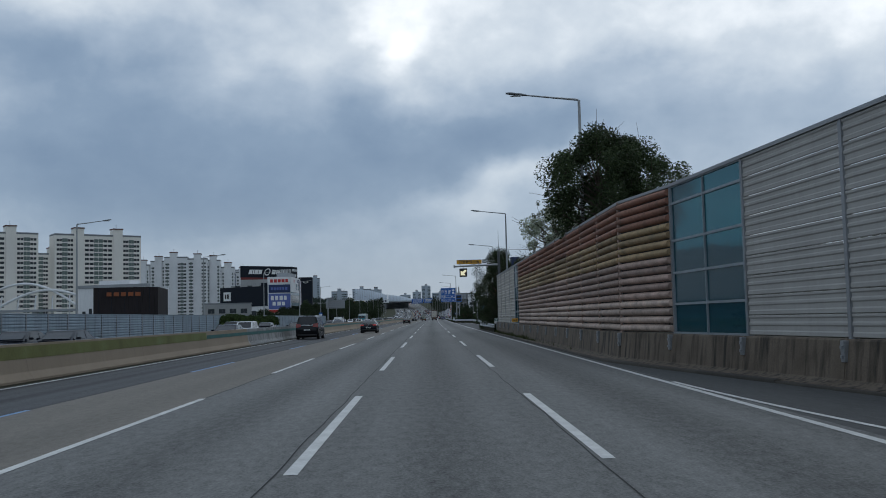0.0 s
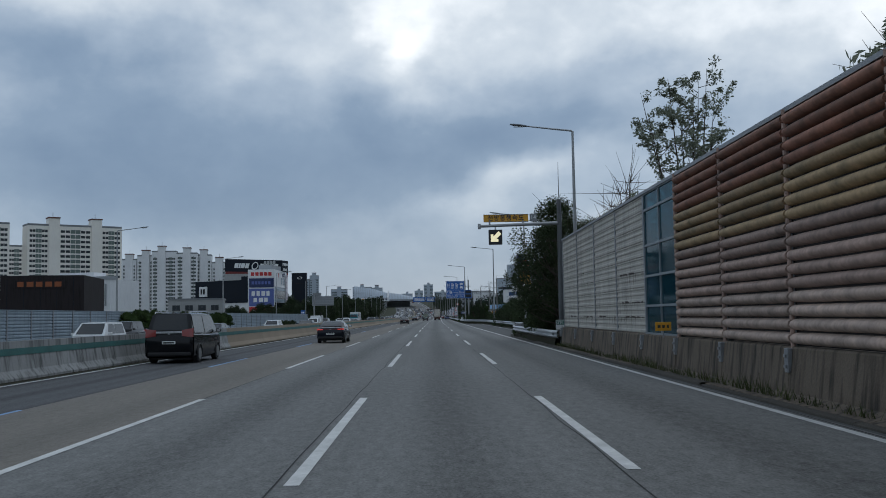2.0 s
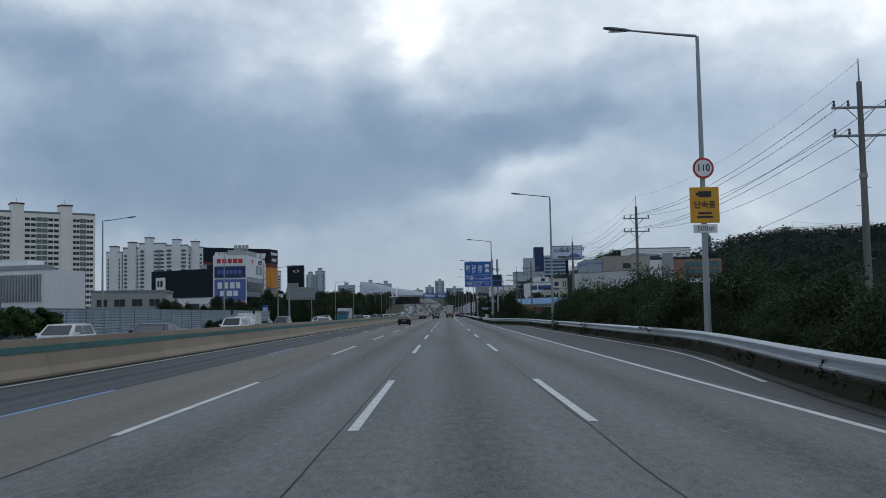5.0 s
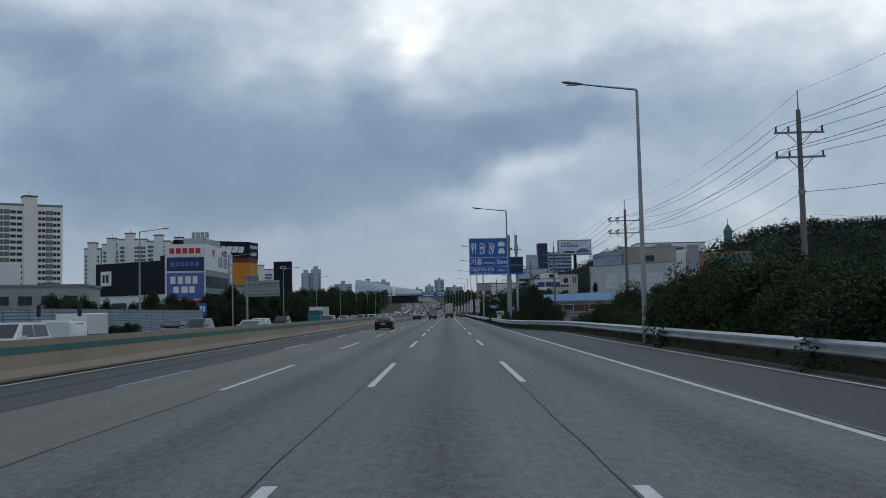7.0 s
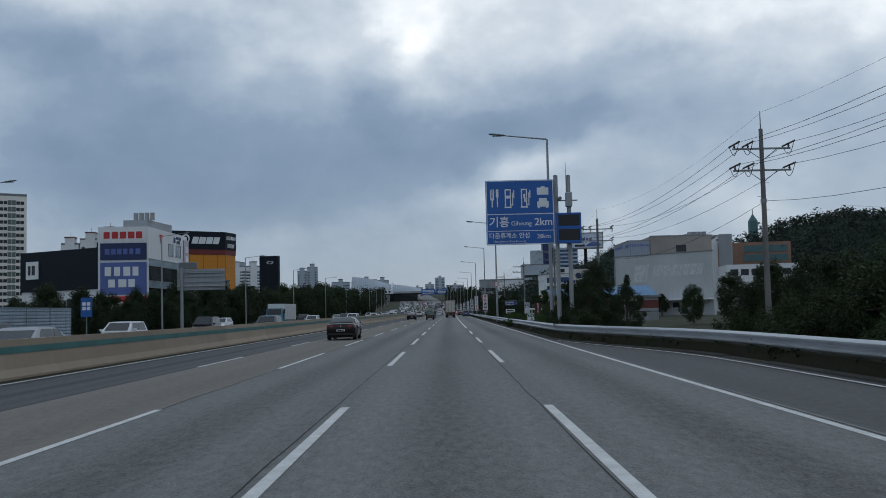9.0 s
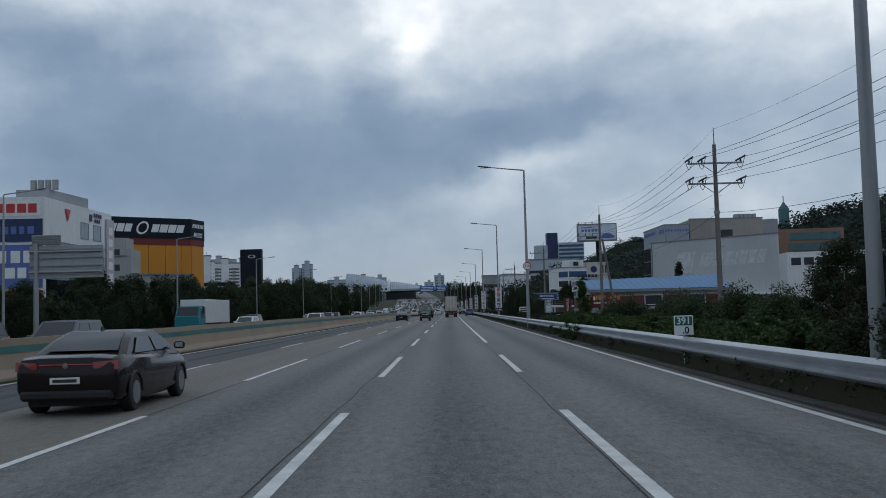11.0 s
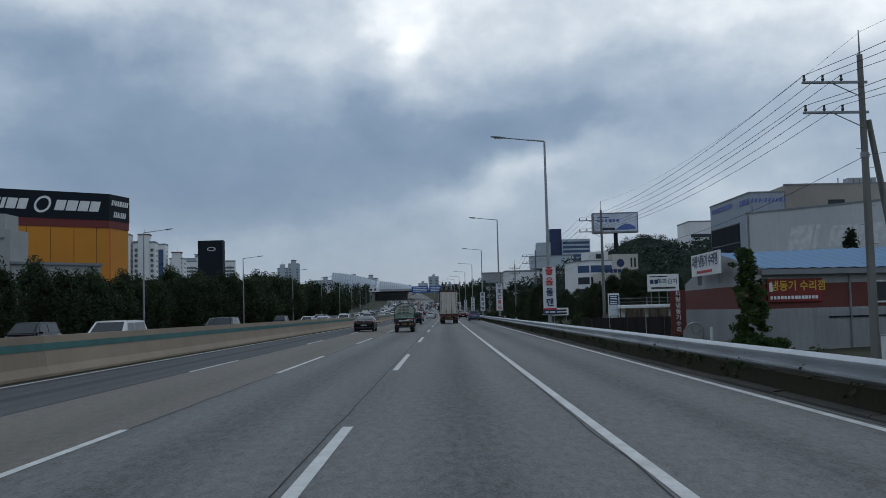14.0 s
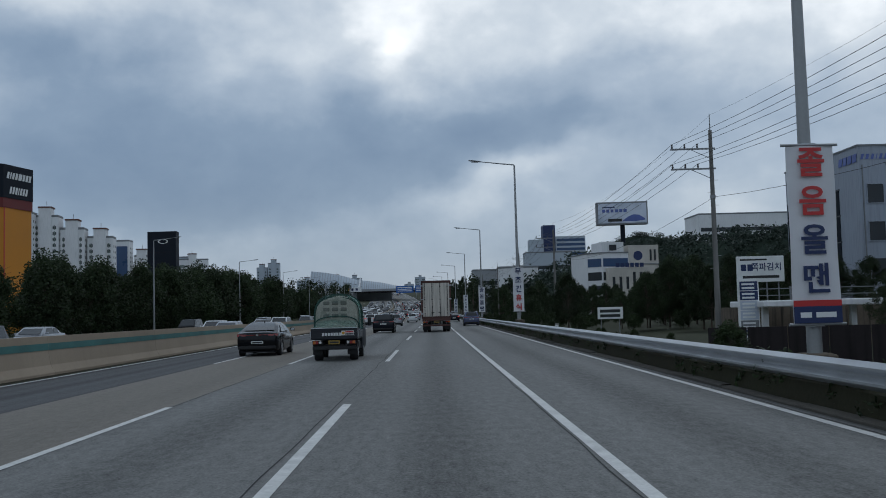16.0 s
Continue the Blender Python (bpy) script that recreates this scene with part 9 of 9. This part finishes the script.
for k in (-1, 1):
    pts = [(k * 0.862, 3.25, 1.18), (k * 0.862, 4.45, 1.18), (k * 0.79, 4.22, 1.74), (k * 0.79, 3.25, 1.74)]
    part("side_window", Geo().add(pts if k > 0 else pts[::-1], ((0, 1, 2, 3),)), "car_glass", cb)
    mr = part("mirror", Geo().box(min(k * 0.95, k * 1.10), max(k * 0.95, k * 1.10), 4.35, 4.46, 1.22, 1.56, 0.03), "trim_black", pk)
    part("mirror_arm", Geo().tube(((k * 0.84, 4.45, 1.30), (k * 1.0, 4.42, 1.36)), 0.015, 6), "trim_black", mr)
part("rear_window", Geo().box(-0.6, 0.6, 3.005, 3.02, 1.35, 1.78, 0.02), "car_glass", cb)
# load: a tall wrapped stack at the front, low sacks behind, one net over all
g = Geo()
rings = []
for y, top, w in ((1.08, 2.34, 0.78), (1.10, 2.38, 0.81), (1.30, 2.40, 0.83), (1.9, 2.42, 0.84), (2.5, 2.36, 0.83), (2.85, 2.16, 0.78), (2.98, 1.9, 0.70)):
    ring = [(w * cos(a) * (1 if sin(a) < 0.75 else 0.96), y, 0.9 + (top - 0.9) * min(1.0, sin(a) ** 0.36)) for a in [pi * i / 14 for i in range(15)]]
    rings.append([(p[0], p[1] + 0.05 * noise.noise((p[0] * 2, p[2] * 2, y)), p[2]) for p in ring])
g.loft(rings, True, True)
part("wrapped_stack", g, "load_beige", pk, "grey wrapped stack of goods under the net", smooth=45)
for k, (x, y, rx_, h) in enumerate(((-0.45, 0.55, 0.36, 0.38), (0.15, 0.5, 0.34, 0.42), (0.55, 0.6, 0.26, 0.36), (-0.15, 0.9, 0.45, 0.50))):
    g = Geo()
    rings = [[(x + rx_ * cos(w) * r, y + 0.34 * sin(w) * r, 0.88 + h * z) for w in [2 * pi * i / 14 for i in range(14)]] for r, z in ((1.0, 0.0), (1.05, 0.35), (0.9, 0.75), (0.5, 0.97), (0.1, 1.0))]
    part("sack", g.loft(rings, True, True), "load_beige", pk, "pale sack under the net", smooth=60)
g = Geo()
rows = []
for j, (y, z, w) in enumerate(((0.02, 1.20, 0.86), (0.22, 1.30, 0.84), (0.55, 1.42, 0.82), (0.9, 1.52, 0.82), (1.00, 1.66, 0.83), (1.03, 2.20, 0.85), (1.06, 2.43, 0.86), (1.30, 2.46, 0.87), (1.9, 2.48, 0.89), (2.5, 2.42, 0.88), (2.9, 2.20, 0.84), (3.03, 1.9, 0.76))):
    base = 1.16
    row = []
    for i in range(19):
        a = pi * i / 18
        x = w * cos(a)
        zz = base + (z - base) * min(1.0, max(0.0, sin(a)) ** (0.34 if j > 4 else 0.5))
        row.append((x, y + 0.03 * noise.noise((x * 3, zz * 3, y)), zz + 0.012 * noise.noise((x * 6, y * 6, zz * 6))))
    rows.append(row)
g.loft(rows, closed=False)
part("net", g, "net", pk, "green mesh net stretched over the load", smooth=60)
g = Geo()
g.loft([[(x * 1.012, y, z + 0.006) for x, y, z in row[:7]] for row in rows[6:]], closed=False)
part("net_fold", g, "net_fold", pk, "doubled green net along the side", smooth=60)
g = Geo()
g.loft([[(x, y - 0.006, z + 0.006) for x, y, z in row] for row in rows[:4]], closed=False)
part("net_skirt", g, "net_mid", pk, "green net gathered low over the sacks", smooth=60)
for i in range(3):
    for k in range(3):
        part("crate", Geo().box(-0.50 + 0.33 * i, -0.26 + 0.33 * i, 1.055, 1.10, 1.60 + 0.24 * k, 1.74 + 0.24 * k, 0.02), "crate", pk)
for y, top, w in ((1.12, 2.37, 0.86), (1.75, 2.50, 0.90), (2.35, 2.47, 0.90)):
    pts = [(w * cos(a), y, 1.12 + (top - 1.12) * sin(a) ** 0.34 if sin(a) > 0 else 1.12) for a in [pi * i / 20 for i in range(21)]]
    part("rope", Geo().tube(pts, 0.022, 6, False), "rope", pk)
pts = [(0.84 * cos(a), 1.04, 1.15 + 0.5 * max(0.0, sin(a)) ** 0.5) for a in [pi * i / 20 for i in range(21)]]
part("rope", Geo().tube(pts, 0.025, 6, False), "rope", pk)
pk.matrix_basis = pose(-1.55, 424.0, 0, 0, 0, -0.6)

# ---- box lorry ----
M["box_brown"] = material("red_brown_lorry_frame", (0.075, 0.030, 0.024), 0.6, 0.1, fine=30, coarse=1.2, vary=0.1, stain=0.3, streak=0.2)
M["box_cream"] = material("cream_lorry_door", (0.55, 0.51, 0.45), 0.6, fine=20, coarse=0.9, vary=0.04, stain=0.15, streak=0.35, bump=0.05)


def box_lorry(name, label, W, H, L, frame_mat, door_mat, cab_mat, floor=1.15, category="truck"):
    t = thing(name, label, category)
    hw = W / 2
    part("cargo_box", Geo().box(-hw + 0.03, hw - 0.03, 0.06, L - 2.3, floor, H, 0.03), door_mat, t)
    for x0, x1, z0, z1 in ((-hw, -hw + 0.14, floor, H), (hw - 0.14, hw, floor, H), (-hw, hw, H - 0.18, H + 0.03), (-hw, hw, floor - 0.06, floor + 0.10)):
        part("rear_frame", Geo().box(x0, x1, 0.0, 0.14, z0, z1, 0.015), frame_mat, t)
    for k in (-1, 1):
        x0, x1 = (0.015, hw - 0.15) if k > 0 else (-hw + 0.15, -0.015)
        d = part("rear_door", Geo().box(x0, x1, 0.01, 0.07, floor + 0.11, H - 0.19, 0.012), door_mat, t)
        for f in (0.30, 0.86):
            x = k * (hw - 0.15) * f
            part("lock_rod", Geo().tube(((x, -0.025, floor + 0.12), (x, -0.025, H - 0.2)), 0.022, 6), "trim_black", d)
            for z in (floor + 0.35, floor + 0.9, (floor + H) / 2, H - 0.5):
                part("rod_keeper", Geo().box(x - 0.05, x + 0.05, -0.04, 0.01, z - 0.03, z + 0.03), "trim_black", d)
        part("lock_handle", Geo().box(min(k * 0.18, k * 0.42), max(k * 0.18, k * 0.42), -0.05, -0.02, floor + 0.42, floor + 0.48, 0.008), "trim_black", d)
        for z in (floor + 0.35, (floor + H) / 2, H - 0.4):
            part("hinge", Geo().box(min(k * (hw - 0.20), k * (hw + 0.05)), max(k * (hw - 0.20), k * (hw + 0.05)), -0.02, 0.03, z - 0.05, z + 0.05), "galv", d)
        lp = part("tail_lamp", Geo().box(min(k * hw * 0.55, k * hw * 0.92), max(k * hw * 0.55, k * hw * 0.92), -0.02, 0.06, 0.80, 0.96, 0.01), "trim_black", t)
        part("red_lens", Geo().box(min(k * hw * 0.6, k * hw * 0.74), max(k * hw * 0.6, k * hw * 0.74), -0.03, -0.02, 0.82, 0.94), "lens_red", lp)
        part("amber_lens", Geo().box(min(k * hw * 0.76, k * hw * 0.9), max(k * hw * 0.76, k * hw * 0.9), -0.03, -0.02, 0.82, 0.94), "lens_amber", lp)
        for x in (0.78, 0.52):
            wheel(t, k * hw * x, 1.5, 0.46, 0.27, "galv")
        wheel(t, k * hw * 0.80, L - 1.3, 0.46, 0.27, "galv")
        part("mudflap", Geo().box(min(k * hw * 0.40, k * hw * 0.94), max(k * hw * 0.40, k * hw * 0.94), 0.80, 0.83, 0.18, 0.75), "tyre", t)
        mr = part("mirror", Geo().box(min(k * (hw + 0.05), k * (hw + 0.24)), max(k * (hw + 0.05), k * (hw + 0.24)), L - 0.7, L - 0.55, 1.9, 2.5, 0.04), "trim_black", t)
        part("mirror_arm", Geo().tube(((k * (hw - 0.1), L - 0.7, 2.5), (k * (hw + 0.15), L - 0.62, 2.55)), 0.02, 6), "trim_black", mr)
        part("side_guard", Geo().box(min(k * hw * 0.9, k * hw * 0.95), max(k * hw * 0.9, k * hw * 0.95), 2.6, L - 2.6, 0.55, 0.85, 0.02), "galv", t)
    part("under_bar", Geo().box(-hw * 0.92, hw * 0.92, 0.0, 0.10, 0.50, 0.66, 0.02), frame_mat, t)
    rb = part("rear_sill", Geo().box(-hw * 0.95, hw * 0.95, 0.0, 0.16, 0.98, floor - 0.06, 0.02), frame_mat, t)
    plate_on(rb, 0.0, -0.03, 0.88, 0.44, 0.20, "plate_yellow")
    part("chassis", Geo().box(-0.42, 0.42, 0.2, L - 0.4, 0.70, 1.0, 0.03), "trim_black", t)
    g = Geo()
    rings = []
    for y, w, zt in ((L - 2.2, 0.94, H * 0.78), (L - 2.05, 0.96, H * 0.82), (L - 0.7, 0.96, H * 0.80), (L - 0.12, 0.94, 1.75), (L, 0.88, 1.2)):
        w *= hw
        rings.append(list(reversed([(-w, y, 0.5), (-w, y, 1.5), (-w * 0.93, y, max(1.6, zt - 0.15)), (-w * 0.8, y, max(1.65, zt)), (w * 0.8, y, max(1.65, zt)), (w * 0.93, y, max(1.6, zt - 0.15)), (w, y, 1.5), (w, y, 0.5)])))
    c = part("cab", g.loft(rings, True, True), cab_mat, t, smooth=38)
    for k in (-1, 1):
        pts = [(k * hw * 0.968, L - 1.7, 1.55), (k * hw * 0.968, L - 0.5, 1.55), (k * hw * 0.92, L - 0.75, H * 0.70), (k * hw * 0.92, L - 1.7, H * 0.70)]
        part("side_window", Geo().add(pts if k > 0 else pts[::-1], ((0, 1, 2, 3),)), "car_glass", c)
    part("windscreen", Geo().add([(-hw * 0.8, L - 0.06, 1.72), (hw * 0.8, L - 0.06, 1.72), (hw * 0.74, L - 0.62, H * 0.78), (-hw * 0.74, L - 0.62, H * 0.78)], ((0, 3, 2, 1),)), "car_glass", c)
    return t


lorry = box_lorry("box_lorry", "box lorry with cream rear doors and brown frame", 2.60, 4.45, 9.5, "box_brown", "box_cream", "white_paint", 1.25)
lorry.matrix_basis = pose(2.95, 472.3, 0, 0, 0, -0.6)
small = box_lorry("delivery_truck", "white delivery truck on the opposite carriageway", 1.75, 2.05, 5.2, "white_paint", "white_paint", "white_paint", 0.95)
small.matrix_basis = pose(-18.6, 245.0, 0, 0, 0, 180)
teal = box_lorry("teal_lorry", "lorry with a teal cab and white box", 2.45, 3.2, 12.0, "white_paint", "white_paint", "teal_paint_truck", 1.0)
teal.matrix_basis = pose(-22.0, 375.5, 0, 0, 0, 180)
for s, lane in ((720, -10), (610, -22)):
    copy_thing(small, pose(*on_road(lane, s), 0, 0, 0 if lane > -13 else 180))
